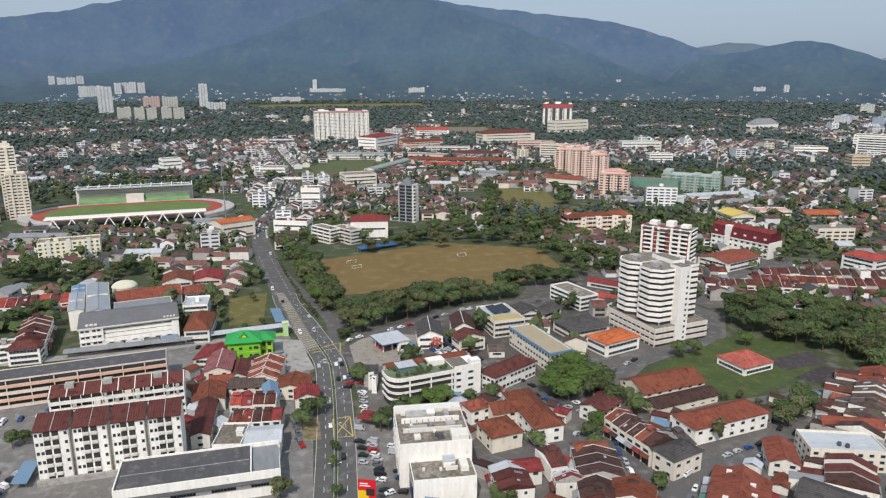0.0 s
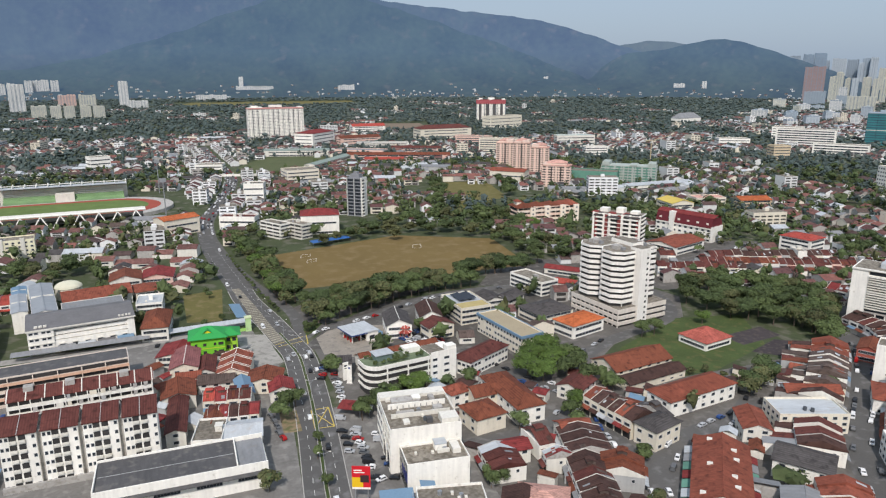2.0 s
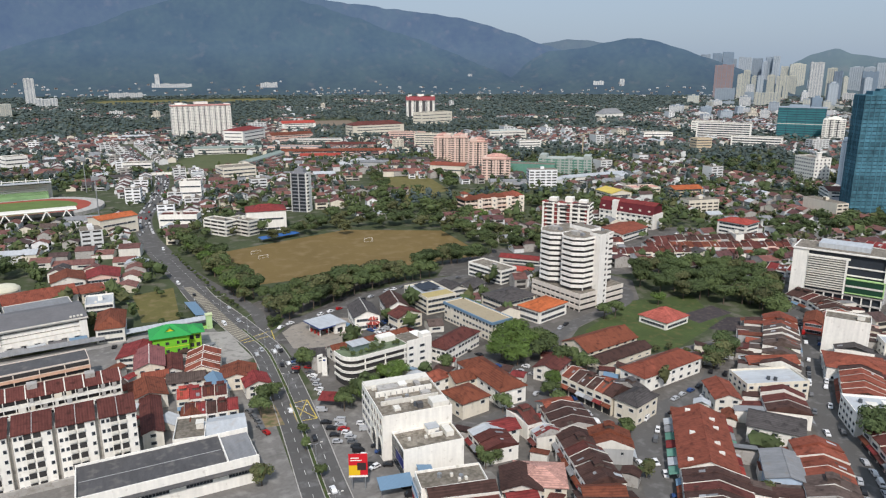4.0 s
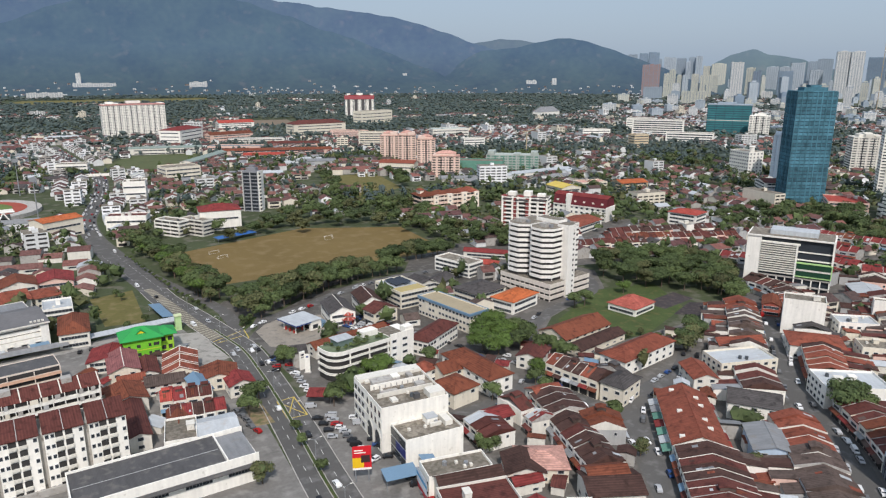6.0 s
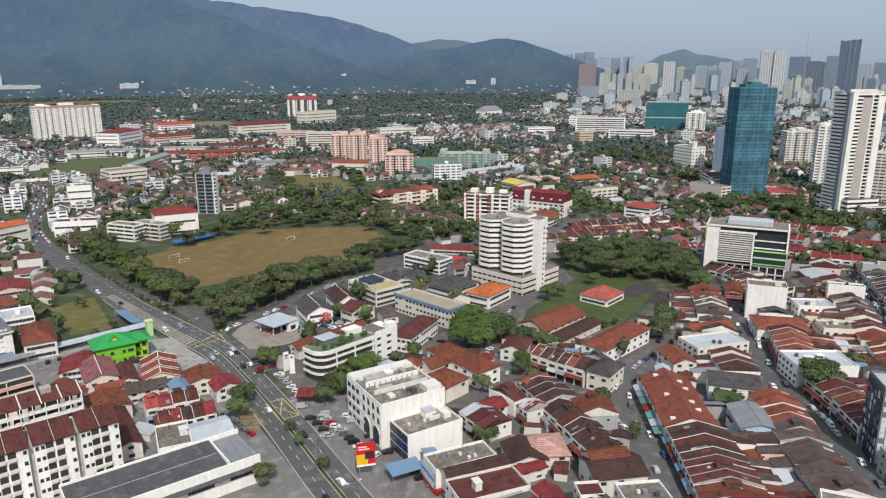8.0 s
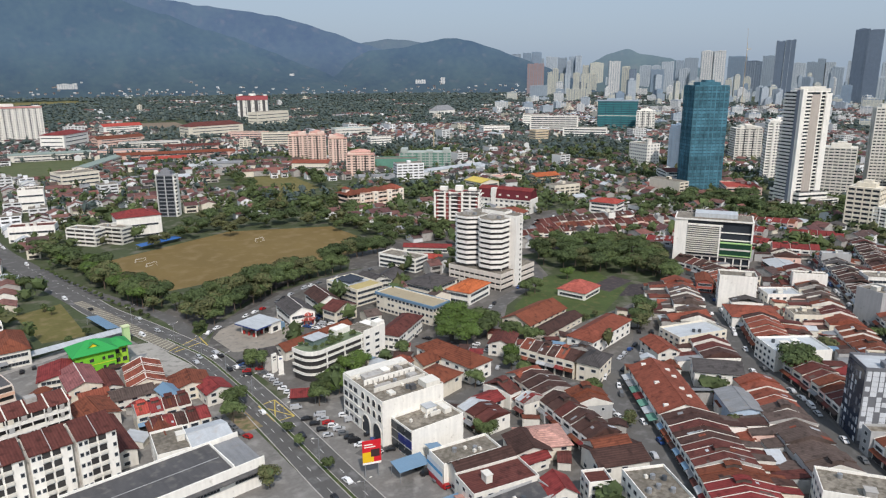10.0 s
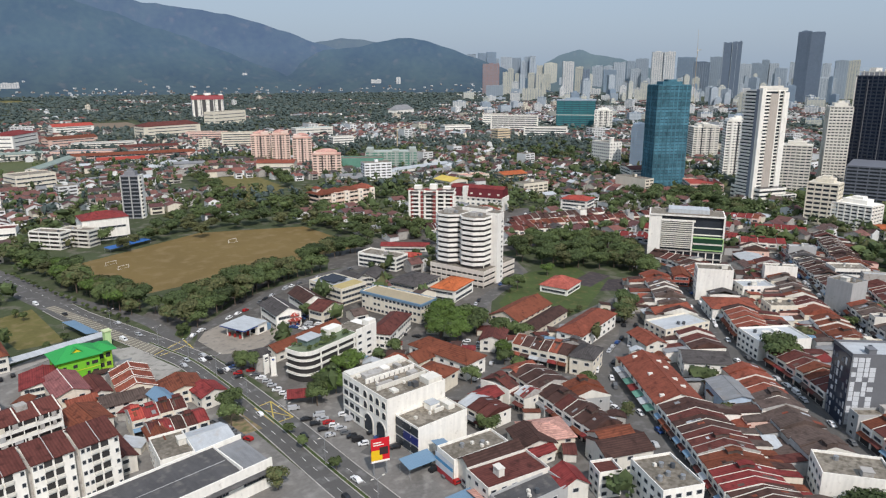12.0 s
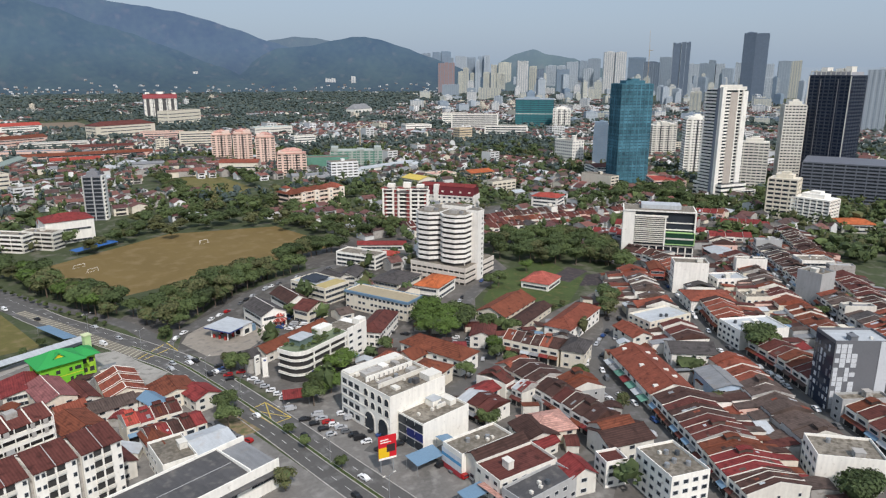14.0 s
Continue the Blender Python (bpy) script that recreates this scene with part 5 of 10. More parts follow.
house(548.1, 540.2, -16.2, 33.6, 22.0, 9.4, 2.5, 'orange', SAND, "sand-coloured flats with orange roof", n=3)
block(493.0, 742.0, -41.6, 58.0, 24.0, 16.5, 5, NETTING, "low building wrapped in teal green netting", style='none', clutter=0)
tower(540.0, 734.0, -44.0, 68.0, 24.0, 20.5, 6, paint(0.40, 0.44, 0.40), "grey concrete frame under construction with green netting", glass=NETTING, crown=False, solid=0.4)
house(541.3, 680.8, -0.6, 94.7, 20.0, 6.2, 1.5, LIGHT_METAL, WHITE, "long hall with pale metal roof", n=1)
block(745.1, 1181.6, -16.0, 76.0, 26.0, 18.0, 3, OFFWHITE, "pale college block with blue-green metal roof", roof=mat("roof_sea_green", (0.26, 0.38, 0.38), 0.6, 0.12))
block(662.7, 989.6, -16.1, 38.0, 18.0, 17.5, 4, WHITE, "white flat-roofed flats standing among trees")
block(1000.7, 1028.9, -28.4, 57.2, 30.0, 15.8, 3, WHITE, "white low-rise block among houses", clutter=3)
block(1219.4, 1096.2, -55.0, 58.3, 40.0, 26.4, 5, WHITE, "white hospital block with window bands", style='band')
block(913.1, 840.0, -16.1, 28.0, 20.0, 23.0, 5, SAND, "sand-coloured flats with flat roof", clutter=1)
house(1352.2, 1557.9, 10.6, 89.0, 30.0, 15.3, 14, METAL_ROOF, WHITE, "temple hall with steep grey roof", form='hip', n=1)
house(428.0, 374.0, -78, 24.0, 20.0, 15.5, 2.6, 'coral', WHITE, "white five-storey flats with coral roof", n=5, form='hip')
block(623.7, 278.7, -121.7, 39.8, 40.0, 8.0, 3, WHITE, "white podium of the striped tower", style='band', clutter=0)
tower(684.5, 172.8, -82.1, 93.8, 60.0, 36.4, 11, paint(0.15, 0.162, 0.19), "grey ribbed car park podium", crown=False, solid=0.45)
tower(722.2, 245.7, -62.6, 21.6, 17.3, 88.3, 28, OFFWHITE, "pale grey apartment tower with fins", fins=6)
tower(742.8, 356.7, -56.0, 25.8, 20.6, 67.4, 21, WHITE, "white apartment tower with balconies", fins=5)
tower(685.1, 271.8, -75.3, 29.1, 23.3, 49.8, 16, OFFWHITE, "pale flats behind the striped tower", fins=6)
tower(539.2, 204.9, -89, 23, 18, 34, 9, CREAM, "cream nine-storey flats with rounded balconies", fins=4, solid=0.5)
tower(537.1, 179.1, -102, 31, 20, 20, 7, WHITE, "white seven-storey flats with upright bays", fins=6, solid=0.55)
house(521.3, 146.8, -148.6, 22.0, 25.5, 7, 3, 'orange', OFFWHITE, "house with bright orange roof", form='hip')
_pb = block(764.0, 538.0, -106.9, 35.1, 22.0, 31.2, 7, WHITE, "white seven-storey block with small square windows", clutter=2, style="none")
for _k in range(7):
    for _i in range(9):
        piece("window", WINDOW, _pb, *on_side("f", 35.1, 22.0, (_i + 0.5) / 9 - 0.5, 1.6 + _k * 4.3), 2.1, 1, 1.9)
    for _i in range(4):
        piece("window", WINDOW, _pb, *on_side("r", 35.1, 22.0, (_i + 0.5) / 4 - 0.5, 1.6 + _k * 4.3), 2.1, 1, 1.9)
part("tank_tower", Shape().prism([(9 + 3.2 * math.cos(_i * math.pi / 6), 3.2 * math.sin(_i * math.pi / 6)) for _i in range(12)], 30.4, 36.0).prism([(9 + 3.8 * math.cos(_i * math.pi / 6), 3.8 * math.sin(_i * math.pi / 6)) for _i in range(12)], 36.0, 36.8), WHITE, _pb)
house(663.7, 434.3, -131.7, 35.1, 37.5, 14, 2, 'maroon', WHITE, "white flats with maroon roof", n=4)
block(616.3, 339.7, -145.2, 41.2, 33.3, 13, 4, PINK, "pink four-storey block with red roof", roof=ROOF["coral"])
tower(915.4, 466.6, -48.5, 35.9, 28.7, 45.4, 14, OFFWHITE, "pale office block with stepped terraces")
tower(745.1, 481.3, -63.9, 18.2, 14.5, 54.3, 17, HAZE_BLUE, "slender pale blue glass office tower")
_nb = thing("office_block", 1299.1, 925.0, -58.5, "teal netted office block with dark floor lines and pale roof", "building")
claim(1299.1, 925.0, -58.5, 89, 32)
part("wall", Shape().box(-43, -16, 0, 44, 16, 60.0), NET_GREEN, _nb)
for _k in range(12):
    part("floor_line", Shape().box(-43.4, -16.5, 3.6 + _k * 4.8, 44.4, 16.4, 4.9 + _k * 4.8), OFFWHITE if _k == 5 else NET_DARK, _nb)
for _k in range(6):
    part("mullion", Shape().box(-43.5 + _k * 17.3, -16.7, 2, -42.7 + _k * 17.3, -16.4, 60), NET_DARK, _nb)
part("roof", Shape().box(-44, -17, 60, 45, 17, 62.0).box(-24, -9, 62, 12, 9, 66), HAZE_GREY, _nb)
tower(1287.6, 845.8, -60.7, 37.9, 30.3, 41.0, 12, WHITE, "white block beside the teal building")
block(1101.1, 950.9, -53.7, 100.0, 28.0, 35.0, 8, WHITE, "long white hospital block with ribbon windows", style="band", clutter=3, wh=2.0)
block(1056.4, 840.5, -56.3, 84.5, 26.0, 19.0, 4, WHITE, "low white hospital wing with ribbon windows", style="band", clutter=2, wh=2.0)
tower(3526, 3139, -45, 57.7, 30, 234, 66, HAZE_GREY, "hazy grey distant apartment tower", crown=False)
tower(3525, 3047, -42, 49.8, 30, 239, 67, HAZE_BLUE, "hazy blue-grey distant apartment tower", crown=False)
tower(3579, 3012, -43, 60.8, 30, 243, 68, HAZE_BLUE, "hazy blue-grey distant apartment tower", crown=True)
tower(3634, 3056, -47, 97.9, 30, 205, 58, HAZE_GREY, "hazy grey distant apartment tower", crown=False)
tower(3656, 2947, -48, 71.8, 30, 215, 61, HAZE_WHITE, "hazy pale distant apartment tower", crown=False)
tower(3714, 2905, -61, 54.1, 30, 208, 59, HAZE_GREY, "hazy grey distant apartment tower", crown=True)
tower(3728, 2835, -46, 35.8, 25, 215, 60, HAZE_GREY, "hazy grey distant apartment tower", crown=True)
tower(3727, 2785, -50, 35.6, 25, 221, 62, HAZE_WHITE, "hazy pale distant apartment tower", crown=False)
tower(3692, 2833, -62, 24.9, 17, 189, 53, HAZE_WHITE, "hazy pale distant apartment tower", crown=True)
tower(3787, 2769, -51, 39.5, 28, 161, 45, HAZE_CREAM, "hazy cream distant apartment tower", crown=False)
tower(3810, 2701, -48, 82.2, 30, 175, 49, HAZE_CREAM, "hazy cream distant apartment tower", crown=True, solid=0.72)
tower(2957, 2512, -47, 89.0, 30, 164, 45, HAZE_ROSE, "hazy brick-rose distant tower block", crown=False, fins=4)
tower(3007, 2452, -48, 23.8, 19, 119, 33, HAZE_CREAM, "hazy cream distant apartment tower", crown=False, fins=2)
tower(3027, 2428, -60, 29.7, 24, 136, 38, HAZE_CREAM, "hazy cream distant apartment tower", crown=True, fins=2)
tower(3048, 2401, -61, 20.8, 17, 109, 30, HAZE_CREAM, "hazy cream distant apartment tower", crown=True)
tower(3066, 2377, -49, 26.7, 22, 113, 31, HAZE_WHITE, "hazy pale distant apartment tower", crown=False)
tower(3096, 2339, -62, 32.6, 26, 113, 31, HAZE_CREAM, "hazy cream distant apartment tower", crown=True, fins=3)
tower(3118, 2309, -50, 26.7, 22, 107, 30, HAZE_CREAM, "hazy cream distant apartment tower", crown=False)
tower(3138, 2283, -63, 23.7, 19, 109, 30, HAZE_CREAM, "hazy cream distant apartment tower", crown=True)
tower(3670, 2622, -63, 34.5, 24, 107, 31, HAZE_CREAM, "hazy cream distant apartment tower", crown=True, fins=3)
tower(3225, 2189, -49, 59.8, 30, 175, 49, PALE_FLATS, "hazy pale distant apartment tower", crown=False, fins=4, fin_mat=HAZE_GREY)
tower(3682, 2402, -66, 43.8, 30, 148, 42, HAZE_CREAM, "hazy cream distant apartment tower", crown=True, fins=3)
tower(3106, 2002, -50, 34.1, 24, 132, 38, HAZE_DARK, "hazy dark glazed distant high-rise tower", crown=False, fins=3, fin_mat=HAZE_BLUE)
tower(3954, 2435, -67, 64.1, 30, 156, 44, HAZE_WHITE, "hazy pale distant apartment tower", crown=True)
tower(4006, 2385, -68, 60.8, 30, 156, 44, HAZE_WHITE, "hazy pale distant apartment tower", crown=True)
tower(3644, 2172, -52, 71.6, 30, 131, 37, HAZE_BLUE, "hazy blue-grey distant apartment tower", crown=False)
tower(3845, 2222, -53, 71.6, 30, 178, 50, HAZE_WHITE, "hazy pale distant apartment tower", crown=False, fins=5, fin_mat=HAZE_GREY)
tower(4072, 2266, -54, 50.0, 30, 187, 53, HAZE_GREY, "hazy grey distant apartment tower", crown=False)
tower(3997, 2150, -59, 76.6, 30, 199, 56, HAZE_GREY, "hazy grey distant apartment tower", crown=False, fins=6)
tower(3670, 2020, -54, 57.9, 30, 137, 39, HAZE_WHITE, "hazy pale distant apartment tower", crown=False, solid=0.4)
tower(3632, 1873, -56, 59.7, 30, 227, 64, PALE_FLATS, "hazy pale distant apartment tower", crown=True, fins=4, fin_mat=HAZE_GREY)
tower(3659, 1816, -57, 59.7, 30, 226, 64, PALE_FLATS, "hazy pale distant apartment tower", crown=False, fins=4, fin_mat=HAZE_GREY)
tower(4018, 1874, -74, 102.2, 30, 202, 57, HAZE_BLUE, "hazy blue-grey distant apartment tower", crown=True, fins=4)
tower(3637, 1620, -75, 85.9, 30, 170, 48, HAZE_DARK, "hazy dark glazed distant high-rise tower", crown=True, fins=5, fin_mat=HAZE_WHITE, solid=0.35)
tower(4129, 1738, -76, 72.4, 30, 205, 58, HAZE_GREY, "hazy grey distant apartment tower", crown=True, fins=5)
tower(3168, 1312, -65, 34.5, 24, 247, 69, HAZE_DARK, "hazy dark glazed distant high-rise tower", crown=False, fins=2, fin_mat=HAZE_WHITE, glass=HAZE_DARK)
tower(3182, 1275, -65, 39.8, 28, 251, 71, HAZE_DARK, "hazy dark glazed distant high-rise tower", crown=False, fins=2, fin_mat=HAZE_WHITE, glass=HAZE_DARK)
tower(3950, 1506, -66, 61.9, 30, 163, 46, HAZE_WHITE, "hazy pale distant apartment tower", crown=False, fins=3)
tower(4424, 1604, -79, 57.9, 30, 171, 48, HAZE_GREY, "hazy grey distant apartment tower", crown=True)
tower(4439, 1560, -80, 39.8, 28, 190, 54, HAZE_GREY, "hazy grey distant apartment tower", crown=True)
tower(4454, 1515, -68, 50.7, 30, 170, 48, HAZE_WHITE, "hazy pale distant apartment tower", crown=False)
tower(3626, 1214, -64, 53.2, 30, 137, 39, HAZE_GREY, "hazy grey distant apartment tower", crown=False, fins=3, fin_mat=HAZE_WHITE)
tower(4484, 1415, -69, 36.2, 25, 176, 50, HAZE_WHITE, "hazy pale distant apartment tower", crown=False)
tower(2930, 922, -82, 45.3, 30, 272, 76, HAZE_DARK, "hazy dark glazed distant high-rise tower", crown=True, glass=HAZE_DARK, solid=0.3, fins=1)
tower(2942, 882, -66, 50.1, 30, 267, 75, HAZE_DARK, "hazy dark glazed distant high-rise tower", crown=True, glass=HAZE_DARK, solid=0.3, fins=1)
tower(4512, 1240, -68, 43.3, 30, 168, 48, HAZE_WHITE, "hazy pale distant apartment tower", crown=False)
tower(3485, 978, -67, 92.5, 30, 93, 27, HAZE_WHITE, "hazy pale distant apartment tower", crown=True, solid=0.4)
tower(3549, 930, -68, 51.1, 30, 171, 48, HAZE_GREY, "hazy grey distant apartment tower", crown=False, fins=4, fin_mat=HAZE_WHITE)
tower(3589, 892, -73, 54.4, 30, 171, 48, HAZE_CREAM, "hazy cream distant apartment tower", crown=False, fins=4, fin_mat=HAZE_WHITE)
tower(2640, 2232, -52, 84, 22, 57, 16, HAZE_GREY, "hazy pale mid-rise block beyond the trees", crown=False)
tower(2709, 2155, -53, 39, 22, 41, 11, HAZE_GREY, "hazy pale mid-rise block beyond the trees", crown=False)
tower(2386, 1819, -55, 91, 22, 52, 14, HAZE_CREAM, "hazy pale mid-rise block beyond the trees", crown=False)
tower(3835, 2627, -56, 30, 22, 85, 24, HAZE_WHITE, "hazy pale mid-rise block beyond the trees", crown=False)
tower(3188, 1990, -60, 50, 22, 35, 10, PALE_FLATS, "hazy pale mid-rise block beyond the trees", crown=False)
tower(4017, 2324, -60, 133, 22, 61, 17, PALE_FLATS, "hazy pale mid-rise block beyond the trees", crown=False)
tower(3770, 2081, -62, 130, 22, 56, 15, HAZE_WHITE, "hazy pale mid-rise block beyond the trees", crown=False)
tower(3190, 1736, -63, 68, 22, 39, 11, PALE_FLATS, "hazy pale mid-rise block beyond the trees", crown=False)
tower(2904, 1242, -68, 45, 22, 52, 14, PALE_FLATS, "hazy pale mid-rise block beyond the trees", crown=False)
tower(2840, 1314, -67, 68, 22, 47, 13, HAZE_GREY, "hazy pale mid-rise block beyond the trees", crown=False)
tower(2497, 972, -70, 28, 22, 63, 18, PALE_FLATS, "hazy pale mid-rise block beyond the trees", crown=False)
tower(1617.6, 286.9, -82.6, 41.8, 32.0, 127.4, 37, HAZE_WHITE, "hazy pale distant tower block", crown=False)
tower(2064.0, 819.8, -70.8, 32.9, 26.3, 60.3, 18, HAZE_CREAM, "hazy pale distant tower block", crown=False)
# -- near east side --
block(177.0, 95.2, -141.9, 13.6, 20.7, 28.6, 8, PANEL_GREY, "dark grey seven-storey hotel with pale panels", clutter=3, style='none', roof=LIGHT_METAL)
block(280.0, 193.0, -60, 19.0, 12.0, 18.4, 5, WHITE, "plain white five-storey block with flat roof", clutter=1, sides='l')
block(76.6, 124.6, -121.9, 17.2, 13.2, 13, 4, WHITE, "white four-storey hotel with stained flat roof", clutter=6, sides='fr', step=3.4)
block(120.1, 86.6, -151.5, 13.4, 19.7, 11, 3, WHITE, "large white shop block with bright blank walls", clutter=2, sides='f')
block(209.0, 181.5, -112.4, 14.5, 27.1, 8.5, 3, CREAM, "cream three-storey house with pale metal roof", roof=LIGHT_METAL, clutter=2)
house(226.6, 194.0, -115.8, 7.9, 22.2, 7, 2, 'terracotta', WHITE, "white house with orange tiled roof")
house(178.9, 155.7, -145.4, 13.8, 18.5, 7, 2.6, 'dark', WHITE, "white hall with dark gable roof")
house(155.4, 135.2, 44, 17.5, 13.0, 7, 1.6, METAL_ROOF, paint(0.45, 0.55, 0.66), "workshop with grey metal roof and blue walls")
house(144.4, 126.4, -133.1, 4.0, 8.3, 4.5, 1, 'red', OFFWHITE, "small shed with red roof")
block(221.0, 141.0, -40, 25.0, 17.0, 9.5, 3, WHITE, "white shop building with tall blank flank and pale roof", roof=LIGHT_METAL, sides='l', clutter=3)
house(185.1, 184.8, -122.3, 16.4, 10.2, 6, 2, 'terracotta', OFFWHITE, "small house with orange tiled roof")
house(257.5, 174.5, -141.5, 18.6, 23.3, 6.5, 3, 'terracotta', WHITE, "white house with red hipped roof", form='hip')
block(300.4, 177.4, -134.3, 12.8, 18.5, 7.5, 2, WHITE, "white two-storey house with red trim", roof=LIGHT_METAL, clutter=3)
block(274.5, 153.2, -138.8, 11.9, 18.6, 8, 2, CREAM, "cream house with flat roof", clutter=3)
block(306.3, 132.2, -110, 14, 13, 17.8, 5, GREY, "grey five-storey block with blank concrete flank", clutter=2, sides="l", style="band")
block(362.1, 144.3, -144.5, 14.0, 19.6, 11, 3, WHITE, "white stepped block with flat roof", clutter=3)
house(362.7, 200.5, -137.6, 18.7, 16.9, 6, 1.5, LIGHT_METAL, paint(0.5, 0.2, 0.18), "warehouse with pale roof and red wall")
house(55.9, 172.7, -105.4, 6.7, 20.4, 8, 2.0, 'brown', OFFWHITE, "grey shop block with brown roof")
block(52.6, 163.5, -107.3, 12.1, 22.3, 8.5, 3, OFFWHITE, "weathered shop block with worn maroon roof", clutter=1, roof=ROOF["maroon"])
block(49.3, 152.9, -102.7, 9.2, 22.3, 7.5, 2, GREY, "shop block with dark flat roof", clutter=4, roof=DARK_METAL)
block(56.9, 181.0, -104.5, 9.9, 21.3, 8, 2, WHITE, "white shop block with pale roof", clutter=5, sides='f')
house(84.5, 171.7, -122.7, 13.9, 15.9, 5, 2.5, 'salmon', CREAM, "house with salmon tiled hipped roof", form='hip')
house(73.4, 166.2, -104.2, 4.4, 9.3, 4.5, 1.2, 'red', OFFWHITE, "small red tin-roofed shed")
house(63.1, 148.6, -119.9, 8.8, 8.4, 7, 2.5, 'red', OFFWHITE, "house with red tiled roof")
block(73.1, 142.1, -123.4, 6.8, 7.4, 9, 3, WHITE, "narrow white house with maroon roof", roof=ROOF["maroon"], clutter=0)
house(90.9, 147.2, -119.4, 13.1, 17.1, 7, 2.2, 'brown', OFFWHITE, "row of houses with brown tiled roofs")
house(118.2, 206.7, -97.5, 10.3, 11.6, 6, 2, 'terracotta', OFFWHITE, "small house with orange roof")
# -- terraces --
terrace(120.4, 130.8, -133.1, 33.9, 20.4, 8, 7, 2.8, ('brown', 'brown', 'maroon',), "shophouse with dark brown tiled roof", back=7.0, group='brown-roofed terrace')
terrace(100.7, 110.7, -135.6, 20.0, 20.7, 5, 7, 2.6, ('maroon', 'rust', 'maroon', 'red',), "shophouse with red tiled roof and white party walls", back=7.0, group='red-roofed terrace')
terrace(91.9, 100.8, -129.4, 8.7, 20.8, 3, 7, 2.6, ('brown',), "shophouse with curved brown tiled roof")
terrace(115.6, 195.9, -109.0, 19.0, 16.4, 3, 6.5, 2.2, ('red', 'maroon', 'brown',), "small shophouse with red and brown roof")
terrace(103.9, 171.0, -110.2, 32.7, 13.0, 6, 6.5, 2.6, ('brown', 'brown', 'maroon',), "shophouse with brown tiled roof", wall=WHITE)
terrace(101.9, 190.9, -102.3, 5.6, 10.4, 2, 6.5, 2, (LIGHT_METAL, 'red',), "old house with pale metal roof")
terrace(83.0, 197.5, -97.0, 14.7, 12.8, 3, 6, 1.8, ('maroon', 'rust', LIGHT_METAL,), "old house with patched roof")
house(90.8, 203.2, -94.5, 8.2, 9.8, 6, 1.6, 'red', OFFWHITE, "old house with red tin roof")
house(77.5, 172.6, -120.6, 12.7, 12.2, 5.5, 2, 'brown', OFFWHITE, "low house with brown roof")
house(92.1, 150.6, -115.0, 10.1, 12.6, 8, 2.5, 'rust', OFFWHITE, "corner house with rust roof")
# -- trees --
tree(138.6, 273.2, 3, 1.2)
tree(148.7, 279.4, 3, 1.2)
tree(129.8, 262.8, 3, 1.2)
tree(145.0, 264.6, 3, 1.2)
tree(133.7, 255.5, 3, 1.2)
tree(153.3, 267.2, 1, 1.15)
tree(154.2, 258.2, 1, 1.15)
tree(144.5, 252.8, 1, 1.15)
tree(149.6, 243.5, 1, 1.15)
tree(132.7, 227.6, 3, 0.85)
tree(155.5, 233.2, 1, 0.9)
tree(101.0, 264.3, 1, 0.9)
tree(209.7, 283.0, 1, 1.0)
tree(217.5, 282.9, 1, 1.0)
tree(253.0, 286.1, 3, 0.8)
tree(278.7, 329.3, 0, 1.25)
tree(292.5, 332.7, 0, 1.25)
tree(292.4, 318.0, 0, 1.25)
tree(306.2, 321.2, 0, 1.25)
tree(295.5, 303.3, 0, 1.25)
tree(299.0, 295.7, 0, 1.25)
tree(307.3, 293.3, 0, 1.25)
tree(308.6, 286.5, 0, 1.25)
tree(321.7, 289.0, 0, 1.25)
tree(316.9, 271.9, 0, 1.25)
tree(281.5, 300.8, 0, 1.25)
tree(272.2, 303.5, 0, 1.25)
tree(282.4, 282.0, 0, 1.25)
tree(288.5, 270.0, 6, 1.15)
tree(297.8, 264.5, 6, 1.15)
tree(305.4, 253.1, 6, 1.15)
tree(291.4, 238.2, 6, 1.15)
tree(298.5, 253.5, 6, 1.15)
tree(291.6, 283.6, 6, 1.15)
tree(275.6, 288.3, 6, 1.15)
tree(219.0, 213.5, 0, 1.0)
tree(227.6, 218.4, 0, 1.0)
tree(209.4, 209.3, 0, 1.0)
tree(208.2, 235.2, 4, 0.5)
tree(211.1, 226.6, 4, 0.5)
tree(213.3, 222.2, 4, 0.5)
tree(200.4, 235.5, 4, 0.5)
tree(21.1, 270.3, 1, 0.95)
tree(73.6, 272.2, 3, 0.8)
tree(78.7, 274.7, 3, 0.8)
tree(57.3, 261.4, 1, 0.85)
tree(51.1, 255.5, 1, 0.85)
tree(47.9, 251.4, 1, 0.85)
tree(46.3, 302.7, 4, 0.6)
tree(49.5, 310.9, 4, 0.6)
tree(-91.8, 278.7, 2, 0.8)
tree(-88.4, 280.8, 2, 0.8)
tree(2.8, 437.2, 5, 1.0)
tree(1.9, 445.8, 5, 1.0)
tree(-10.0, 449.3, 5, 1.0)
tree(6.9, 391.4, 5, 1.0)
tree(-3.7, 384.6, 5, 1.0)
tree(-17.1, 451.4, 5, 1.0)
tree(25.1, 229.8, 5, 1.0)
tree(28.1, 241.7, 5, 1.0)
tree(24.5, 210.9, 5, 1.0)
tree(-162.5, 538.6, 1, 1.1)
tree(-152.2, 535.6, 1, 1.1)
tree(-139.3, 531.8, 1, 1.1)
tree(-129.2, 518.9, 1, 1.1)
tree(-111.8, 529.0, 1, 1.1)
tree(-104.9, 532.2, 1, 1.1)
tree(-78.6, 524.5, 1, 1.1)
tree(-71.3, 527.7, 1, 1.1)
tree(-64.3, 509.9, 1, 1.1)
tree(-91.2, 507.8, 1, 1.1)
tree(-122.2, 448.8, 1, 1.1)
tree(-115.6, 446.9, 1, 1.1)
tree(-2.1, 502.1, 1, 1.1)
tree(3.0, 490.3, 1, 1.1)
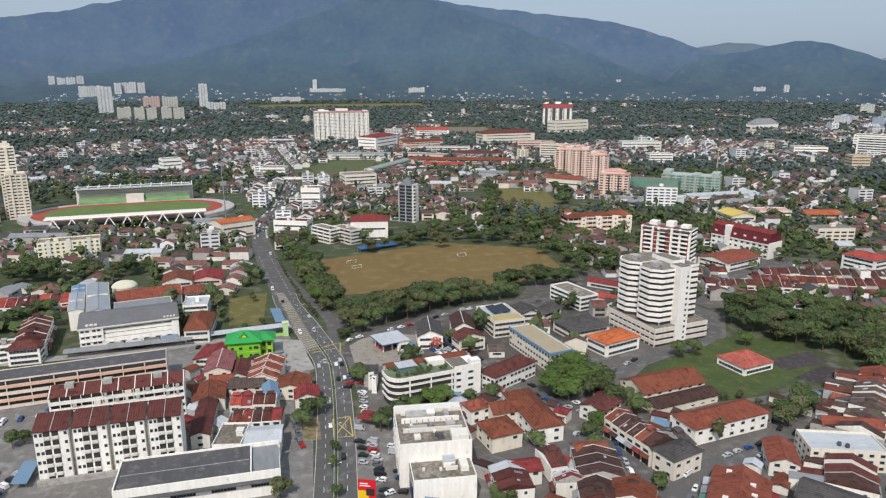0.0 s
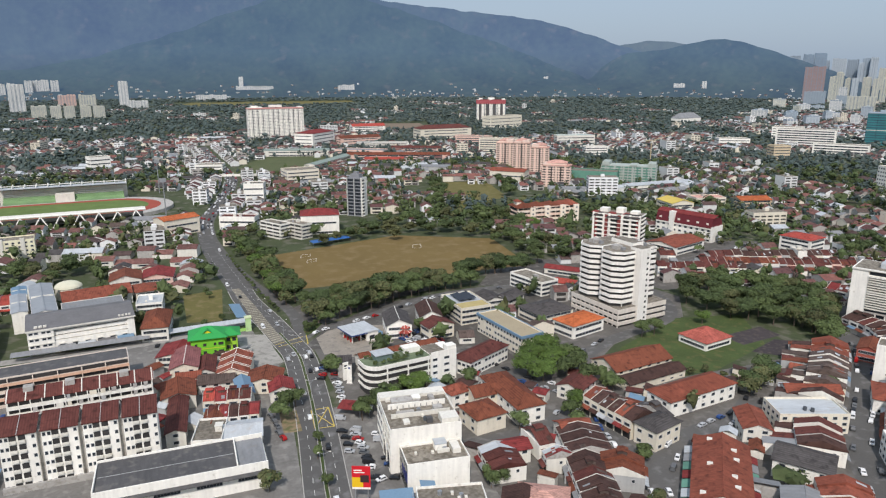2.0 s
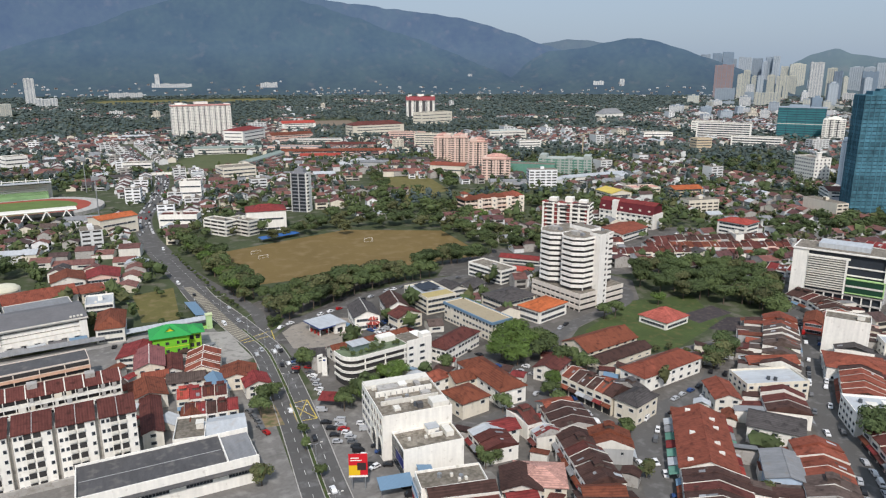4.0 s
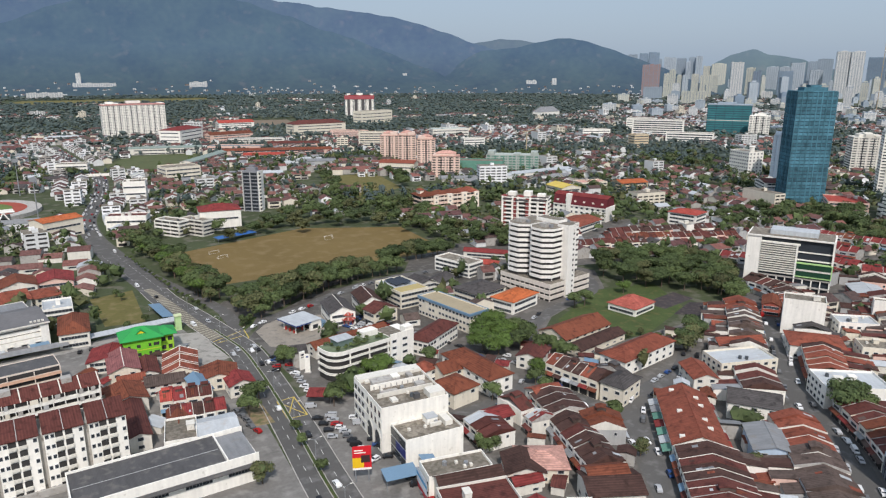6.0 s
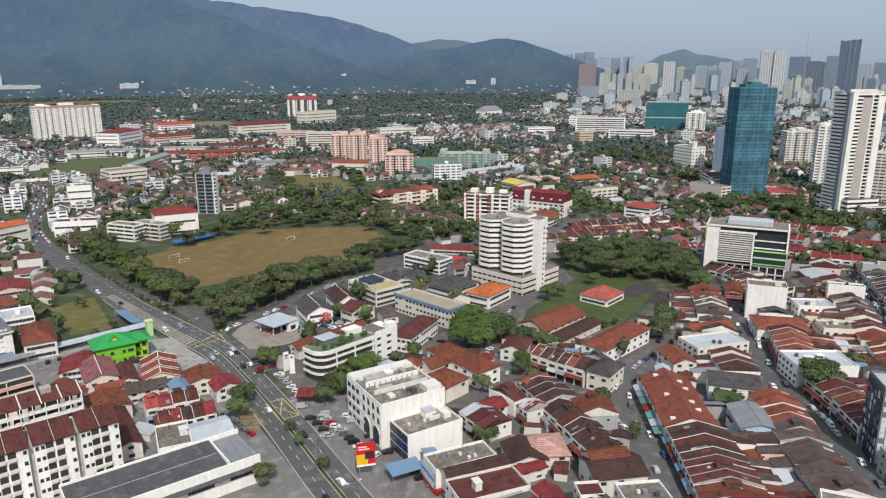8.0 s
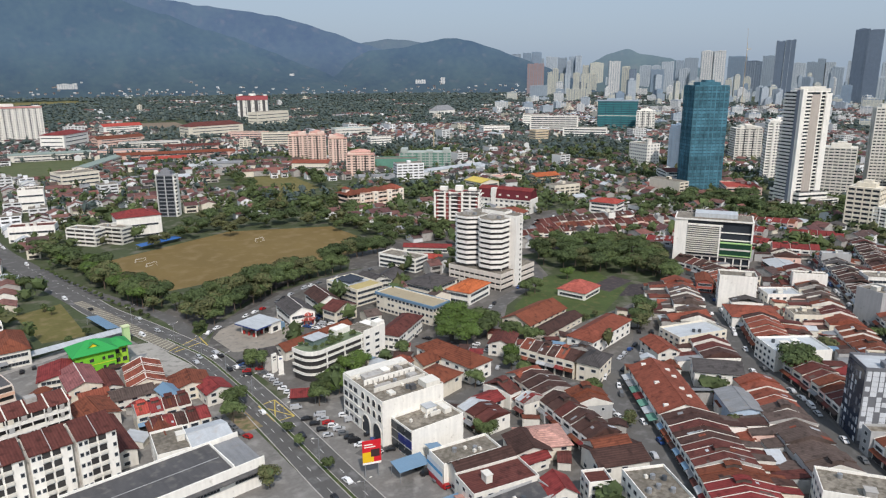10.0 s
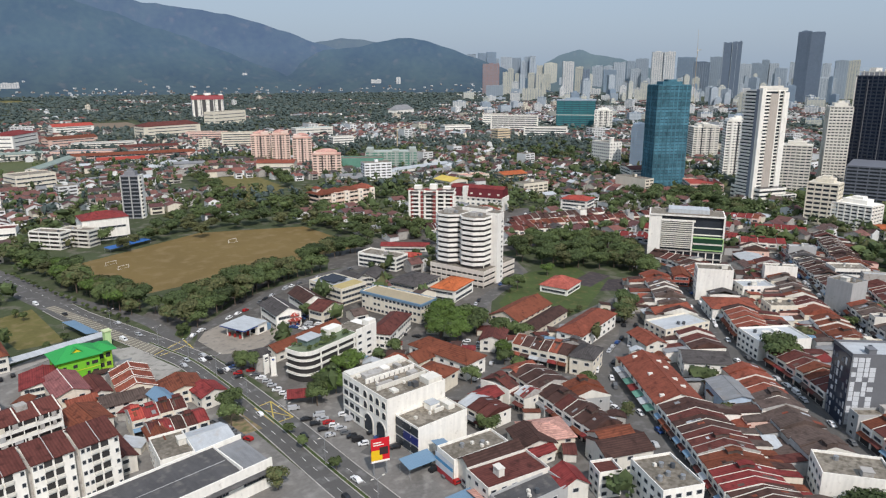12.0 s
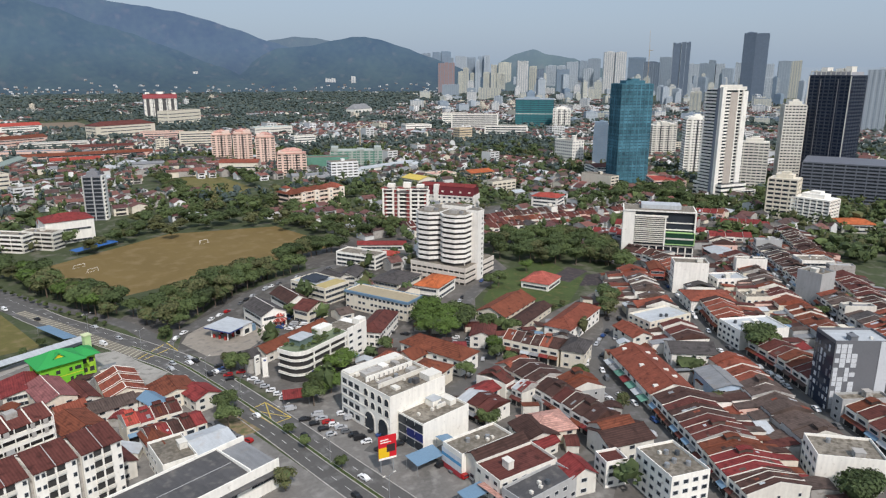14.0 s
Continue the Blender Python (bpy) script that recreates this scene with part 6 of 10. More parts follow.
tree(143.4, 580.0, 0, 1.1)
tree(168.9, 604.9, 0, 1.1)
tree(165.4, 574.8, 0, 1.1)
tree(158.7, 541.0, 0, 1.1)
tree(194.9, 585.4, 0, 1.1)
tree(190.2, 544.7, 0, 1.1)
tree(206.2, 547.9, 0, 1.1)
tree(223.1, 551.3, 0, 1.1)
tree(221.9, 528.9, 0, 1.1)
tree(239.6, 640.2, 1, 1.1)
tree(249.1, 544.9, 1, 1.1)
tree(230.4, 496.0, 1, 1.1)
tree(247.4, 498.0, 1, 1.1)
tree(236.6, 467.0, 1, 1.1)
tree(218.6, 429.9, 1, 1.1)
tree(232.1, 432.3, 1, 1.1)
tree(265.2, 709.0, 1, 1.1)
tree(272.5, 700.1, 1, 1.1)
tree(264.1, 728.8, 1, 1.1)
tree(133.4, 552.1, 1, 1.1)
tree(295.2, 642.0, 4, 1.0)
tree(289.4, 615.7, 4, 1.0)
tree(343.8, 656.7, 4, 1.0)
tree(321.2, 646.1, 4, 1.0)
tree(195.1, 640.6, 4, 1.0)
tree(170.0, 619.4, 4, 1.0)
tree(132.5, 576.2, 4, 1.0)
tree(113.7, 560.7, 4, 1.0)
tree(286.7, 529.7, 3, 1.0)
tree(288.2, 541.8, 3, 1.0)
tree(290.7, 445.5, 6, 1.1)
tree(299.8, 439.2, 6, 1.1)
tree(98.9, 575.4, 6, 1.1)
tree(98.9, 540.5, 6, 1.1)
tree(292.7, 339.9, 6, 1.1)
tree(311.4, 335.8, 6, 1.1)
tree(308.4, 320.7, 6, 1.1)
tree(325.8, 318.4, 6, 1.1)
tree(338.4, 312.8, 6, 1.1)
tree(340.2, 301.0, 6, 1.1)
tree(336.5, 286.6, 6, 1.1)
tree(322.9, 267.9, 6, 1.1)
tree(269.0, 317.1, 6, 1.1)
tree(283.8, 299.1, 6, 1.1)
tree(306.2, 288.4, 6, 1.1)
tree(300.8, 262.5, 6, 1.1)
tree(506.0, 378.8, 0, 1.2)
tree(539.0, 374.5, 0, 1.2)
tree(562.6, 364.6, 0, 1.2)
tree(552.9, 339.7, 0, 1.2)
tree(554.4, 320.5, 0, 1.2)
tree(566.5, 305.9, 0, 1.2)
tree(532.4, 282.3, 0, 1.2)
tree(543.8, 268.5, 0, 1.2)
tree(479.8, 377.1, 0, 1.2)
tree(514.1, 352.1, 0, 1.2)
tree(570.2, 336.9, 0, 1.2)
tree(582.7, 321.9, 0, 1.2)
tree(774.4, 627.5, 0, 1.2)
tree(834.8, 637.9, 0, 1.2)
tree(958.3, 682.8, 0, 1.2)
tree(756.0, 649.4, 0, 1.2)
tree(1378.7, 426.9, 0, 1.2)
tree(1117.7, 219.8, 0, 1.2)
tree(684.3, 199.4, 0, 1.2)
tree(860.6, 697.9, 0, 1.2)
tree(903.9, 695.5, 0, 1.2)
tree(434.3, 189.9, 4, 1.0)
tree(443.3, 182.9, 4, 1.0)
tree(465.5, 142.5, 4, 1.0)
tree(59.0, 363.4, 1, 0.9)
tree(47.0, 302.1, 1, 0.9)
tree(48.9, 296.7, 1, 0.9)
tree(25.4, 273.3, 1, 0.9)
tree(73.1, 267.1, 3, 0.9)
tree(78.3, 266.9, 3, 0.9)
tree(61.3, 260.9, 3, 0.9)
tree(59.6, 254.6, 3, 0.9)
tree(211.2, 134.0, 1, 1.1)
tree(211.5, 137.3, 1, 1.1)
tree(211.5, 130.0, 1, 1.1)
tree(108.5, 81.0, 0, 1.0)
tree(106.3, 79.2, 0, 1.0)
tree(102.0, 81.4, 0, 1.0)
tree(225.5, 215.3, 0, 0.9)
tree(212.0, 212.1, 0, 0.9)
tree(76.2, 192.9, 2, 0.7)
tree(75.3, 189.7, 2, 0.7)
tree(79.6, 191.1, 2, 0.7)
tree(119.3, 159.6, 4, 0.8)
tree(143.1, 132.9, 4, 0.8)
tree(135.0, 133.0, 4, 0.8)
tree(134.6, 186.3, 5, 1.2)
tree(132.6, 182.6, 5, 1.2)
tree(279.8, 122.3, 5, 1.2)
tree(277.3, 125.4, 5, 1.2)
tree(124.2, 212.4, 1, 0.8)
tree(127.0, 222.1, 1, 0.8)
tree(102.6, 220.5, 1, 0.8)
# -- north-east landmarks --
tower(626.5, 389.5, -37.7, 37.0, 25.0, 109.5, 32, NET_BLUE, "tower under construction wrapped in blue netting", fins=8, fin_mat=NET_BLUE, glass=NET_DARK, solid=0.75)
house(145.6, 159.7, -133.1, 40.3, 18.0, 7, 3.6, 'terracotta', WHITE, "long shophouse terrace under one worn orange roof", sides='fb')

# ---- special buildings ----
def main_tower(x, y, rot):
    """White office tower: three-storey podium, two bowed wings with ribbon windows, a blind stair core."""
    root = thing("office_tower", x, y, rot, "white twelve-storey office tower with bowed ribbon-window wings", "tower")
    claim(x, y, rot, 42, 40)
    off, low = paint(0.84, 0.81, 0.75), paint(0.66, 0.60, 0.53)
    w, d, ph = 39.0, 36.5, 10.4
    # podium core coloured near-black, shade between the bands
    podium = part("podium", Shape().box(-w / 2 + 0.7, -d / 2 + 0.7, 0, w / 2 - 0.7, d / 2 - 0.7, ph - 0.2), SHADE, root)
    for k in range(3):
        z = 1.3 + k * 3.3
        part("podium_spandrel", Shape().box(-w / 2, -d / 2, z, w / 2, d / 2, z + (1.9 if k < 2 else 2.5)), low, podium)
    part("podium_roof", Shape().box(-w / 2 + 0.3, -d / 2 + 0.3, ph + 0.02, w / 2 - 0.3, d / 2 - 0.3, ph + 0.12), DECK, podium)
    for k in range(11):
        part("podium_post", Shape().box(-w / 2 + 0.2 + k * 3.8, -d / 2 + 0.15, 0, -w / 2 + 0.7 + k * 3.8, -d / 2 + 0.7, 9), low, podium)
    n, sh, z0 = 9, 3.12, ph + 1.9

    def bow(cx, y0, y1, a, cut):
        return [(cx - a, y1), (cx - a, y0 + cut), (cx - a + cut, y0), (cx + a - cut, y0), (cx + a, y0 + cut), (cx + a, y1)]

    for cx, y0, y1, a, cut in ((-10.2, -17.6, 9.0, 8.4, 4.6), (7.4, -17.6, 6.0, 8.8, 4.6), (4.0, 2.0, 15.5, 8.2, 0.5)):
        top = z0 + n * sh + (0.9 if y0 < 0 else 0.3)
        # core in near-black, so recess shade comes from its colour
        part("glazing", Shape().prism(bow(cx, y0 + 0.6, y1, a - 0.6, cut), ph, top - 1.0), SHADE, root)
        band = Shape().prism(bow(cx, y0, y1, a, cut), 0, 1.65).mesh("spandrel", off)
        for k in range(n):
            piece("spandrel", band, root, 0, 0, z0 + k * sh)
        part("wing_parapet", Shape().prism(bow(cx, y0, y1, a, cut), top - 1.2, top), off, root)
        part("wing_roof", Shape().prism(bow(cx, y0 + 0.5, y1 - 0.5, a - 0.5, cut), top, top + 0.06), DECK, root)
        part("plant_room", Shape().box(cx - 2.6, y0 + 5.0, top, cx + 2.2, y0 + 9.5, top + 2.2), CONCRETE, root)
        part("roof_tank", Shape().box(cx + 3.0, y0 + 7.0, top, cx + 5.0, y0 + 9.0, top + 1.6), METAL_ROOF, root)
        for px in (-a + 1.0, a - 1.0):
            part("pilotis", Shape().box(cx + px - 0.4, y0 + 5, ph, cx + px + 0.4, y0 + 5.8, z0), off, root)
    part("link", Shape().box(-8, 0, ph, 9, 8, z0 + n * sh + 3.0), off, root)
    part("link_roof", Shape().box(-7.6, 0.4, z0 + n * sh + 3.0, 8.6, 7.6, z0 + n * sh + 3.06), DECK, root)
    core = part("stair_core", Shape().box(12.0, -4.6, 0, 20.2, 2.6, z0 + n * sh + 2.6), off, root)
    part("core_cap", Shape().box(12.2, -4.4, z0 + n * sh + 2.6, 20.0, 2.4, z0 + n * sh + 2.66), DECK, core)
    hole = Shape().box(-0.5, -0.04, 0, 0.5, 0.05, 1).mesh("stair_window", SHADE)
    for k in range(n + 3):
        piece("stair_window", hole, core, 20.2, 0.6, 2.6 + k * sh, math.pi / 2, 1.2, 1, 1.2)


main_tower(220.9, 320.2, -82.5)


def brown_flats(x, y, rot, w, d, h, n):
    """White flats with maroon recesses, white piers and projecting balconies."""
    root = thing("apartment_block", x, y, rot, "white ten-storey flats with maroon recesses and balconies", "apartment block")
    claim(x, y, rot, w, d)
    sh = h / n
    part("core", Shape().box(-w / 2 + 0.8, -d / 2 + 0.8, 0, w / 2 - 0.8, d / 2, h - 0.5), SHADE, root)
    red = paint(0.22, 0.05, 0.045)
    slab = Shape().box(-w / 2, -d / 2, 0, w / 2, d / 2, 0.5).mesh("floor_slab", WHITE)
    rail = Shape().box(-0.5, -1.0, 0, 0.5, 0.1, 1.15).mesh("balcony", WHITE)
    panel = Shape().box(-0.5, -0.1, 0, 0.5, 0.1, 1).mesh("maroon_panel", red)
    for k in range(n):
        piece("floor_slab", slab, root, 0, 0, k * sh)
        for u in (-0.36, -0.08, 0.2, 0.38):
            piece("balcony", rail, root, u * w, -d / 2, k * sh, 0, w * 0.15, 1, 1)
        for u in (-0.44, -0.22, 0.06, 0.45):
            piece("maroon_panel", panel, root, u * w, -d / 2, k * sh + 0.5, 0, w * 0.07, 1, sh - 0.5)
        piece("balcony", rail, root, w / 2, 0, k * sh, math.pi / 2, d * 0.5, 0.8, 1)
    for u in (-0.49, -0.27, -0.15, 0.12, 0.29, 0.49):
        part("pier", Shape().box(u * w - 0.8, -d / 2 - 0.3, 0, u * w + 0.8, -d / 2 + 1, h + 0.8), WHITE, root)
    part("roof", Shape().box(-w / 2, -d / 2, h - 0.6, w / 2, d / 2, h + 0.4), WHITE, root)
    part("roof_deck", Shape().box(-w / 2 + 0.4, -d / 2 + 0.4, h + 0.4, w / 2 - 0.4, d / 2 - 0.4, h + 0.48), DECK, root)
    for u, ww, z in ((-0.38, 0.2, 0.2), (-0.06, 0.28, -0.6), (0.33, 0.34, 0.4)):
        part("eave_roof", Shape().slab((u * w - ww * w / 2, -d / 2 - 1.2, h + z - 1.2), (u * w + ww * w / 2, -d / 2 - 1.2, h + z - 1.2), (u * w + ww * w / 2, -d / 2 + 2.2, h + z + 1.0), (u * w - ww * w / 2, -d / 2 + 2.2, h + z + 1.0), 0.4), ROOF["dark"], root)
    for u, hh in ((-0.33, 3.2), (0.02, 4.2), (0.32, 2.6)):
        part("stair_head", Shape().box(u * w - 3, -2, h + 0.4, u * w + 3, 5, h + hh), WHITE, root)
        part("pitched_cap", hip_roof(5.5, 4.5, h + 0.6, 1.3, 0.3)[0], red, root).location = (u * w - 5, -5, 0)


brown_flats(303.0, 432.5, -53, 36.0, 17, 32.0, 10)


def school(x, y, rot, w, d, h):
    """Four-storey peach school: arcaded galleries, stair towers and several small terracotta hips."""
    root = thing("school", x, y, rot, "peach four-storey school with galleries and terracotta hipped roofs", "school")
    claim(x, y, rot, w, d + 8)
    peach, pale = paint(0.82, 0.62, 0.50), paint(0.84, 0.74, 0.62)
    part("wall", Shape().box(-w / 2, -d / 2, 0, w / 2, d / 2, h), peach, root)
    sh = h / 4
    for k in range(4):
        # gallery shade is a dark sheet laid on the solid wall
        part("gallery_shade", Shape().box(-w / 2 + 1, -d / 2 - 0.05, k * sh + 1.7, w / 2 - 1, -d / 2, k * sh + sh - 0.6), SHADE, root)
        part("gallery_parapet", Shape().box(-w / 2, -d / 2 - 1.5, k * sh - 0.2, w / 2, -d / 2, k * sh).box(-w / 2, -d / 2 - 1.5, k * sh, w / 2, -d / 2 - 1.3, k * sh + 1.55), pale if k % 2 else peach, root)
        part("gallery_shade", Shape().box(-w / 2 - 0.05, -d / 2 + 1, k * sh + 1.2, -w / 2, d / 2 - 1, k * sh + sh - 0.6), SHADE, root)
    for u in (-0.26, -0.02, 0.24, 0.46):
        part("stair_tower", Shape().box(u * w - 2.6, -d / 2 - 2.0, 0, u * w + 2.6, -d / 2 + 3, h + 0.6), pale, root)
        for k in range(4):
            piece("window", WINDOW, root, u * w, -d / 2 - 2.0, k * sh + 1.2, 0, 1.6, 1, 1.4)
    for i in range(14):
        px = -w / 2 + 0.3 + (w - 0.6) * i / 13
        part("gallery_post", Shape().box(px - 0.2, -d / 2 - 1.5, 0, px + 0.2, -d / 2 - 1.2, h), pale, root)
    for u, ww, dd, z, rise in ((-0.37, 0.27, 1.15, 0.0, 4.0), (-0.12, 0.2, 0.8, 0.3, 3.0), (0.10, 0.22, 0.9, 0.0, 3.2), (0.30, 0.17, 0.75, 0.5, 2.8), (0.43, 0.15, 1.0, 0.0, 3.4)):
        part("roof", hip_roof(w * ww, d * dd, h + 0.3 + z, rise, 0.8)[0], ROOF["terracotta"] if u > 0.2 else ROOF["rust"], root).location = (u * w, 0, 0)
    turret = part("turret", Shape().box(-w * 0.47, -3, h, -w * 0.40, 4, h + 5), pale, root)
    part("turret_roof", hip_roof(5.2, 7.4, h + 5, 1.8, 0.5)[0], ROOF["terracotta"], turret).location = (-w * 0.435, 0.5, 0)
    part("porch_roof", hip_roof(20, 9, 5.2, 2.0, 0.6)[0], ROOF["terracotta"], root).location = (-w * 0.36, -d / 2 - 5, 0)
    part("porch", Shape().box(-w * 0.36 - 9.5, -d / 2 - 9, 0, -w * 0.36 + 9.5, -d / 2 - 1.6, 5.0), peach, root)


school(312.0, 560.0, -4, 62, 18, 16.0)


def mansard_hall(x, y, rot, w, d, h, top):
    """Long white building whose upper storeys stand behind a steep maroon mansard."""
    root = thing("office_building", x, y, rot, "long white building with steep maroon mansard and red roof", "building")
    claim(x, y, rot, w, d)
    dark, red = paint(0.13, 0.022, 0.028), ROOF["red"]
    part("wall", Shape().box(-w / 2, -d / 2, 0, w / 2, d / 2, h), WHITE, root)
    o = 2.0
    s = Shape().poly([(-w / 2, -d / 2 - 0.6, h), (w / 2, -d / 2 - 0.6, h), (w / 2, -d / 2 + o, top), (-w / 2, -d / 2 + o, top)])
    s.poly([(w / 2, -d / 2 - 0.6, h), (w / 2, d / 2, h), (w / 2 - 0.6, d / 2 - o, top), (w / 2, -d / 2 + o, top)]).poly([(-w / 2, d / 2, h), (-w / 2, -d / 2 - 0.6, h), (-w / 2, -d / 2 + o, top), (-w / 2, d / 2 - o, top)])
    part("mansard", s, dark, root)
    part("roof", Shape().slab((-w / 2 - 0.4, -d / 2 + o - 0.3, top), (w / 2 + 0.4, -d / 2 + o - 0.3, top), (w / 2 + 0.4, 0, top + 2.2), (-w / 2 - 0.4, 0, top + 2.2), 0.3).slab((w / 2 + 0.4, d / 2 - o, top), (-w / 2 - 0.4, d / 2 - o, top), (-w / 2 - 0.4, 0, top + 2.2), (w / 2 + 0.4, 0, top + 2.2), 0.3), red, root)
    part("end_wall", Shape().box(w / 2 - 0.2, -d / 2 - 0.8, 0, w / 2 + 0.5, d / 2, h + 1.0), WHITE, root)
    part("stair_tower", Shape().box(-w * 0.2 - 2.2, -d / 2 - 1.6, 0, -w * 0.2 + 2.2, -d / 2 + 3, top + 1.4), WHITE, root)
    for k in range(3):
        for i in range(10):
            x_, y_, z_, a_ = on_side("f", w, d, -0.45 + i * 0.1, 0.8 + k * (h / 3))
            piece("window", WINDOW, root, x_, y_, z_, a_, 2.6, 1, 1.7)
    for i in range(6):
        u = -0.42 + i * 0.168
        part("dormer", Shape().box(u * w - 1.1, -d / 2 + 0.2, h + 2.4, u * w + 1.1, -d / 2 + 1.2, h + 3.9), OFFWHITE, root)
    for i in range(12):
        part("balcony_rail", Shape().box(-w / 2 + i * w / 12 + 0.3, -d / 2 - 1.0, h - 0.9, -w / 2 + (i + 1) * w / 12 - 0.3, -d / 2 - 0.8, h - 0.1), WHITE, root)


mansard_hall(395.0, 460.0, -72, 52, 17, 12, 20.0)


def apartment_slab(x, y, rot, w, d, h, bays, storeys):
    """Walk-up flats: white bays with balconies, recessed stair wells, one brown pitched roof per bay."""
    root = thing("apartment_block", x, y, rot, "white six-storey walk-up flats with maroon roofs and stained balconies", "apartment block")
    claim(x, y, rot, w, d)
    u = w / bays
    sh = h / storeys
    rail = Shape().box(-0.5, -0.75, 0, 0.5, 0.0, 0.95).mesh("balcony", OFFWHITE)
    # flat dark sheet paints a balcony's shaded recess; the wall behind is solid
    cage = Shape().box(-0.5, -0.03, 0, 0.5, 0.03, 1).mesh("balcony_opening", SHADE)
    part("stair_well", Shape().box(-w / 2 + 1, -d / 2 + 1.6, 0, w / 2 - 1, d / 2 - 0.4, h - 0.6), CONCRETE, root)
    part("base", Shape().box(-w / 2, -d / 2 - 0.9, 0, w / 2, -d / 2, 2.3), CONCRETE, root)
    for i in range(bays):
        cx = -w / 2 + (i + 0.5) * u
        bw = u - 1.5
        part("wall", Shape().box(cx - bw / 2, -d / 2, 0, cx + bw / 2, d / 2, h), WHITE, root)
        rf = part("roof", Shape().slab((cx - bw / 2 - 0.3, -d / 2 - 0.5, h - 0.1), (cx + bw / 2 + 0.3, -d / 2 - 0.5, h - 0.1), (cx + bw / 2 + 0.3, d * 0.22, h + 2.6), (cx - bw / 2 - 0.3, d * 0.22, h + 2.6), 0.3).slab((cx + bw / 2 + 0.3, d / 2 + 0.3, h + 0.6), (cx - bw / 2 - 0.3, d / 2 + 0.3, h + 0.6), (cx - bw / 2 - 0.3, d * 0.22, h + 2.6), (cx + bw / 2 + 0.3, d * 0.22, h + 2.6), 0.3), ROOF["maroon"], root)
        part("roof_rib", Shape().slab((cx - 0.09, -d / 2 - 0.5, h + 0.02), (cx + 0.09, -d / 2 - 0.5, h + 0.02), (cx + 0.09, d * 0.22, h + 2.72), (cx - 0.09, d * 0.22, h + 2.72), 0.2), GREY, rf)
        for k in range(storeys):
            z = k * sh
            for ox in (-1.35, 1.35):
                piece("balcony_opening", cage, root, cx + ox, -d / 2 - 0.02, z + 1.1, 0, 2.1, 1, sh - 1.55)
                piece("balcony", rail, root, cx + ox, -d / 2, z + 0.15, 0, 2.0, 0.8, 0.95)
            for ox in (-bw / 2 + 0.8, -bw / 2 + 2.3, bw / 2 - 0.8):
                piece("window", WINDOW, root, cx + ox, -d / 2, z + 1.15, 0, 1.05, 1, 1.35)
    for k in range(storeys):
        for v in (-0.25, 0.2):
            px, py, pz, a = on_side("r", w - 2.2, d, v, k * sh + 1.1)
            piece("window", WINDOW, root, px, py, pz, a, 1.2, 1, 1.2)


apartment_slab(-50.9, 253.7, -0.5, 49.5, 12.7, 21.0, 4, 6)


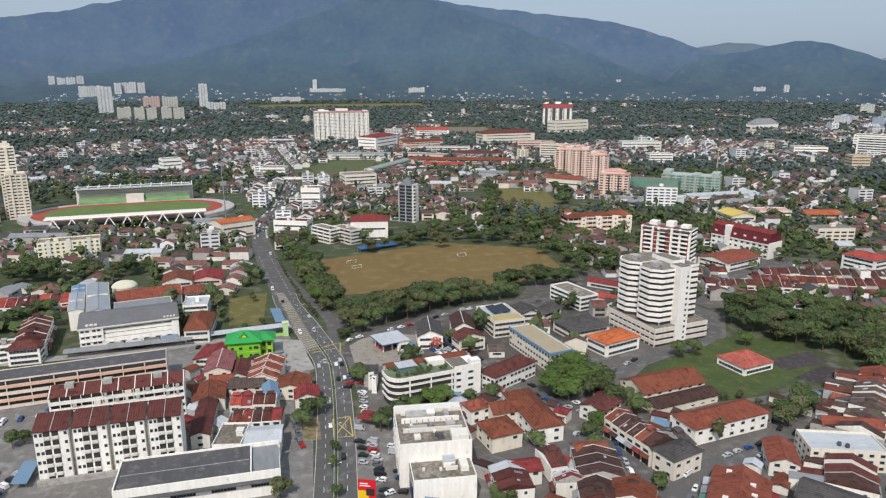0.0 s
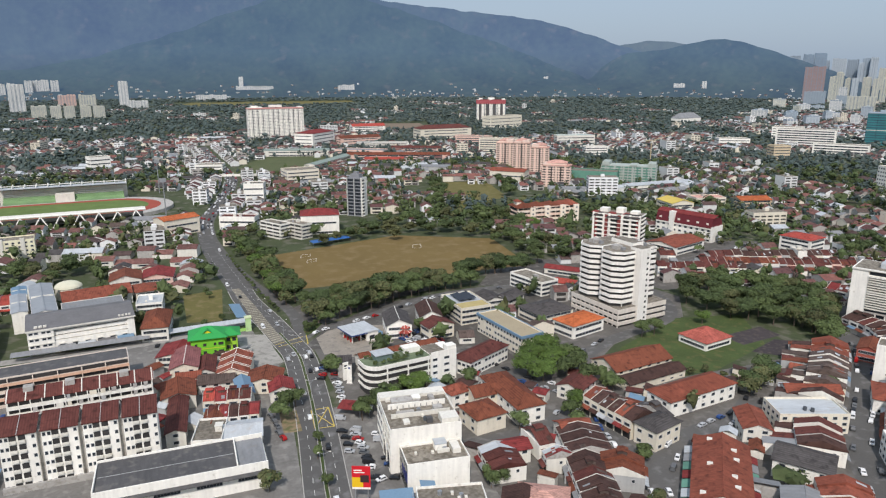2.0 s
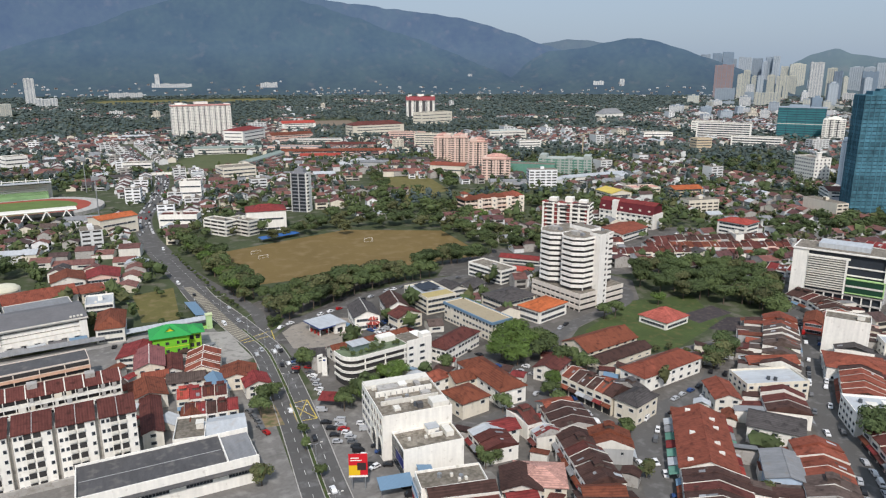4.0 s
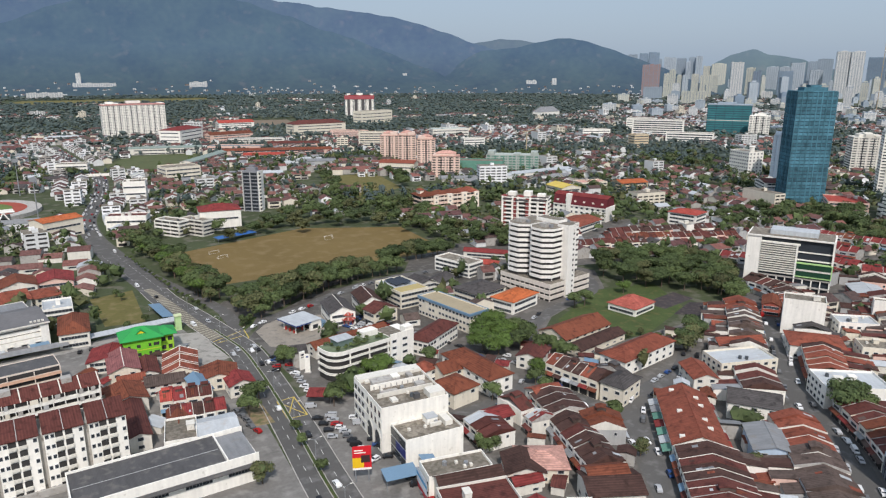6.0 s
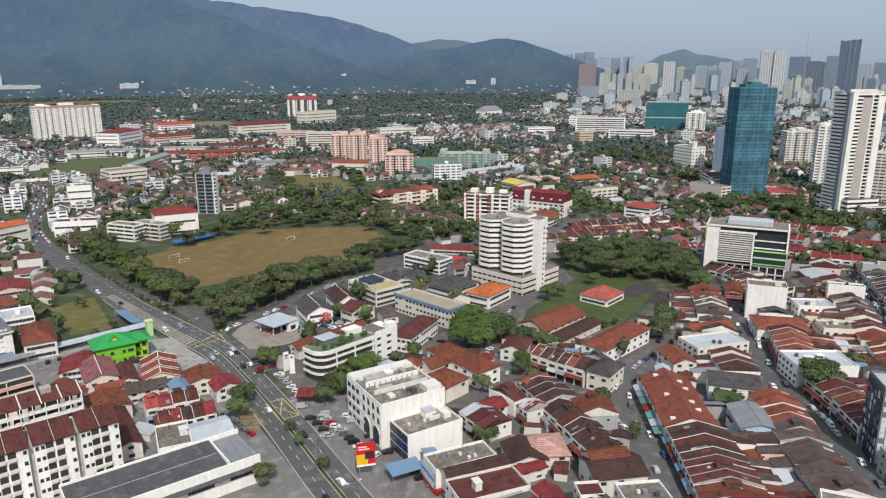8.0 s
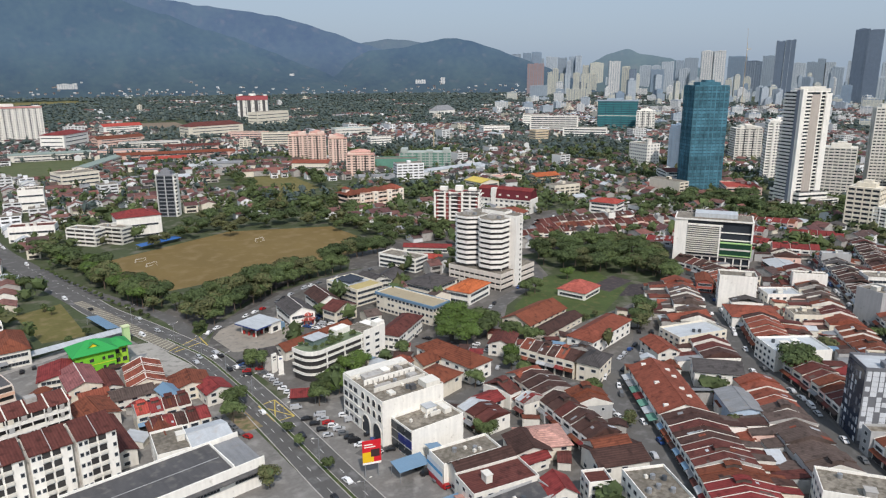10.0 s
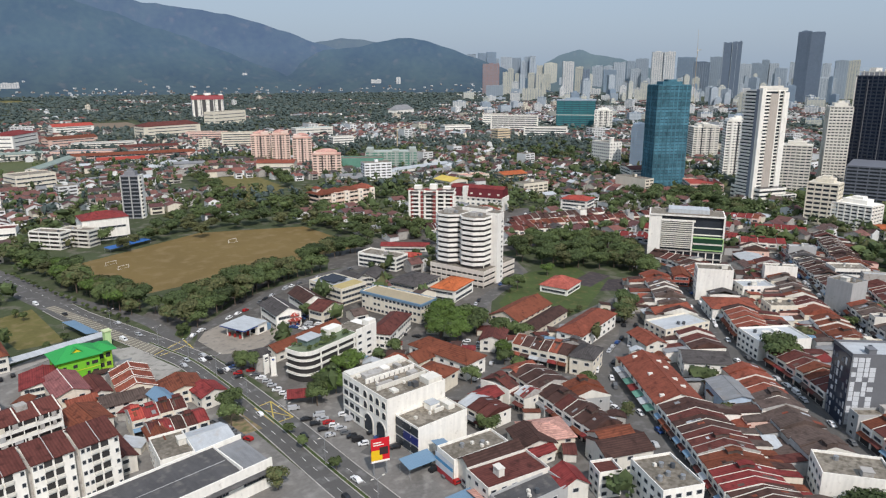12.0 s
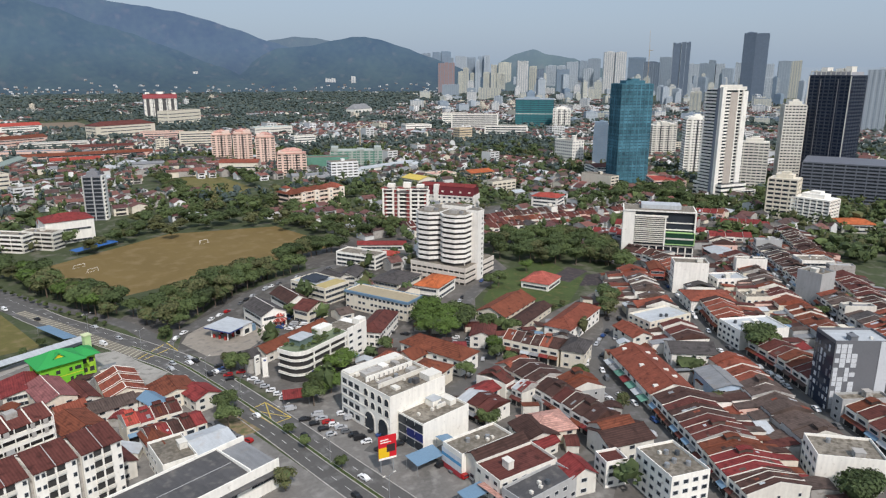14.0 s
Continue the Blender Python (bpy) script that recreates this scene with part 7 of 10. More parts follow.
def factory(x, y, rot, w, d, h):
    """Long white works building: stepped ledges, dark strips between them, hooded windows below and a low grey sheet roof."""
    root = thing("factory", x, y, rot, "long white works building with stepped ledges and grey metal roof", "factory")
    claim(x, y, rot, w, d)
    e = -w / 2 + w * 0.235
    part("wall", Shape().box(-w / 2 + 0.5, -d / 2 + 2.4, 0, w / 2 - 0.5, d / 2, h - 0.8), WHITE, root)
    block_end = part("end_block", Shape().box(-w / 2, -d / 2 - 0.3, 0, e, d / 2 - 4, h - 0.6), WHITE, root)
    for k in range(4):
        part("ledge", Shape().box(-w / 2 - 0.2, -d / 2 - 0.7, h * 0.25 * k + 1.9, e + 0.1, -d / 2 - 0.3, h * 0.25 * k + 2.15), OFFWHITE, block_end)
        for u in (0.14, 0.34, 0.62, 0.82):
            piece("window", WINDOW, block_end, -w / 2 + (e + w / 2) * u, -d / 2 - 0.3, h * 0.25 * k + 0.45, 0, 1.9, 1, 1.2)
    base = part("lower_wall", Shape().box(e, -d / 2, 0, w / 2 - 3.5, -d / 2 + 2.4, h * 0.44), WHITE, root)
    for i in range(6):
        px = e + 3.2 + i * (w / 2 - 3.5 - e - 5) / 5
        part("window_hood", Shape().box(px - 1.5, -d / 2 - 0.6, h * 0.3, px + 1.5, -d / 2, h * 0.325), OFFWHITE, base)
        piece("window", WINDOW, base, px, -d / 2, h * 0.17, 0, 2.4, 1, 1.6)
    for z0, z1, y0 in ((0.47, 0.60, 0.5), (0.64, 0.77, 1.0), (0.80, 0.87, 1.6)):
        part("upper_ledge", Shape().box(e, -d / 2 + y0, h * z0, w / 2 - 1.0, -d / 2 + 2.4, h * z1), WHITE, root)
    # near-black sheets put shade into the gaps between ledges
    for z0, z1 in ((0.44, 0.47), (0.60, 0.64), (0.77, 0.80), (0.87, 0.94)):
        part("open_strip", Shape().box(e, -d / 2 + 2.1, h * z0, w / 2 - 2.5, -d / 2 + 2.38, h * z1), SHADE, root)
    part("stair_tower", Shape().box(w / 2 - 3.5, -d / 2 + 0.2, 0, w / 2, -d / 2 + 5, h * 0.86), WHITE, root)
    o, r = 0.6, d * 0.16
    grey = mat("grey_sheet_roof", (0.155, 0.15, 0.15), 0.6, 0.25, 0.8, 0.18)
    rf = part("roof", Shape().slab((-w / 2 - o, -d / 2 - o, h - 0.5), (w / 2 + o, -d / 2 - o, h - 0.5), (w / 2 + o, r, h + 1.5), (-w / 2 - o, r, h + 1.5), 0.35).slab((w / 2 + o, d / 2 + o, h - 0.2), (-w / 2 - o, d / 2 + o, h - 0.2), (-w / 2 - o, r, h + 1.5), (w / 2 + o, r, h + 1.5), 0.35), grey, root)
    part("fascia", Shape().box(-w / 2 - o, -d / 2 - o - 0.12, h - 1.25, w / 2 + o, -d / 2 - o, h - 0.45), OFFWHITE, rf)
    for i in range(4):
        piece("air_conditioner", VENT, rf, w / 2 - 2 - i * 1.6, -d / 2 + 1.2, h - 0.2, 0, 1.0, 0.9, 1.0)
    for i in range(3):
        piece("air_conditioner", VENT, rf, -w / 2 + 4 + i * 2.0, -d / 2 + 1.6, h - 0.1, 0, 1.5, 1.2, 1.2)
    for i in range(4):
        part("lean_to_roof", Shape().slab((e + 1 + i * 9, -d / 2 - 4.5, 2.6), (e + 9 + i * 9, -d / 2 - 4.5, 2.6), (e + 9 + i * 9, -d / 2 - 0.1, 3.4), (e + 1 + i * 9, -d / 2 - 0.1, 3.4), 0.14), (METAL_ROOF, LIGHT_METAL, grey, BLUE_METAL)[i], root)


factory(-63.3, 392.6, 7, 48.5, 27.0, 13.6)


def sheet_hall(x, y, rot, w, d, h, roof, label, rise=1.0):
    """Plain white hall under a low sheet roof with a raised ridge vent and seams."""
    root = thing("hall", x, y, rot, label, "hall")
    claim(x, y, rot, w, d)
    part("wall", gable_wall(w, d, h, rise, "y", Shape().box(-w / 2, -d / 2, 0, w / 2, d / 2, h)), WHITE, root)
    rf = part("roof", gable_roof(w, d, h, rise, 0.3, along="y"), roof, root)
    part("ridge_vent", Shape().box(-0.35, -d / 2 + 0.6, h + rise - 0.1, 0.35, d / 2 - 0.6, h + rise + 0.25), roof, rf)
    part("cross_seam", Shape().box(-w / 2 + 0.3, -0.15, h + rise * 0.1, w / 2 - 0.3, 0.15, h + rise + 0.14), OFFWHITE, rf)
    for k in (-1, 1):
        part("gutter", Shape().box(k * (w / 2 + 0.32) - 0.14, -d / 2, h - 0.3, k * (w / 2 + 0.32) + 0.14, d / 2, h - 0.08), OFFWHITE, rf)


PALE_SHEET = mat("pale_sheet_roof", (0.30, 0.32, 0.34), 0.5, 0.2, 0.8, 0.15)
sheet_hall(-85.8, 433.0, 9.5, 11.5, 58.0, 13.4, PALE_SHEET, "long white hall with pale blue-grey sheet roof")
sheet_hall(-97.2, 431.0, 9.5, 7.5, 36.0, 12.0, PALE_SHEET, "narrow white hall with pale sheet roof", 0.6)
sheet_hall(-101.4, 460.0, 9.5, 7.5, 19.0, 11.0, BLUE_METAL, "small hall with blue sheet roof and clutter", 0.6)
block(-59.5, 418.5, 8, 31.0, 15.0, 11.5, 2, OFFWHITE, "low works hall with dark grey ribbed roof", roof=METAL_ROOF, clutter=0, parapets=0.3, style="blank")
_dr = thing("round_hall", -77.4, 474.0, 0, "round cream hall with shallow domed roof", "hall")
claim(-77.4, 474.0, 0, 16, 16)
_o = [(7.6 * math.cos(_k * math.pi / 12), 7.6 * math.sin(_k * math.pi / 12)) for _k in range(24)]
part("wall", Shape().prism(_o, 0, 7.0), CREAM, _dr)
_s = Shape()
for _j, (_f, _z) in enumerate(((1.05, 7.0), (0.98, 8.0), (0.78, 9.2), (0.48, 10.0))):
    _g2 = (0.78, 0.48, 0.14)[_j - 1] if _j else 0.98
    _z2 = (8.0, 9.2, 10.0, 10.3)[_j]
    for _k in range(24):
        (_ax, _ay), (_bx, _by) = _o[_k], _o[(_k + 1) % 24]
        _s.poly([(_ax * _f, _ay * _f, _z), (_bx * _f, _by * _f, _z), (_bx * _g2, _by * _g2, _z2), (_ax * _g2, _ay * _g2, _z2)])
_s.poly([(_px * 0.14, _py * 0.14, 10.3) for _px, _py in _o])
part("domed_roof", _s, mat("cream_dome", (0.62, 0.60, 0.46), 0.8, 0.15, 0.5, 0.1), _dr)


def warehouse(x, y, rot, w, d, h):
    root = thing("warehouse", x, y, rot, "white warehouse with dark ribbed metal roof between parapets", "warehouse")
    claim(x, y, rot, w, d)
    s = Shape().box(-w / 2, -d / 2, 0, w / 2, d / 2, h - 2.4)
    s.box(-w / 2, -d / 2, h - 2.4, w / 2, -d / 2 + 0.4, h - 0.8).box(-w / 2, d / 2 - 0.4, h - 2.4, w / 2, d / 2, h)
    s.box(-w / 2, -d / 2 + 0.4, h - 2.4, -w / 2 + 0.4, d / 2 - 0.4, h - 0.4).box(w / 2 - 10, -d / 2 + 0.4, h - 2.4, w / 2 - 9.6, d / 2 - 0.4, h - 0.2)
    part("wall", s, WHITE, root)
    part("roof", Shape().slab((-w / 2 + 0.4, -d / 2 + 0.4, h - 1.5), (w / 2 - 10, -d / 2 + 0.4, h - 1.5), (w / 2 - 10, d / 2 - 0.4, h - 0.7), (-w / 2 + 0.4, d / 2 - 0.4, h - 0.7), 0.5), DARK_METAL, root)
    part("roof_walkway", Shape().slab((-w / 2 + 1, -0.1, h - 1.06), (w / 2 - 10.5, -0.1, h - 1.06), (w / 2 - 10.5, 0.1, h - 1.04), (-w / 2 + 1, 0.1, h - 1.04), 0.05), GREY, root)
    part("annexe_roof", Shape().slab((w / 2 - 9.4, -d / 2 + 1, h - 1.8), (w / 2 - 0.5, -d / 2 + 1, h - 1.8), (w / 2 - 0.5, d / 2 - 1, h - 1.3), (w / 2 - 9.4, d / 2 - 1, h - 1.3), 0.4), METAL_ROOF, root)
    part("gutter_walk", Shape().box(-w / 2, -d / 2 - 2.2, h - 4.2, w / 2, -d / 2, h - 3.9), DARK_METAL, root)
    for i in range(3):
        piece("window_band", BAND, root, w / 2 - 6 - i * 13, -d / 2, h - 6.5, 0, 8, 1, 1.4)


warehouse(-20.0, 229.0, -1.5, 53.5, 18.6, 10.5)


def rounded_block(x, y, rot, w, d, h, n):
    """Commercial building: rounded corner, white floor slabs, shallow bands with shade painted dark, a blank white end
    and a planted roof.
    """
    root = thing("commercial_building", x, y, rot, "white four-storey commercial building with rounded corner and roof garden", "building")
    claim(x, y, rot, w, d)

    def ring(o, r=6.2):
        a, b = w / 2 - o, d / 2 - o
        arc = [(-a + r - r * math.cos(t), -b + r - r * math.sin(t)) for t in [math.pi / 2 * k / 8 for k in range(9)]]
        return arc + [(a, -b), (a, b), (-a, b)]

    part("glazing", Shape().prism(ring(0.55, 5.9), 0, h - 1.2), SHADE, root)
    sh = (h - 1.2) / n
    band = Shape().prism(ring(0), 0, sh * 0.25).mesh("spandrel", WHITE)
    ledge = Shape().prism(ring(-0.1, 6.3), 0, 0.14).mesh("floor_ledge", OFFWHITE)
    for k in range(1, n):
        piece("spandrel", band, root, 0, 0, k * sh - 0.35)
        piece("floor_ledge", ledge, root, 0, 0, k * sh + sh * 0.25 - 0.35)
    part("parapet", Shape().prism(ring(0), h - 2.1, h - 0.3), WHITE, root)
    part("roof", Shape().prism(ring(0.35, 6.0), h - 0.3, h - 0.22), mat("roof_garden_deck", (0.16, 0.20, 0.12), 0.95, 0.4, 0.6, 0.2), root)
    e = w * 0.2
    end = part("end_wall", Shape().box(e, -d / 2 - 0.25, 0, w / 2 + 0.2, d / 2 + 0.1, h - 0.2), WHITE, root, "plain white end block")
    part("end_parapet", Shape().box(e, -d / 2 - 0.25, h - 0.2, w / 2 + 0.2, -d / 2 + 0.1, h + 1.0).box(w / 2 - 4.5, -d / 2 + 0.1, h - 0.2, w / 2 + 0.2, -d / 2 + 4.0, h + 2.4), WHITE, end)
    part("end_roof", Shape().box(e + 0.3, -d / 2 + 0.2, h - 0.2, w / 2 - 4.6, d / 2 - 0.3, h - 0.05), DECK, end)
    for k in range(4):
        for u, ww in ((0.16, 2.4), (0.62, 2.8)):
            piece("window", WINDOW, end, e + (w / 2 - e) * u, -d / 2 - 0.25, 1.1 + k * sh, 0, ww, 1, 1.25)
        for v in (-0.22, 0.0, 0.22):
            piece("window", WINDOW, end, w / 2 + 0.2, v * d, 1.1 + k * sh, math.pi / 2, d * 0.19, 1, 1.2)
    for i in range(3):
        px = -w / 2 + 9.0 + i * (e + w / 2 - 10) / 2
        part("column", Shape().box(px - 0.25, -d / 2 + 0.1, 0, px + 0.25, -d / 2 + 0.6, h - 2.1), WHITE, root)
    part("stair_wall", Shape().box(-w * 0.02, d / 2 - 5, h - 0.3, w * 0.16, d / 2, h + 2.2), WHITE, root)
    pav = part("roof_pavilion", Shape().box(-w / 2 + 6, -d / 2 + 5, h - 0.2, -w / 2 + 13.5, -d / 2 + 10.9, h + 2.5), mat("pavilion_glass", (0.16, 0.22, 0.20), 0.3, 0.2), root, "glazed roof pavilion")
    part("pavilion_roof", Shape().box(-w / 2 + 5.4, -d / 2 + 4.4, h + 2.5, -w / 2 + 14.2, -d / 2 + 11.4, h + 2.75), LIGHT_METAL, pav)
    blue = mat("sign_blue", (0.02, 0.03, 0.16), 0.5)
    sign = part("shop_sign", Shape().box(-w / 2 + 6.4, -d / 2 - 0.6, sh * 0.72, -w / 2 + 13, -d / 2 - 0.4, sh * 1.32), blue, root, "dark blue sign panel")
    part("sign_bar", Shape().box(-w / 2 + 7.4, -d / 2 - 0.64, sh * 0.95, -w / 2 + 11.8, -d / 2 - 0.6, sh * 1.1), WHITE, sign)
    rnd = random.Random(19)
    for k in range(44):
        px, py = rnd.uniform(-w / 2 + 2.5, e - 1), rnd.choice((-d / 2 + 1.6, d / 2 - 1.6, rnd.uniform(-4, 5)))
        if -w / 2 + 5 < px < -w / 2 + 13.5 and abs(py) < 4:
            continue
        piece("roof_plant", TREES[5][1], root, px, py, h - 0.3, k, 0.3 + rnd.random() * 0.25, 0.3 + rnd.random() * 0.25, 0.26 + rnd.random() * 0.24)


rounded_block(76.6, 277.6, 7, 43.0, 12.0, 13.8, 4)


def petrol_station(x, y, rot):
    """One pale flat roof over open pump lanes and a white shop."""
    root = thing("petrol_station", x, y, rot, "petrol station with pale flat canopy and white shop", "petrol station")
    claim(x, y, rot, 24, 22)
    part("canopy", Shape().box(-8, -8, 4.6, 8, 8, 5.3), LIGHT_METAL, root)
    part("fascia", Shape().box(-8.1, -8.12, 4.5, 1.2, -8.0, 5.0).box(-8.12, -8.0, 4.5, -8.0, 8.0, 5.0), mat("fascia_blue", (0.03, 0.06, 0.20), 0.5), root, "dark blue canopy edge")
    for px in (-6.2, -1.2):
        for py in (-5, 5):
            part("column", Shape().box(px - 0.22, py - 0.22, 0, px + 0.22, py + 0.22, 4.6), WHITE, root)
        for py in (-3.5, 0, 3.5):
            part("pump", Shape().box(px - 0.5, py - 0.35, 0, px + 0.5, py + 0.35, 1.8), mat("pump_red", (0.4, 0.05, 0.04), 0.5), root)
    shop = part("shop", Shape().box(1.2, -7.6, 0, 7.8, 7.8, 4.6), WHITE, root)
    part("shop_window", Shape().box(2.6, -7.68, 0.7, 5.6, -7.6, 2.9).box(1.12, -6, 0.5, 1.2, 6, 3.0), GLASS, shop)
    part("side_store", Shape().box(8, -7, 0, 11, -3, 3.0), BLUE_METAL, root)


petrol_station(70.8, 339.5, 13)
pad("pavement", [(49, 324), (50, 347), (58, 355), (72, 360), (88, 352), (86, 326), (62, 315)], 0.010, mat("forecourt_concrete", (0.27, 0.24, 0.20), 0.95, 0.25, 0.8, 0.1, 0.15, stain=(0.20, 0.18, 0.16)), "concrete forecourt of the petrol station")


def billboard(x, y, rot, w, z0, z1):
    root = thing("billboard", x, y, rot, "tall red and yellow advertising billboard on steel posts", "billboard")
    face = part("panel", Shape().box(-w / 2, -0.15, z0, w / 2, 0.15, z1), mat("poster_red", (0.62, 0.02, 0.03), 0.5, 0.05), root, "red poster panel")
    yel = mat("poster_yellow", (0.80, 0.50, 0.02), 0.5, 0.05)
    part("yellow_field", Shape().prism([(-w / 2, -0.19), (w * 0.1, -0.19), (w * 0.1, -0.155), (-w / 2, -0.155)], z0 + 0.8, z0 + (z1 - z0) * 0.52), yel, face, "yellow printed field")
    part("text_bar", Shape().box(-w * 0.4, -0.19, z1 - 1.6, w * 0.05, -0.155, z1 - 1.2).box(-w * 0.4, -0.19, z1 - 2.4, w * 0.2, -0.155, z1 - 2.05), WHITE, face, "white lines of small print")
    part("dark_shape", Shape().box(-w * 0.05, -0.23, z0 + 2.6, w * 0.42, -0.195, z0 + 5.2), mat("poster_dark", (0.05, 0.03, 0.03), 0.5), face, "dark printed shape")
    part("white_strip", Shape().box(-w / 2, -0.19, z0 + 0.05, w / 2, -0.155, z0 + 0.75), WHITE, face)
    for px in (-w * 0.35, w * 0.35):
        part("post", Shape().beam((px, 0.4, 0), (px, 0.4, z1 - 1), 0.2, sides=8), STEEL, root)
    part("brace", Shape().beam((-w * 0.35, 0.4, z0 + 1), (w * 0.35, 0.4, z1 - 2), 0.08, sides=4), STEEL, root)


billboard(32.9, 198.9, -25.0, 6.0, 4.6, 12.9)


def goal(x, y, rot):
    root = thing("goal", x, y, rot, "white football goal frame on the field", "goal", "football goals")
    for px in (-3.66, 3.66):
        part("post", Shape().beam((px, 0, 0), (px, 0, 2.44), 0.1, sides=6), WHITE, root)
        part("stay", Shape().beam((px, 0, 2.3), (px, 1.8, 0.05), 0.06, sides=5), WHITE, root)
    part("crossbar", Shape().beam((-3.66, 0, 2.44), (3.66, 0, 2.44), 0.1, sides=6), WHITE, root)
    part("base_bar", Shape().beam((-3.66, 1.8, 0.06), (3.66, 1.8, 0.06), 0.06, sides=5), WHITE, root)


goal(79.5, 497.5, 12)
goal(78.0, 513.0, 8)
goal(166.5, 511.0, 190)


def stadium():
    """Athletics stadium: red track, grass, rear grandstand with green seating, front stand under a white roof on V struts."""
    root = thing("stadium", -112, 775, 3, "athletics stadium with red track and white strutted roof", "stadium")
    claim(-105, 780, 3, 230, 160)

    def oval(a, b, n=40):
        return [((a if math.cos(t) > 0 else -a) + b * math.cos(t) if abs(math.cos(t)) > 1e-6 else 0, b * math.sin(t)) for t in [2 * math.pi * (k + 0.5) / n for k in range(n)]]

    part("terrace_ring", Shape().prism(oval(48, 56), 0, 3.5), CONCRETE, root, "grey stepped concrete terrace")
    part("track", Shape().prism(oval(46, 46), 3.5, 3.6), mat("red_track", (0.33, 0.075, 0.05), 0.9, 0.15), root, "red running track")
    part("pitch", Shape().prism(oval(44, 36), 3.6, 3.7), mat("pitch_grass", (0.14, 0.20, 0.06), 0.95, 0.25), root, "green grass pitch")
    seat = mat("green_seats", (0.22, 0.34, 0.17), 0.8, 0.3)
    for k in range(6):
        part("seating_tier", Shape().box(-56, 50 + k * 3.0, 3, -8, 53 + k * 3.0, 5.0 + k * 1.5), seat if k < 4 else OFFWHITE, root)
        part("seating_tier", Shape().box(10, 50 + k * 3.0, 3, 58, 53 + k * 3.0, 5.0 + k * 1.5), seat if k < 4 else OFFWHITE, root)
    part("stand_centre", Shape().box(-8, 50, 0, 10, 68, 12), OFFWHITE, root)
    part("stand_back", Shape().box(-60, 68, 0, 62, 74, 16), OFFWHITE, root)
    cover = part("stand_roof", Shape().slab((-60, 54, 19.6), (62, 54, 19.6), (62, 76, 18.0), (-60, 76, 18.0), 0.7), LIGHT_METAL, root)
    for k in range(12):
        part("roof_frame", Shape().box(-58 + k * 10.8, 60, 18.4, -57.4 + k * 10.8, 74, 21.6), WHITE, cover)
    part("roof_rail", Shape().box(-60, 60, 21.2, 62, 60.6, 21.8), WHITE, cover)
    # front stand
    part("front_stand", Shape().slab((-62, -66, 8.5), (72, -66, 8.5), (72, -50, 3.6), (-62, -50, 3.6), 3.4), CONCRETE, root)
    part("front_roof", Shape().slab((-66, -82, 12.6), (74, -82, 12.6), (74, -70, 13.6), (-66, -70, 13.6), 0.5), OFFWHITE, root)
    part("roof_beam", Shape().beam((-66, -82, 12.9), (74, -82, 12.9), 0.75, sides=8), WHITE, root, "thick white edge beam")
    for k in range(9):
        x0 = -66 + k * 15.5
        for dx in (-7.6, 7.6):
            part("strut", Shape().beam((x0 + 7.7 + dx, -86, 0), (x0 + 7.7, -82, 12.6), 0.55, sides=6), WHITE, root)
    for px, py in ((-128, 70), (-118, 20), (96, 90), (92, -70)):
        mast = part("floodlight_mast", Shape().beam((px, py, 0), (px, py, 36), 0.6, 0.35, 6), STEEL, root)
        part("floodlight_head", Shape().box(px - 3, py - 0.4, 35, px + 3, py + 0.4, 39), STEEL, mast)
    part("score_wall", Shape().box(-124, -6, 0, -121, 10, 20), WHITE, root)


stadium()


def street_lamp(x, y, rot):
    root = thing("street_lamp", x, y, rot, "grey double-armed street lamp on the median", "street lamp", "street lamps")
    pole = part("pole", Shape().beam((0, 0, 0.2), (0, 0, 9.5), 0.11, 0.07, 6), STEEL, root)
    for sx in (-1, 1):
        part("arm", Shape().beam((0, 0, 9.4), (sx * 2.2, 0, 10.0), 0.05, 0.04, 5), STEEL, pole)
        part("lamp_head", Shape().box(sx * 2.0 - 0.35, -0.16, 9.9, sx * 2.0 + 0.5, 0.16, 10.08), OFFWHITE, pole)


for _i in range(6, 46, 5):
    _p, _q = MAIN[_i], MAIN[_i + 1]
    street_lamp(_p[0], _p[1], math.degrees(math.atan2(_q[1] - _p[1], _q[0] - _p[0])) - 90)


def pagoda(x, y):
    """Eight-sided shrine: two upswept red tiers over an open white ring of posts."""
    root = thing("pagoda", x, y, 20, "small eight-sided red and white shrine with two tiers", "pagoda")
    red = ROOF["coral"]
    ring = lambda r: [(r * math.cos(t * math.pi / 4), r * math.sin(t * math.pi / 4)) for t in range(8)]
    part("base", Shape().prism(ring(3.7), 0, 0.7), OFFWHITE, root)
    for px, py in ring(2.9):
        part("post", Shape().beam((px, py, 0.7), (px, py, 3.3), 0.22, sides=6), red, root)
    part("storey", Shape().prism(ring(1.9), 0.7, 5.6), paint(0.80, 0.62, 0.55), root)
    for r, ri, z, rise in ((4.0, 1.9, 3.2, 1.3), (2.9, 0.25, 5.5, 1.9)):
        s, o, i_ = Shape(), ring(r), ring(ri)
        for t in range(8):
            u = (t + 1) % 8
            s.slab((*o[t], z + 0.25), (*o[u], z + 0.25), (*i_[u], z + rise), (*i_[t], z + rise), 0.12)
        tier = part("tier_roof", s, red, root)
        hips = Shape()
        for t in range(8):
            hips.beam((*o[t], z + 0.45), (*i_[t], z + rise + 0.08), 0.12, sides=4)
        part("ridge", hips, WHITE, tier)
    part("finial", Shape().beam((0, 0, 7.3), (0, 0, 8.4), 0.25, 0.05, 6), red, root)


pagoda(93.6, 330.3)



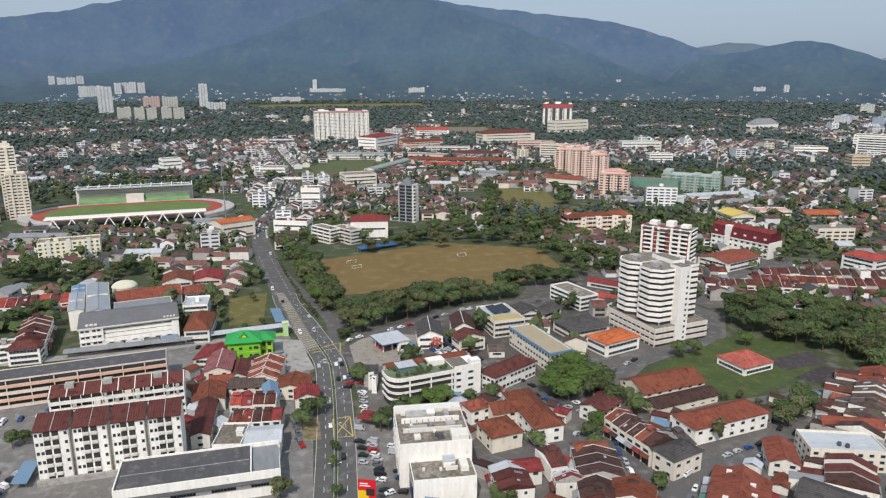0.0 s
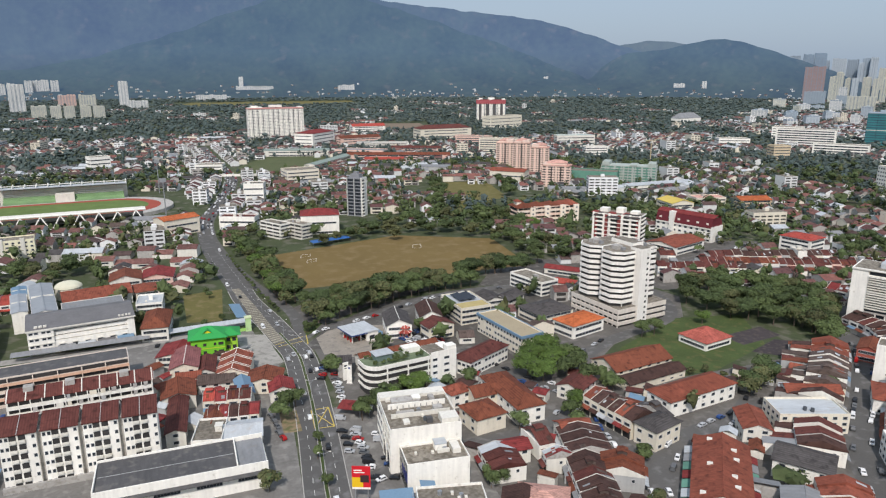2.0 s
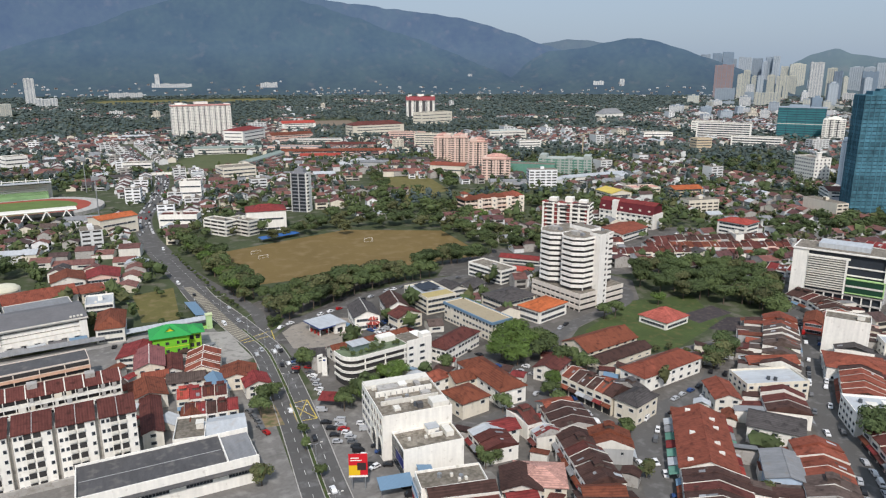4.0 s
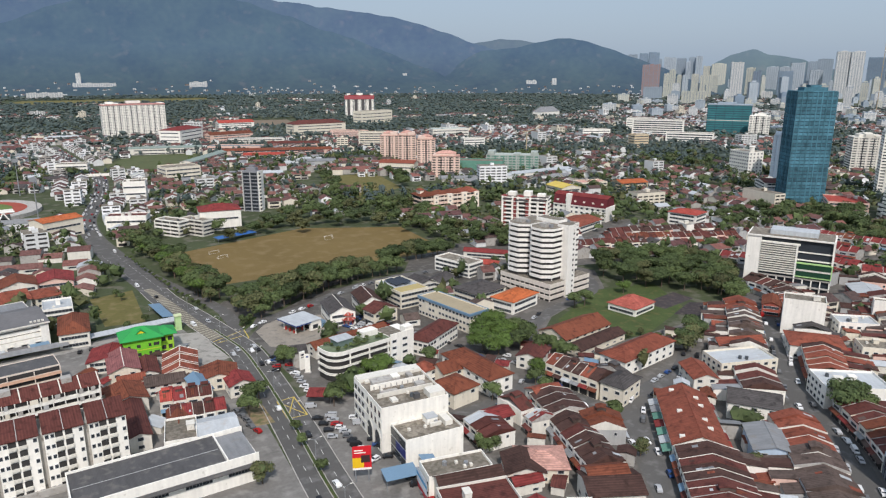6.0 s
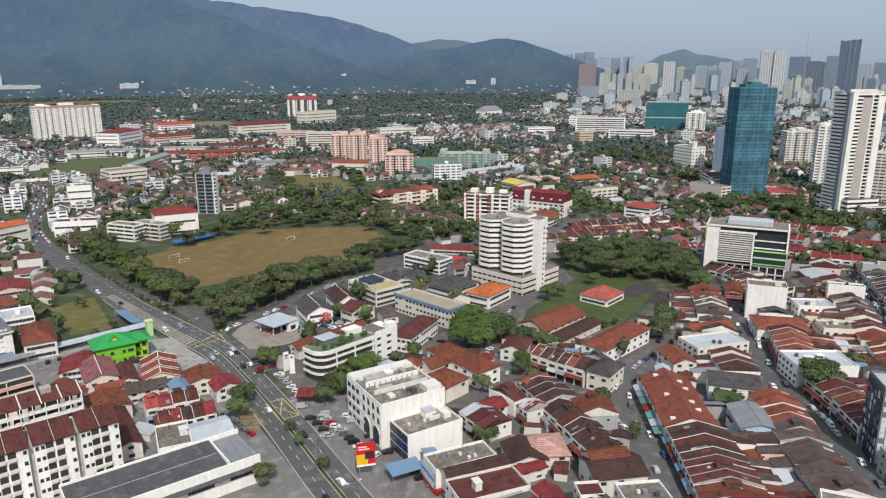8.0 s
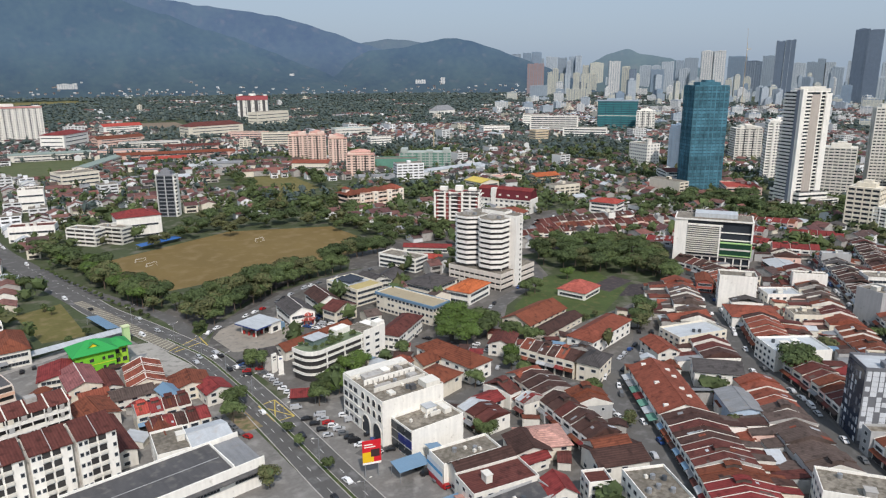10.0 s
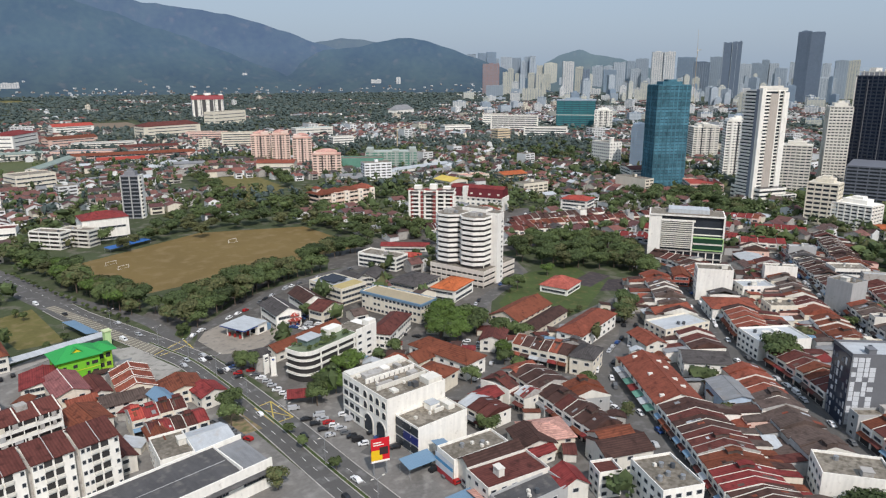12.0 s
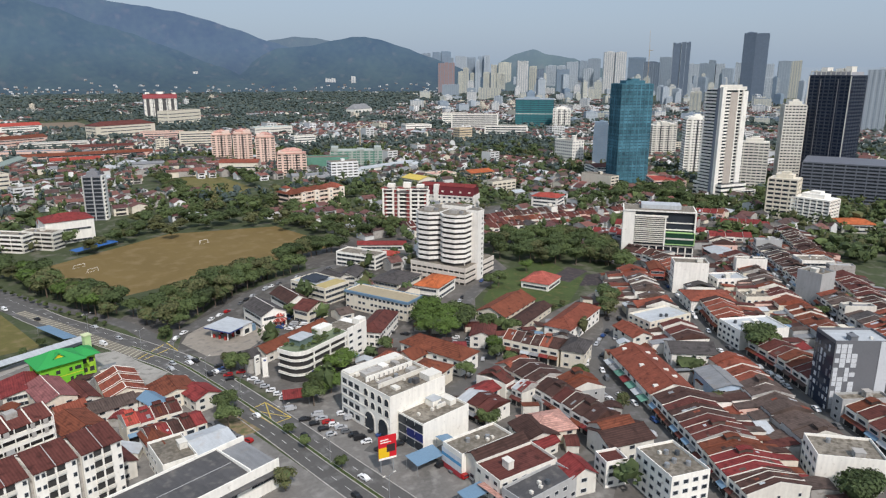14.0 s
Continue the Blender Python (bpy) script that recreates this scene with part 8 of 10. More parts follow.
def crane(x, y, h, rot, tilt):
    root = thing("tower_crane", x, y, rot, "tall slender tower crane with raised jib", "crane")
    part("mast", Shape().beam((0, 0, 0), (0, 0, h), 1.1, sides=4), mat("crane_paint", (0.45, 0.36, 0.24), 0.6), root)
    part("jib", Shape().beam((0, 0, h), (math.cos(tilt) * 62, 0, h + math.sin(tilt) * 62), 0.9, 0.4, 4), mat("crane_paint", (0.45, 0.36, 0.24), 0.6), root)
    part("counter_jib", Shape().beam((0, 0, h), (-14, 0, h + 1), 0.9, sides=4), mat("crane_paint", (0.45, 0.36, 0.24), 0.6), root)
    part("cab", Shape().box(-1.6, -1.6, h - 3, 1.6, 1.6, h), OFFWHITE, root)


crane(2140, 1010, 190, 150, 1.52)
crane(690, 880, 34, 20, 0.1)

# pale panels on the grey hotel
_hotel = thing("facade_panels", 177.0, 95.2, -141.9, "pale grey cladding panels on the dark hotel", "cladding")
_pm = Shape().box(-0.5, -0.08, 0, 0.5, 0.02, 1).mesh("panel", mat("pale_panel", (0.62, 0.64, 0.66), 0.6, 0.1))
_pg = Shape().box(-0.5, -0.08, 0, 0.5, 0.02, 1).mesh("panel", mat("mid_panel", (0.20, 0.21, 0.23), 0.6, 0.1))
_rnd = random.Random(11)
for _k in range(14):
    for _j in range(4):
        if (_k // 3 + _j) % 2 == 0 or _rnd.random() < 0.22:
            x_, y_, z_, a_ = on_side("r", 13.7, 20.8, -0.44 + _j * 0.1, 1.5 + _k * 1.85)
            piece("panel", _pm, _hotel, x_, y_, z_, a_, 2.0 if _j % 2 else 1.5, 1, 1.7)
part("stripe", Shape().box(6.85, 6.0, 0.5, 6.97, 10.0, 28.4), mat("pale_panel", (0.62, 0.64, 0.66)), _hotel)
part("glass_front", Shape().box(-6.6, -10.47, 0.5, 6.6, -10.41, 27.3), DARK_GLASS, _hotel, "dark tinted glass front")
for _k in range(8):
    for _j in range(6):
        x_, y_, z_, a_ = on_side("f", 13.7, 20.94, -0.42 + _j * 0.168, 0.8 + _k * 3.2)
        if _rnd.random() < 0.72:
            piece("panel", _pm if _rnd.random() < 0.35 else _pg, _hotel, x_ + _rnd.uniform(-0.4, 0.4), y_, z_, a_, _rnd.choice((0.8, 1.2, 1.6)), 1, _rnd.choice((1.6, 2.6)))

# ---- fittings on the shop blocks ----

# four-storey shop block: windows to the left, arches to the right, stepped roof walls
_w, _d, _h = 28.5, 25.5, 17.0
_f = thing("shop_facade", 61.2, 222.8, -98, "white shop front with arched openings and stepped roof walls", "facade")
for _k in range(4):
    for _j in range(3):
        x_, y_, z_, a_ = on_side("f", _w, _d, -0.42 + _j * 0.13, 0.9 + _k * 4.0)
        piece("window", WINDOW, _f, x_, y_, z_, a_, 3.0, 1, 2.2)
for _k in (2, 3):
    for _j in range(4):
        x_, y_, z_, a_ = on_side("f", _w, _d, 0.03 + _j * 0.135, 0.7 + _k * 4.0)
        piece("arched_window", ARCH, _f, x_, y_, z_, a_, 2.7, 1.6, 2.9)
for _j in range(2):
    x_, y_, z_, a_ = on_side("f", _w, _d, 0.09 + _j * 0.27, 0.3)
    piece("arched_window", ARCH, _f, x_, y_, z_, a_, 6.4, 2.0, 7.2)
part("roof_step", Shape().box(-_w / 2 + 0.3, -_d / 2 + 0.3, _h - 0.8, -_w / 2 + 5, _d / 2 - 0.3, _h + 0.5), OFFWHITE, _f)
part("roof_step", Shape().box(-2, -_d / 2 + 2, _h - 0.8, -1.6, _d / 2 - 2, _h + 1.2), WHITE, _f)
part("roof_step", Shape().box(5, -_d / 2 + 2, _h - 0.8, 5.4, _d / 2 - 2, _h + 0.9), OFFWHITE, _f)
part("roof_step", Shape().box(-8.5, -_d / 2 + 4, _h - 0.8, -4.5, 2, _h + 0.6), CONCRETE, _f)
part("stair_head", Shape().box(_w / 2 - 6, _d / 2 - 7, _h - 0.8, _w / 2 - 0.6, _d / 2 - 1, _h + 1.5), OFFWHITE, _f)
for _j in range(9):
    part("pipe_stand", Shape().box(-1.2, -_d / 2 + 3 + _j * 2.2, _h - 0.8, -0.9, -_d / 2 + 3.3 + _j * 2.2, _h + 0.7), CONCRETE, _f)

for _x, _y, _a, _b, _z in ((-9, -8, 2.4, 5.0, 0.9), (-6.5, 6.5, 3.4, 2.0, 1.4), (1.5, -5, 1.6, 6.5, 0.5), (2.2, 7, 2.8, 3.4, 1.6), (9, -6, 3.0, 2.2, 0.8), (10.5, 2, 2.0, 2.0, 1.9)):
    part("roof_box", Shape().box(_x - _a / 2, _y - _b / 2, _h - 0.85, _x + _a / 2, _y + _b / 2, _h - 0.85 + _z), (OFFWHITE, CONCRETE, DARK_METAL)[round(_x * 3) % 3], _f)
part("stain_fascia", Shape().box(-_w / 2 + 0.4, -_d / 2 - 0.25, 4.0, 1.0, -_d / 2 - 0.03, 4.5).box(-_w / 2 + 0.4, -_d / 2 - 0.25, 8.0, 1.0, -_d / 2 - 0.03, 8.5).box(-_w / 2 + 0.4, -_d / 2 - 0.25, 12.0, 1.0, -_d / 2 - 0.03, 12.5), OFFWHITE, _f)
_rb = thing("roof_hut", 62.4, 203.4, -97.5, "white roof hut with pale sheet roof", "hut", z=10.0)
part("wall", Shape().box(-3.2, -2.0, 0, 0.6, 2.0, 2.3), WHITE, _rb)
part("roof", Shape().box(-3.4, -2.2, 2.3, 0.8, 2.2, 2.5), LIGHT_METAL, _rb)
part("wing", Shape().box(-2.0, 3.4, 0, 3.8, 6.2, 1.8).box(1.6, -1.6, 0, 2.4, 2.6, 1.3), OFFWHITE, _rb)

claim(46.5, 270.0, 0, 14, 18)
_py = thing("sign_pylon", 52.1, 286.5, -30, "tall white sign pylon with a small blue emblem", "sign")
part("slab", Shape().box(-1.1, -0.3, 0.3, 1.1, 0.3, 8.6), WHITE, _py)
part("foot", Shape().box(-1.5, -0.6, 0, 1.5, 0.6, 0.3), CONCRETE, _py)
part("emblem", Shape().box(-0.5, -0.34, 7.2, 0.5, -0.3, 8.0), mat("fascia_blue", (0.03, 0.06, 0.20), 0.5), _py)

# awnings and lean-to roofs beside the car park
def canopy(x, y, rot, w, d, h, material, label):
    root = thing("canopy", x, y, rot, label, "canopy")
    part("sheet", Shape().slab((-w / 2, -d / 2, h), (w / 2, -d / 2, h), (w / 2, d / 2, h + 0.7), (-w / 2, d / 2, h + 0.7), 0.12), material, root)
    for px in (-w / 2 + 0.3, w / 2 - 0.3):
        for py in (-d / 2 + 0.3, d / 2 - 0.3):
            part("post", Shape().beam((px, py, 0), (px, py, h), 0.07, sides=5), STEEL, root)


canopy(42.5, 191.5, -12, 11, 6.5, 4.0, BLUE_METAL, "blue ribbed metal canopy beside the billboard")
canopy(52.5, 189.0, 76, 10, 5, 5.4, BLUE_METAL, "blue metal lean-to between the shop blocks")
canopy(37.0, 168.0, -12, 9, 5, 3.6, BLUE_METAL, "blue metal canopy over a loading bay")
canopy(40.5, 163.5, 78, 10, 4, 4.0, ROOF["salmon"], "yellow-brown awning along the shop front")
canopy(15.8, 397.0, 94, 26, 6, 3.4, BLUE_METAL, "blue-grey metal roof of a roadside shelter")
canopy(-4.0, 378.2, 4, 50, 5, 3.2, LIGHT_METAL, "long pale metal roof over the walkway")
canopy(-62.0, 372.5, 2, 62, 5, 3.2, METAL_ROOF, "long grey metal roof over the walkway")
canopy(-81.0, 253.5, 88, 15, 5, 2.6, BLUE_METAL, "blue sheet roof over parked motorcycles by the flats")
canopy(45.5, 259.0, -35, 10, 7, 3.4, ROOF["red"], "low red-roofed food stall beside the car park")
canopy(51.5, 256.0, -35, 4.5, 7, 3.2, LIGHT_METAL, "pale metal stall roof beside the car park")
_pa = thing("painted_wall", 45.3, 183.0, -104.5, "shop flank painted in blue, white and red bands", "painted wall")
for _z, _zz, _c in ((0.4, 2.2, (0.42, 0.05, 0.06)), (2.2, 4.4, (0.62, 0.66, 0.70)), (4.4, 5.6, (0.10, 0.32, 0.55)), (5.6, 7.2, (0.62, 0.66, 0.70))):
    part("band", Shape().box(-5.0, -0.06, _z, 5.0, 0.0, _zz), paint(*_c), _pa)

# solar panels on the cream building, blue gutter round the school block
_so = thing("solar_array", 137.0, 349.0, -87.5, "two dark solar panels on the cream roof", "solar panel")
for _k in range(2):
    part("panel", Shape().slab((-11, -4.6 + _k * 5.6, 10.3), (2, -4.6 + _k * 5.6, 10.3), (2, 0.4 + _k * 5.6, 10.9), (-11, 0.4 + _k * 5.6, 10.9), 0.1), mat("solar_cells", (0.02, 0.022, 0.03), 0.25), _so)
part("roof_patch", Shape().box(4, -8.5, 9.25, 13, 8.5, 9.6), paint(0.45, 0.36, 0.16), _so, "ochre roof patch")
_gu = thing("gutter", 141.8, 304.8, -82.7, "blue fascia and gutter round the school roof", "gutter")
for _x0, _y0, _x1, _y1 in ((-20.5, -6.85, 20.5, -6.32), (-20.5, 6.32, 20.5, 6.85), (-20.5, -6.32, -20.02, 6.32), (20.02, -6.32, 20.5, 6.32)):
    part("fascia", Shape().box(_x0, _y0, 9.3, _x1, _y1, 10.65), BLUE_METAL, _gu)

# white pylon sign and green portal by the junction
_py = thing("pylon_sign", 51.5, 291.0, 10, "tall white pylon sign beside the forecourt", "sign")
_pp = part("panel", Shape().box(-1.3, -0.3, 0, 1.3, 0.3, 8.5), WHITE, _py)
part("text_bar", Shape().box(-0.8, -0.33, 6.6, 0.8, -0.3, 7.4).box(-0.7, -0.33, 5.6, 0.7, -0.3, 6.0), mat("sign_ink", (0.06, 0.06, 0.07)), _pp)
_gp = thing("gate_tower", 18.5, 372.0, 0, "small pale green gate tower beside the road", "gate")
part("shaft", Shape().box(-1.4, -1.4, 0, 1.4, 1.4, 7.5), paint(0.45, 0.62, 0.30), _gp)
part("cap", Shape().box(-1.8, -1.8, 7.5, 1.8, 1.8, 8.0), paint(0.62, 0.68, 0.40), _gp)
part("fence", Shape().box(-16, -0.15, 0, -1.4, 0.15, 1.6), paint(0.35, 0.62, 0.16), _gp, "lime green fence")

# ---- lawns, courts and lots ----
pad("grass", [(-12, 397), (7, 393), (12, 455), (-12, 450)], 0.015, GREENFIELD, "pale worn playing field")
pad("grass", [(262, 641), (343, 695), (373, 813), (302, 818)], 0.015, GREENFIELD, "pale green sports field among trees")
pad("court", [(250, 268), (280, 271), (280, 257), (251, 254)], 0.02, COURT, "dark worn tennis court")
pad("court", [(248, 246), (272, 254), (290, 241), (264, 229)], 0.02, COURT, "dark worn tennis court")
pad("pavement", [(17, 253), (24, 252), (25, 270), (18, 270)], 0.045, EARTH, "bare orange earth island beside the road")
claim(140, 480, 0, 210, 190)
claim(75, 385, 0, 75, 75)
claim(210, 400, 0, 90, 30)
claim(225, 265, 0, 90, 60)
claim(0, 425, 0, 26, 60)
claim(250, 305, 0, 110, 70)
claim(272, 262, 0, 60, 60)
claim(110, 382, 8, 130, 30)
claim(318, 735, 30, 90, 170)
claim(50, 215, 0, 32, 60)
claim(72, 340, 0, 46, 40)

# yellow box junction
_box = [(30.6, 267.5), (37.9, 268.0), (36.5, 251.0), (29.0, 252.0)]
_jn = tagged(new("road_marking"), "yellow hatched box on the carriageway", "road marking", kind="structure")
for _a, _b in ((0, 1), (1, 2), (2, 3), (3, 0), (0, 2), (1, 3)):
    _p, _q = Vector(_box[_a]), Vector(_box[_b])
    _o = (_q - _p).normalized().orthogonal() * 0.22
    part("stripe", Shape().poly([(*(_p - _o), 0.042 + 0.002 * _a), (*(_q - _o), 0.042 + 0.002 * _a), (*(_q + _o), 0.042 + 0.002 * _a), (*(_p + _o), 0.042 + 0.002 * _a)]), YELLOW, _jn)
# hatched lane on the approach to the junction, stop lines across the mouth
_hl = tagged(new("road_marking"), "pale hatched bus lane beside the junction", "road marking", kind="structure")
_la, _lb = [(17.6, 452), (21.0, 416), (23.8, 378), (28.0, 347)], [(22.4, 452), (27.0, 416), (30.6, 378), (33.6, 350)]
for _k in range(3):
    part("lane_surface", Shape().poly([(*_la[_k], 0.0395), (*_la[_k + 1], 0.0395), (*_lb[_k + 1], 0.0395), (*_lb[_k], 0.0395)]), mat("lane_surface", (0.20, 0.18, 0.145), 0.95, 0.25, 0.8, 0.1), _hl)
    _m = round((_la[_k][1] - _la[_k + 1][1]) / 3.2)
    for _i in range(_m):
        _f0, _f1 = (_i + 0.3) / _m, (_i + 0.5) / _m
        _q = [tuple(a + (b - a) * f for a, b in zip(l[_k], l[_k + 1])) for l, f in ((_la, _f0), (_la, _f1), (_lb, _f1), (_lb, _f0))]
        part("bar", Shape().poly([(*p, 0.043) for p in _q]), mat("hatch_paint", (0.42, 0.39, 0.30), 0.85, 0.25), _hl)
for _p, _q in (((28.2, 345.5), (44.0, 352.0)), ((29.5, 342.5), (43.5, 345.5)), ((44.2, 340), (46.0, 353.0))):
    _p, _q = Vector(_p), Vector(_q)
    _o = (_q - _p).normalized().orthogonal() * 0.25
    part("stripe", Shape().poly([(*(_p - _o), 0.045), (*(_q - _o), 0.045), (*(_q + _o), 0.045), (*(_p + _o), 0.045)]), YELLOW, _jn)

# ---- the seven-storey office ----
def office(x, y, rot, w, d, h):
    root = thing("office_building", x, y, rot, "white seven-storey office with louvred front and green-framed glazing", "office building")
    claim(x, y, rot, w + 6, d)
    x0, x1, f = -w / 2, w / 2, -d / 2
    part("glass_core", Shape().box(x0 + 1, f + 1.2, 0, x1 - 0.6, d / 2 - 0.3, h - 2), GLASS, root)
    part("stair_tower", Shape().box(x0, f, 0, x0 + w * 0.17, d / 2, h - 0.5), WHITE, root)
    part("roof", Shape().box(x0 - 0.3, f - 0.6, h - 1.2, x1 + 0.3, d / 2 + 0.3, h - 0.4), WHITE, root)
    part("roof_deck", Shape().box(x0 + 0.6, f + 0.6, h - 0.4, x1 - 0.6, d / 2 - 0.6, h - 0.3), DECK, root)
    part("penthouse", Shape().box(x0 + w * 0.25, f + 6, h - 0.3, x1 - w * 0.2, d / 2 - 3, h + 2.4), LIGHT_METAL, root)
    slat = Shape().box(x0 + w * 0.17, f - 0.5, 0, x0 + w * 0.58, f + 1.2, 0.55).mesh("louvre", OFFWHITE)
    for k in range(13):
        piece("louvre", slat, root, 0, 0, h * 0.33 + k * h * 0.041)
    part("louvre_frame", Shape().box(x0 + w * 0.17, f - 0.7, h * 0.86, x0 + w * 0.62, f + 1.2, h * 0.89).box(x0 + w * 0.58, f - 0.7, h * 0.28, x0 + w * 0.6, f + 1.2, h * 0.86), WHITE, root)
    for z in (0.12, 0.26, 0.60, 0.74):
        part("floor_slab", Shape().box(x0 + w * 0.17, f - (0.2 if z < 0.3 else -0.6), h * z, x1, d / 2, h * z + 0.7), WHITE if z > 0.3 else CONCRETE, root)
    g = paint(0.40, 0.62, 0.26)
    part("green_frame", Shape().box(x0 + w * 0.60, f - 0.9, h * 0.31, x1 + 0.2, f + 1.2, h * 0.325).box(x0 + w * 0.60, f - 0.9, h * 0.55, x1 + 0.2, f + 1.2, h * 0.565).box(x1 - 0.3, f - 0.9, h * 0.325, x1 + 0.2, f + 1.2, h * 0.55), g, root, "pale green window frame")
    part("green_glass", Shape().box(x0 + w * 0.605, f - 0.5, h * 0.33, x1 - 0.35, f + 1.15, h * 0.42).box(x0 + w * 0.605, f - 0.5, h * 0.45, x1 - 0.35, f + 1.15, h * 0.545), mat("green_tinted_glass", (0.02, 0.06, 0.035), 0.2, 0.2), root)
    part("glass_rail", Shape().box(x0 + w * 0.605, f - 0.6, h * 0.42, x1 - 0.35, f + 1.15, h * 0.45), OFFWHITE, root)
    part("white_frame", Shape().box(x1 - 0.8, f - 0.6, h * 0.57, x1 + 0.3, f + 0.4, h - 1.2), WHITE, root)
    for k in range(9):
        part("column", Shape().box(x0 + w * (0.19 + k * 0.1) - 0.35, f - 0.1, 0, x0 + w * (0.19 + k * 0.1) + 0.35, f + 0.6, h * 0.26), WHITE, root)
    for side, m in (("l", 3), ("r", 4)):
        for k in range(6):
            px, py, pz, a = on_side(side, w, d, 0, h * 0.15 + k * h * 0.13)
            piece("window_band", BAND, root, px, py, pz, a, d * 0.8, 1, 2.0)


office(346.7, 239.7, -65, 47.0, 22.0, 33.5)

# lime green house with a yellow gablet in the roof
def lime_house(x, y, rot):
    w, d, h = 16.0, 13.0, 9.4
    root = thing("house", x, y, rot, "lime green two-storey house with green hipped roof and yellow gablet", "house")
    claim(x, y, rot, w + 8, d)
    lime, sheet, yel = paint(0.20, 0.56, 0.04), ROOF["green"], paint(0.74, 0.58, 0.03)
    part("wall", Shape().box(-w / 2, -d / 2, 0, w / 2, d / 2, h), lime, root)
    part("floor_band", Shape().box(-w / 2 - 0.08, -d / 2 - 0.08, 4.0, w / 2 + 0.08, d / 2 + 0.08, 4.35), paint(0.52, 0.58, 0.05), root)
    roof = part("roof", hip_roof(w, d, h + 0.2, 4.0, 1.3)[0], sheet, root)
    part("gablet", Shape().prism([(-2.8, -4.3), (2.8, -4.3), (2.8, -4.1), (-2.8, -4.1)], h + 1.3, h + 1.4).poly([(-2.6, -4.35, h + 1.4), (2.6, -4.35, h + 1.4), (0, -4.35, h + 3.4)]), yel, roof, "yellow gable panel")
    part("gablet_roof", Shape().slab((-3.3, 0.5, h + 1.3), (-3.3, -4.8, h + 1.3), (0, -4.8, h + 3.8), (0, 0.5, h + 3.8), 0.15).slab((3.3, -4.8, h + 1.3), (3.3, 0.5, h + 1.3), (0, 0.5, h + 3.8), (0, -4.8, h + 3.8), 0.15), sheet, roof)
    wing = part("side_wing", Shape().box(w / 2, -d / 2 + 3.5, 0, w / 2 + 6, d / 2 - 1, h - 0.6), paint(0.34, 0.58, 0.05), root)
    part("wing_roof", hip_roof(8.2, 11.0, h - 0.4, 2.4, 0.6)[0], sheet, wing).location = (w / 2 + 3.0, 1.2, 0)
    dark = Shape().box(-0.5, -0.06, 0, 0.5, 0.02, 1).mesh("window", SHADE)
    for z in (1.4, 5.4):
        for px, ww in ((-5.6, 1.2), (-1.6, 1.6), (3.2, 1.2), (6.0, 2.4)):
            piece("window", dark, root, px, -d / 2, z, 0, ww, 1, 1.5)
        for px in (1.6, 4.4):
            piece("window", dark, wing, w / 2 + px, -d / 2 + 3.5, z, 0, 1.8, 1, 2.0)
        for py in (-4, 1):
            piece("window", dark, root, -w / 2, py, z, -math.pi / 2, 1.4, 1, 1.5)


lime_house(-3.6, 349.5, -4)

# roof lights and awnings of the long orange-roofed terrace
_rl = thing("roof_lights", 145.6, 159.7, -133.1, "white roof lights and canvas awnings on the orange terrace", "roof lights")
_rr = random.Random(4)
for _k in range(7):
    _x = -17 + _k * 5.7
    _y = _rr.uniform(3.5, 6.0) * (1 if _k % 3 else -1)
    _z = 7 + 3.6 * (1 - abs(_y) / 9.0)
    part("roof_light", Shape().box(_x - 0.7, _y - 0.9, _z - 0.4, _x + 0.7, _y + 0.9, _z + 0.45), OFFWHITE, _rl)
for _k in range(7):
    _x = -17.2 + _k * 5.7
    for _sd in (-1, 1):
        part("awning", Shape().slab((_x - 2.5, _sd * 12.2, 3.2), (_x + 2.5, _sd * 12.2, 3.2), (_x + 2.5, _sd * 9.0, 4.0), (_x - 2.5, _sd * 9.0, 4.0), 0.1), _rr.choice((LIGHT_METAL, ROOF["red"], NETTING, BLUE_METAL, METAL_ROOF, ROOF["coral"])), _rl)

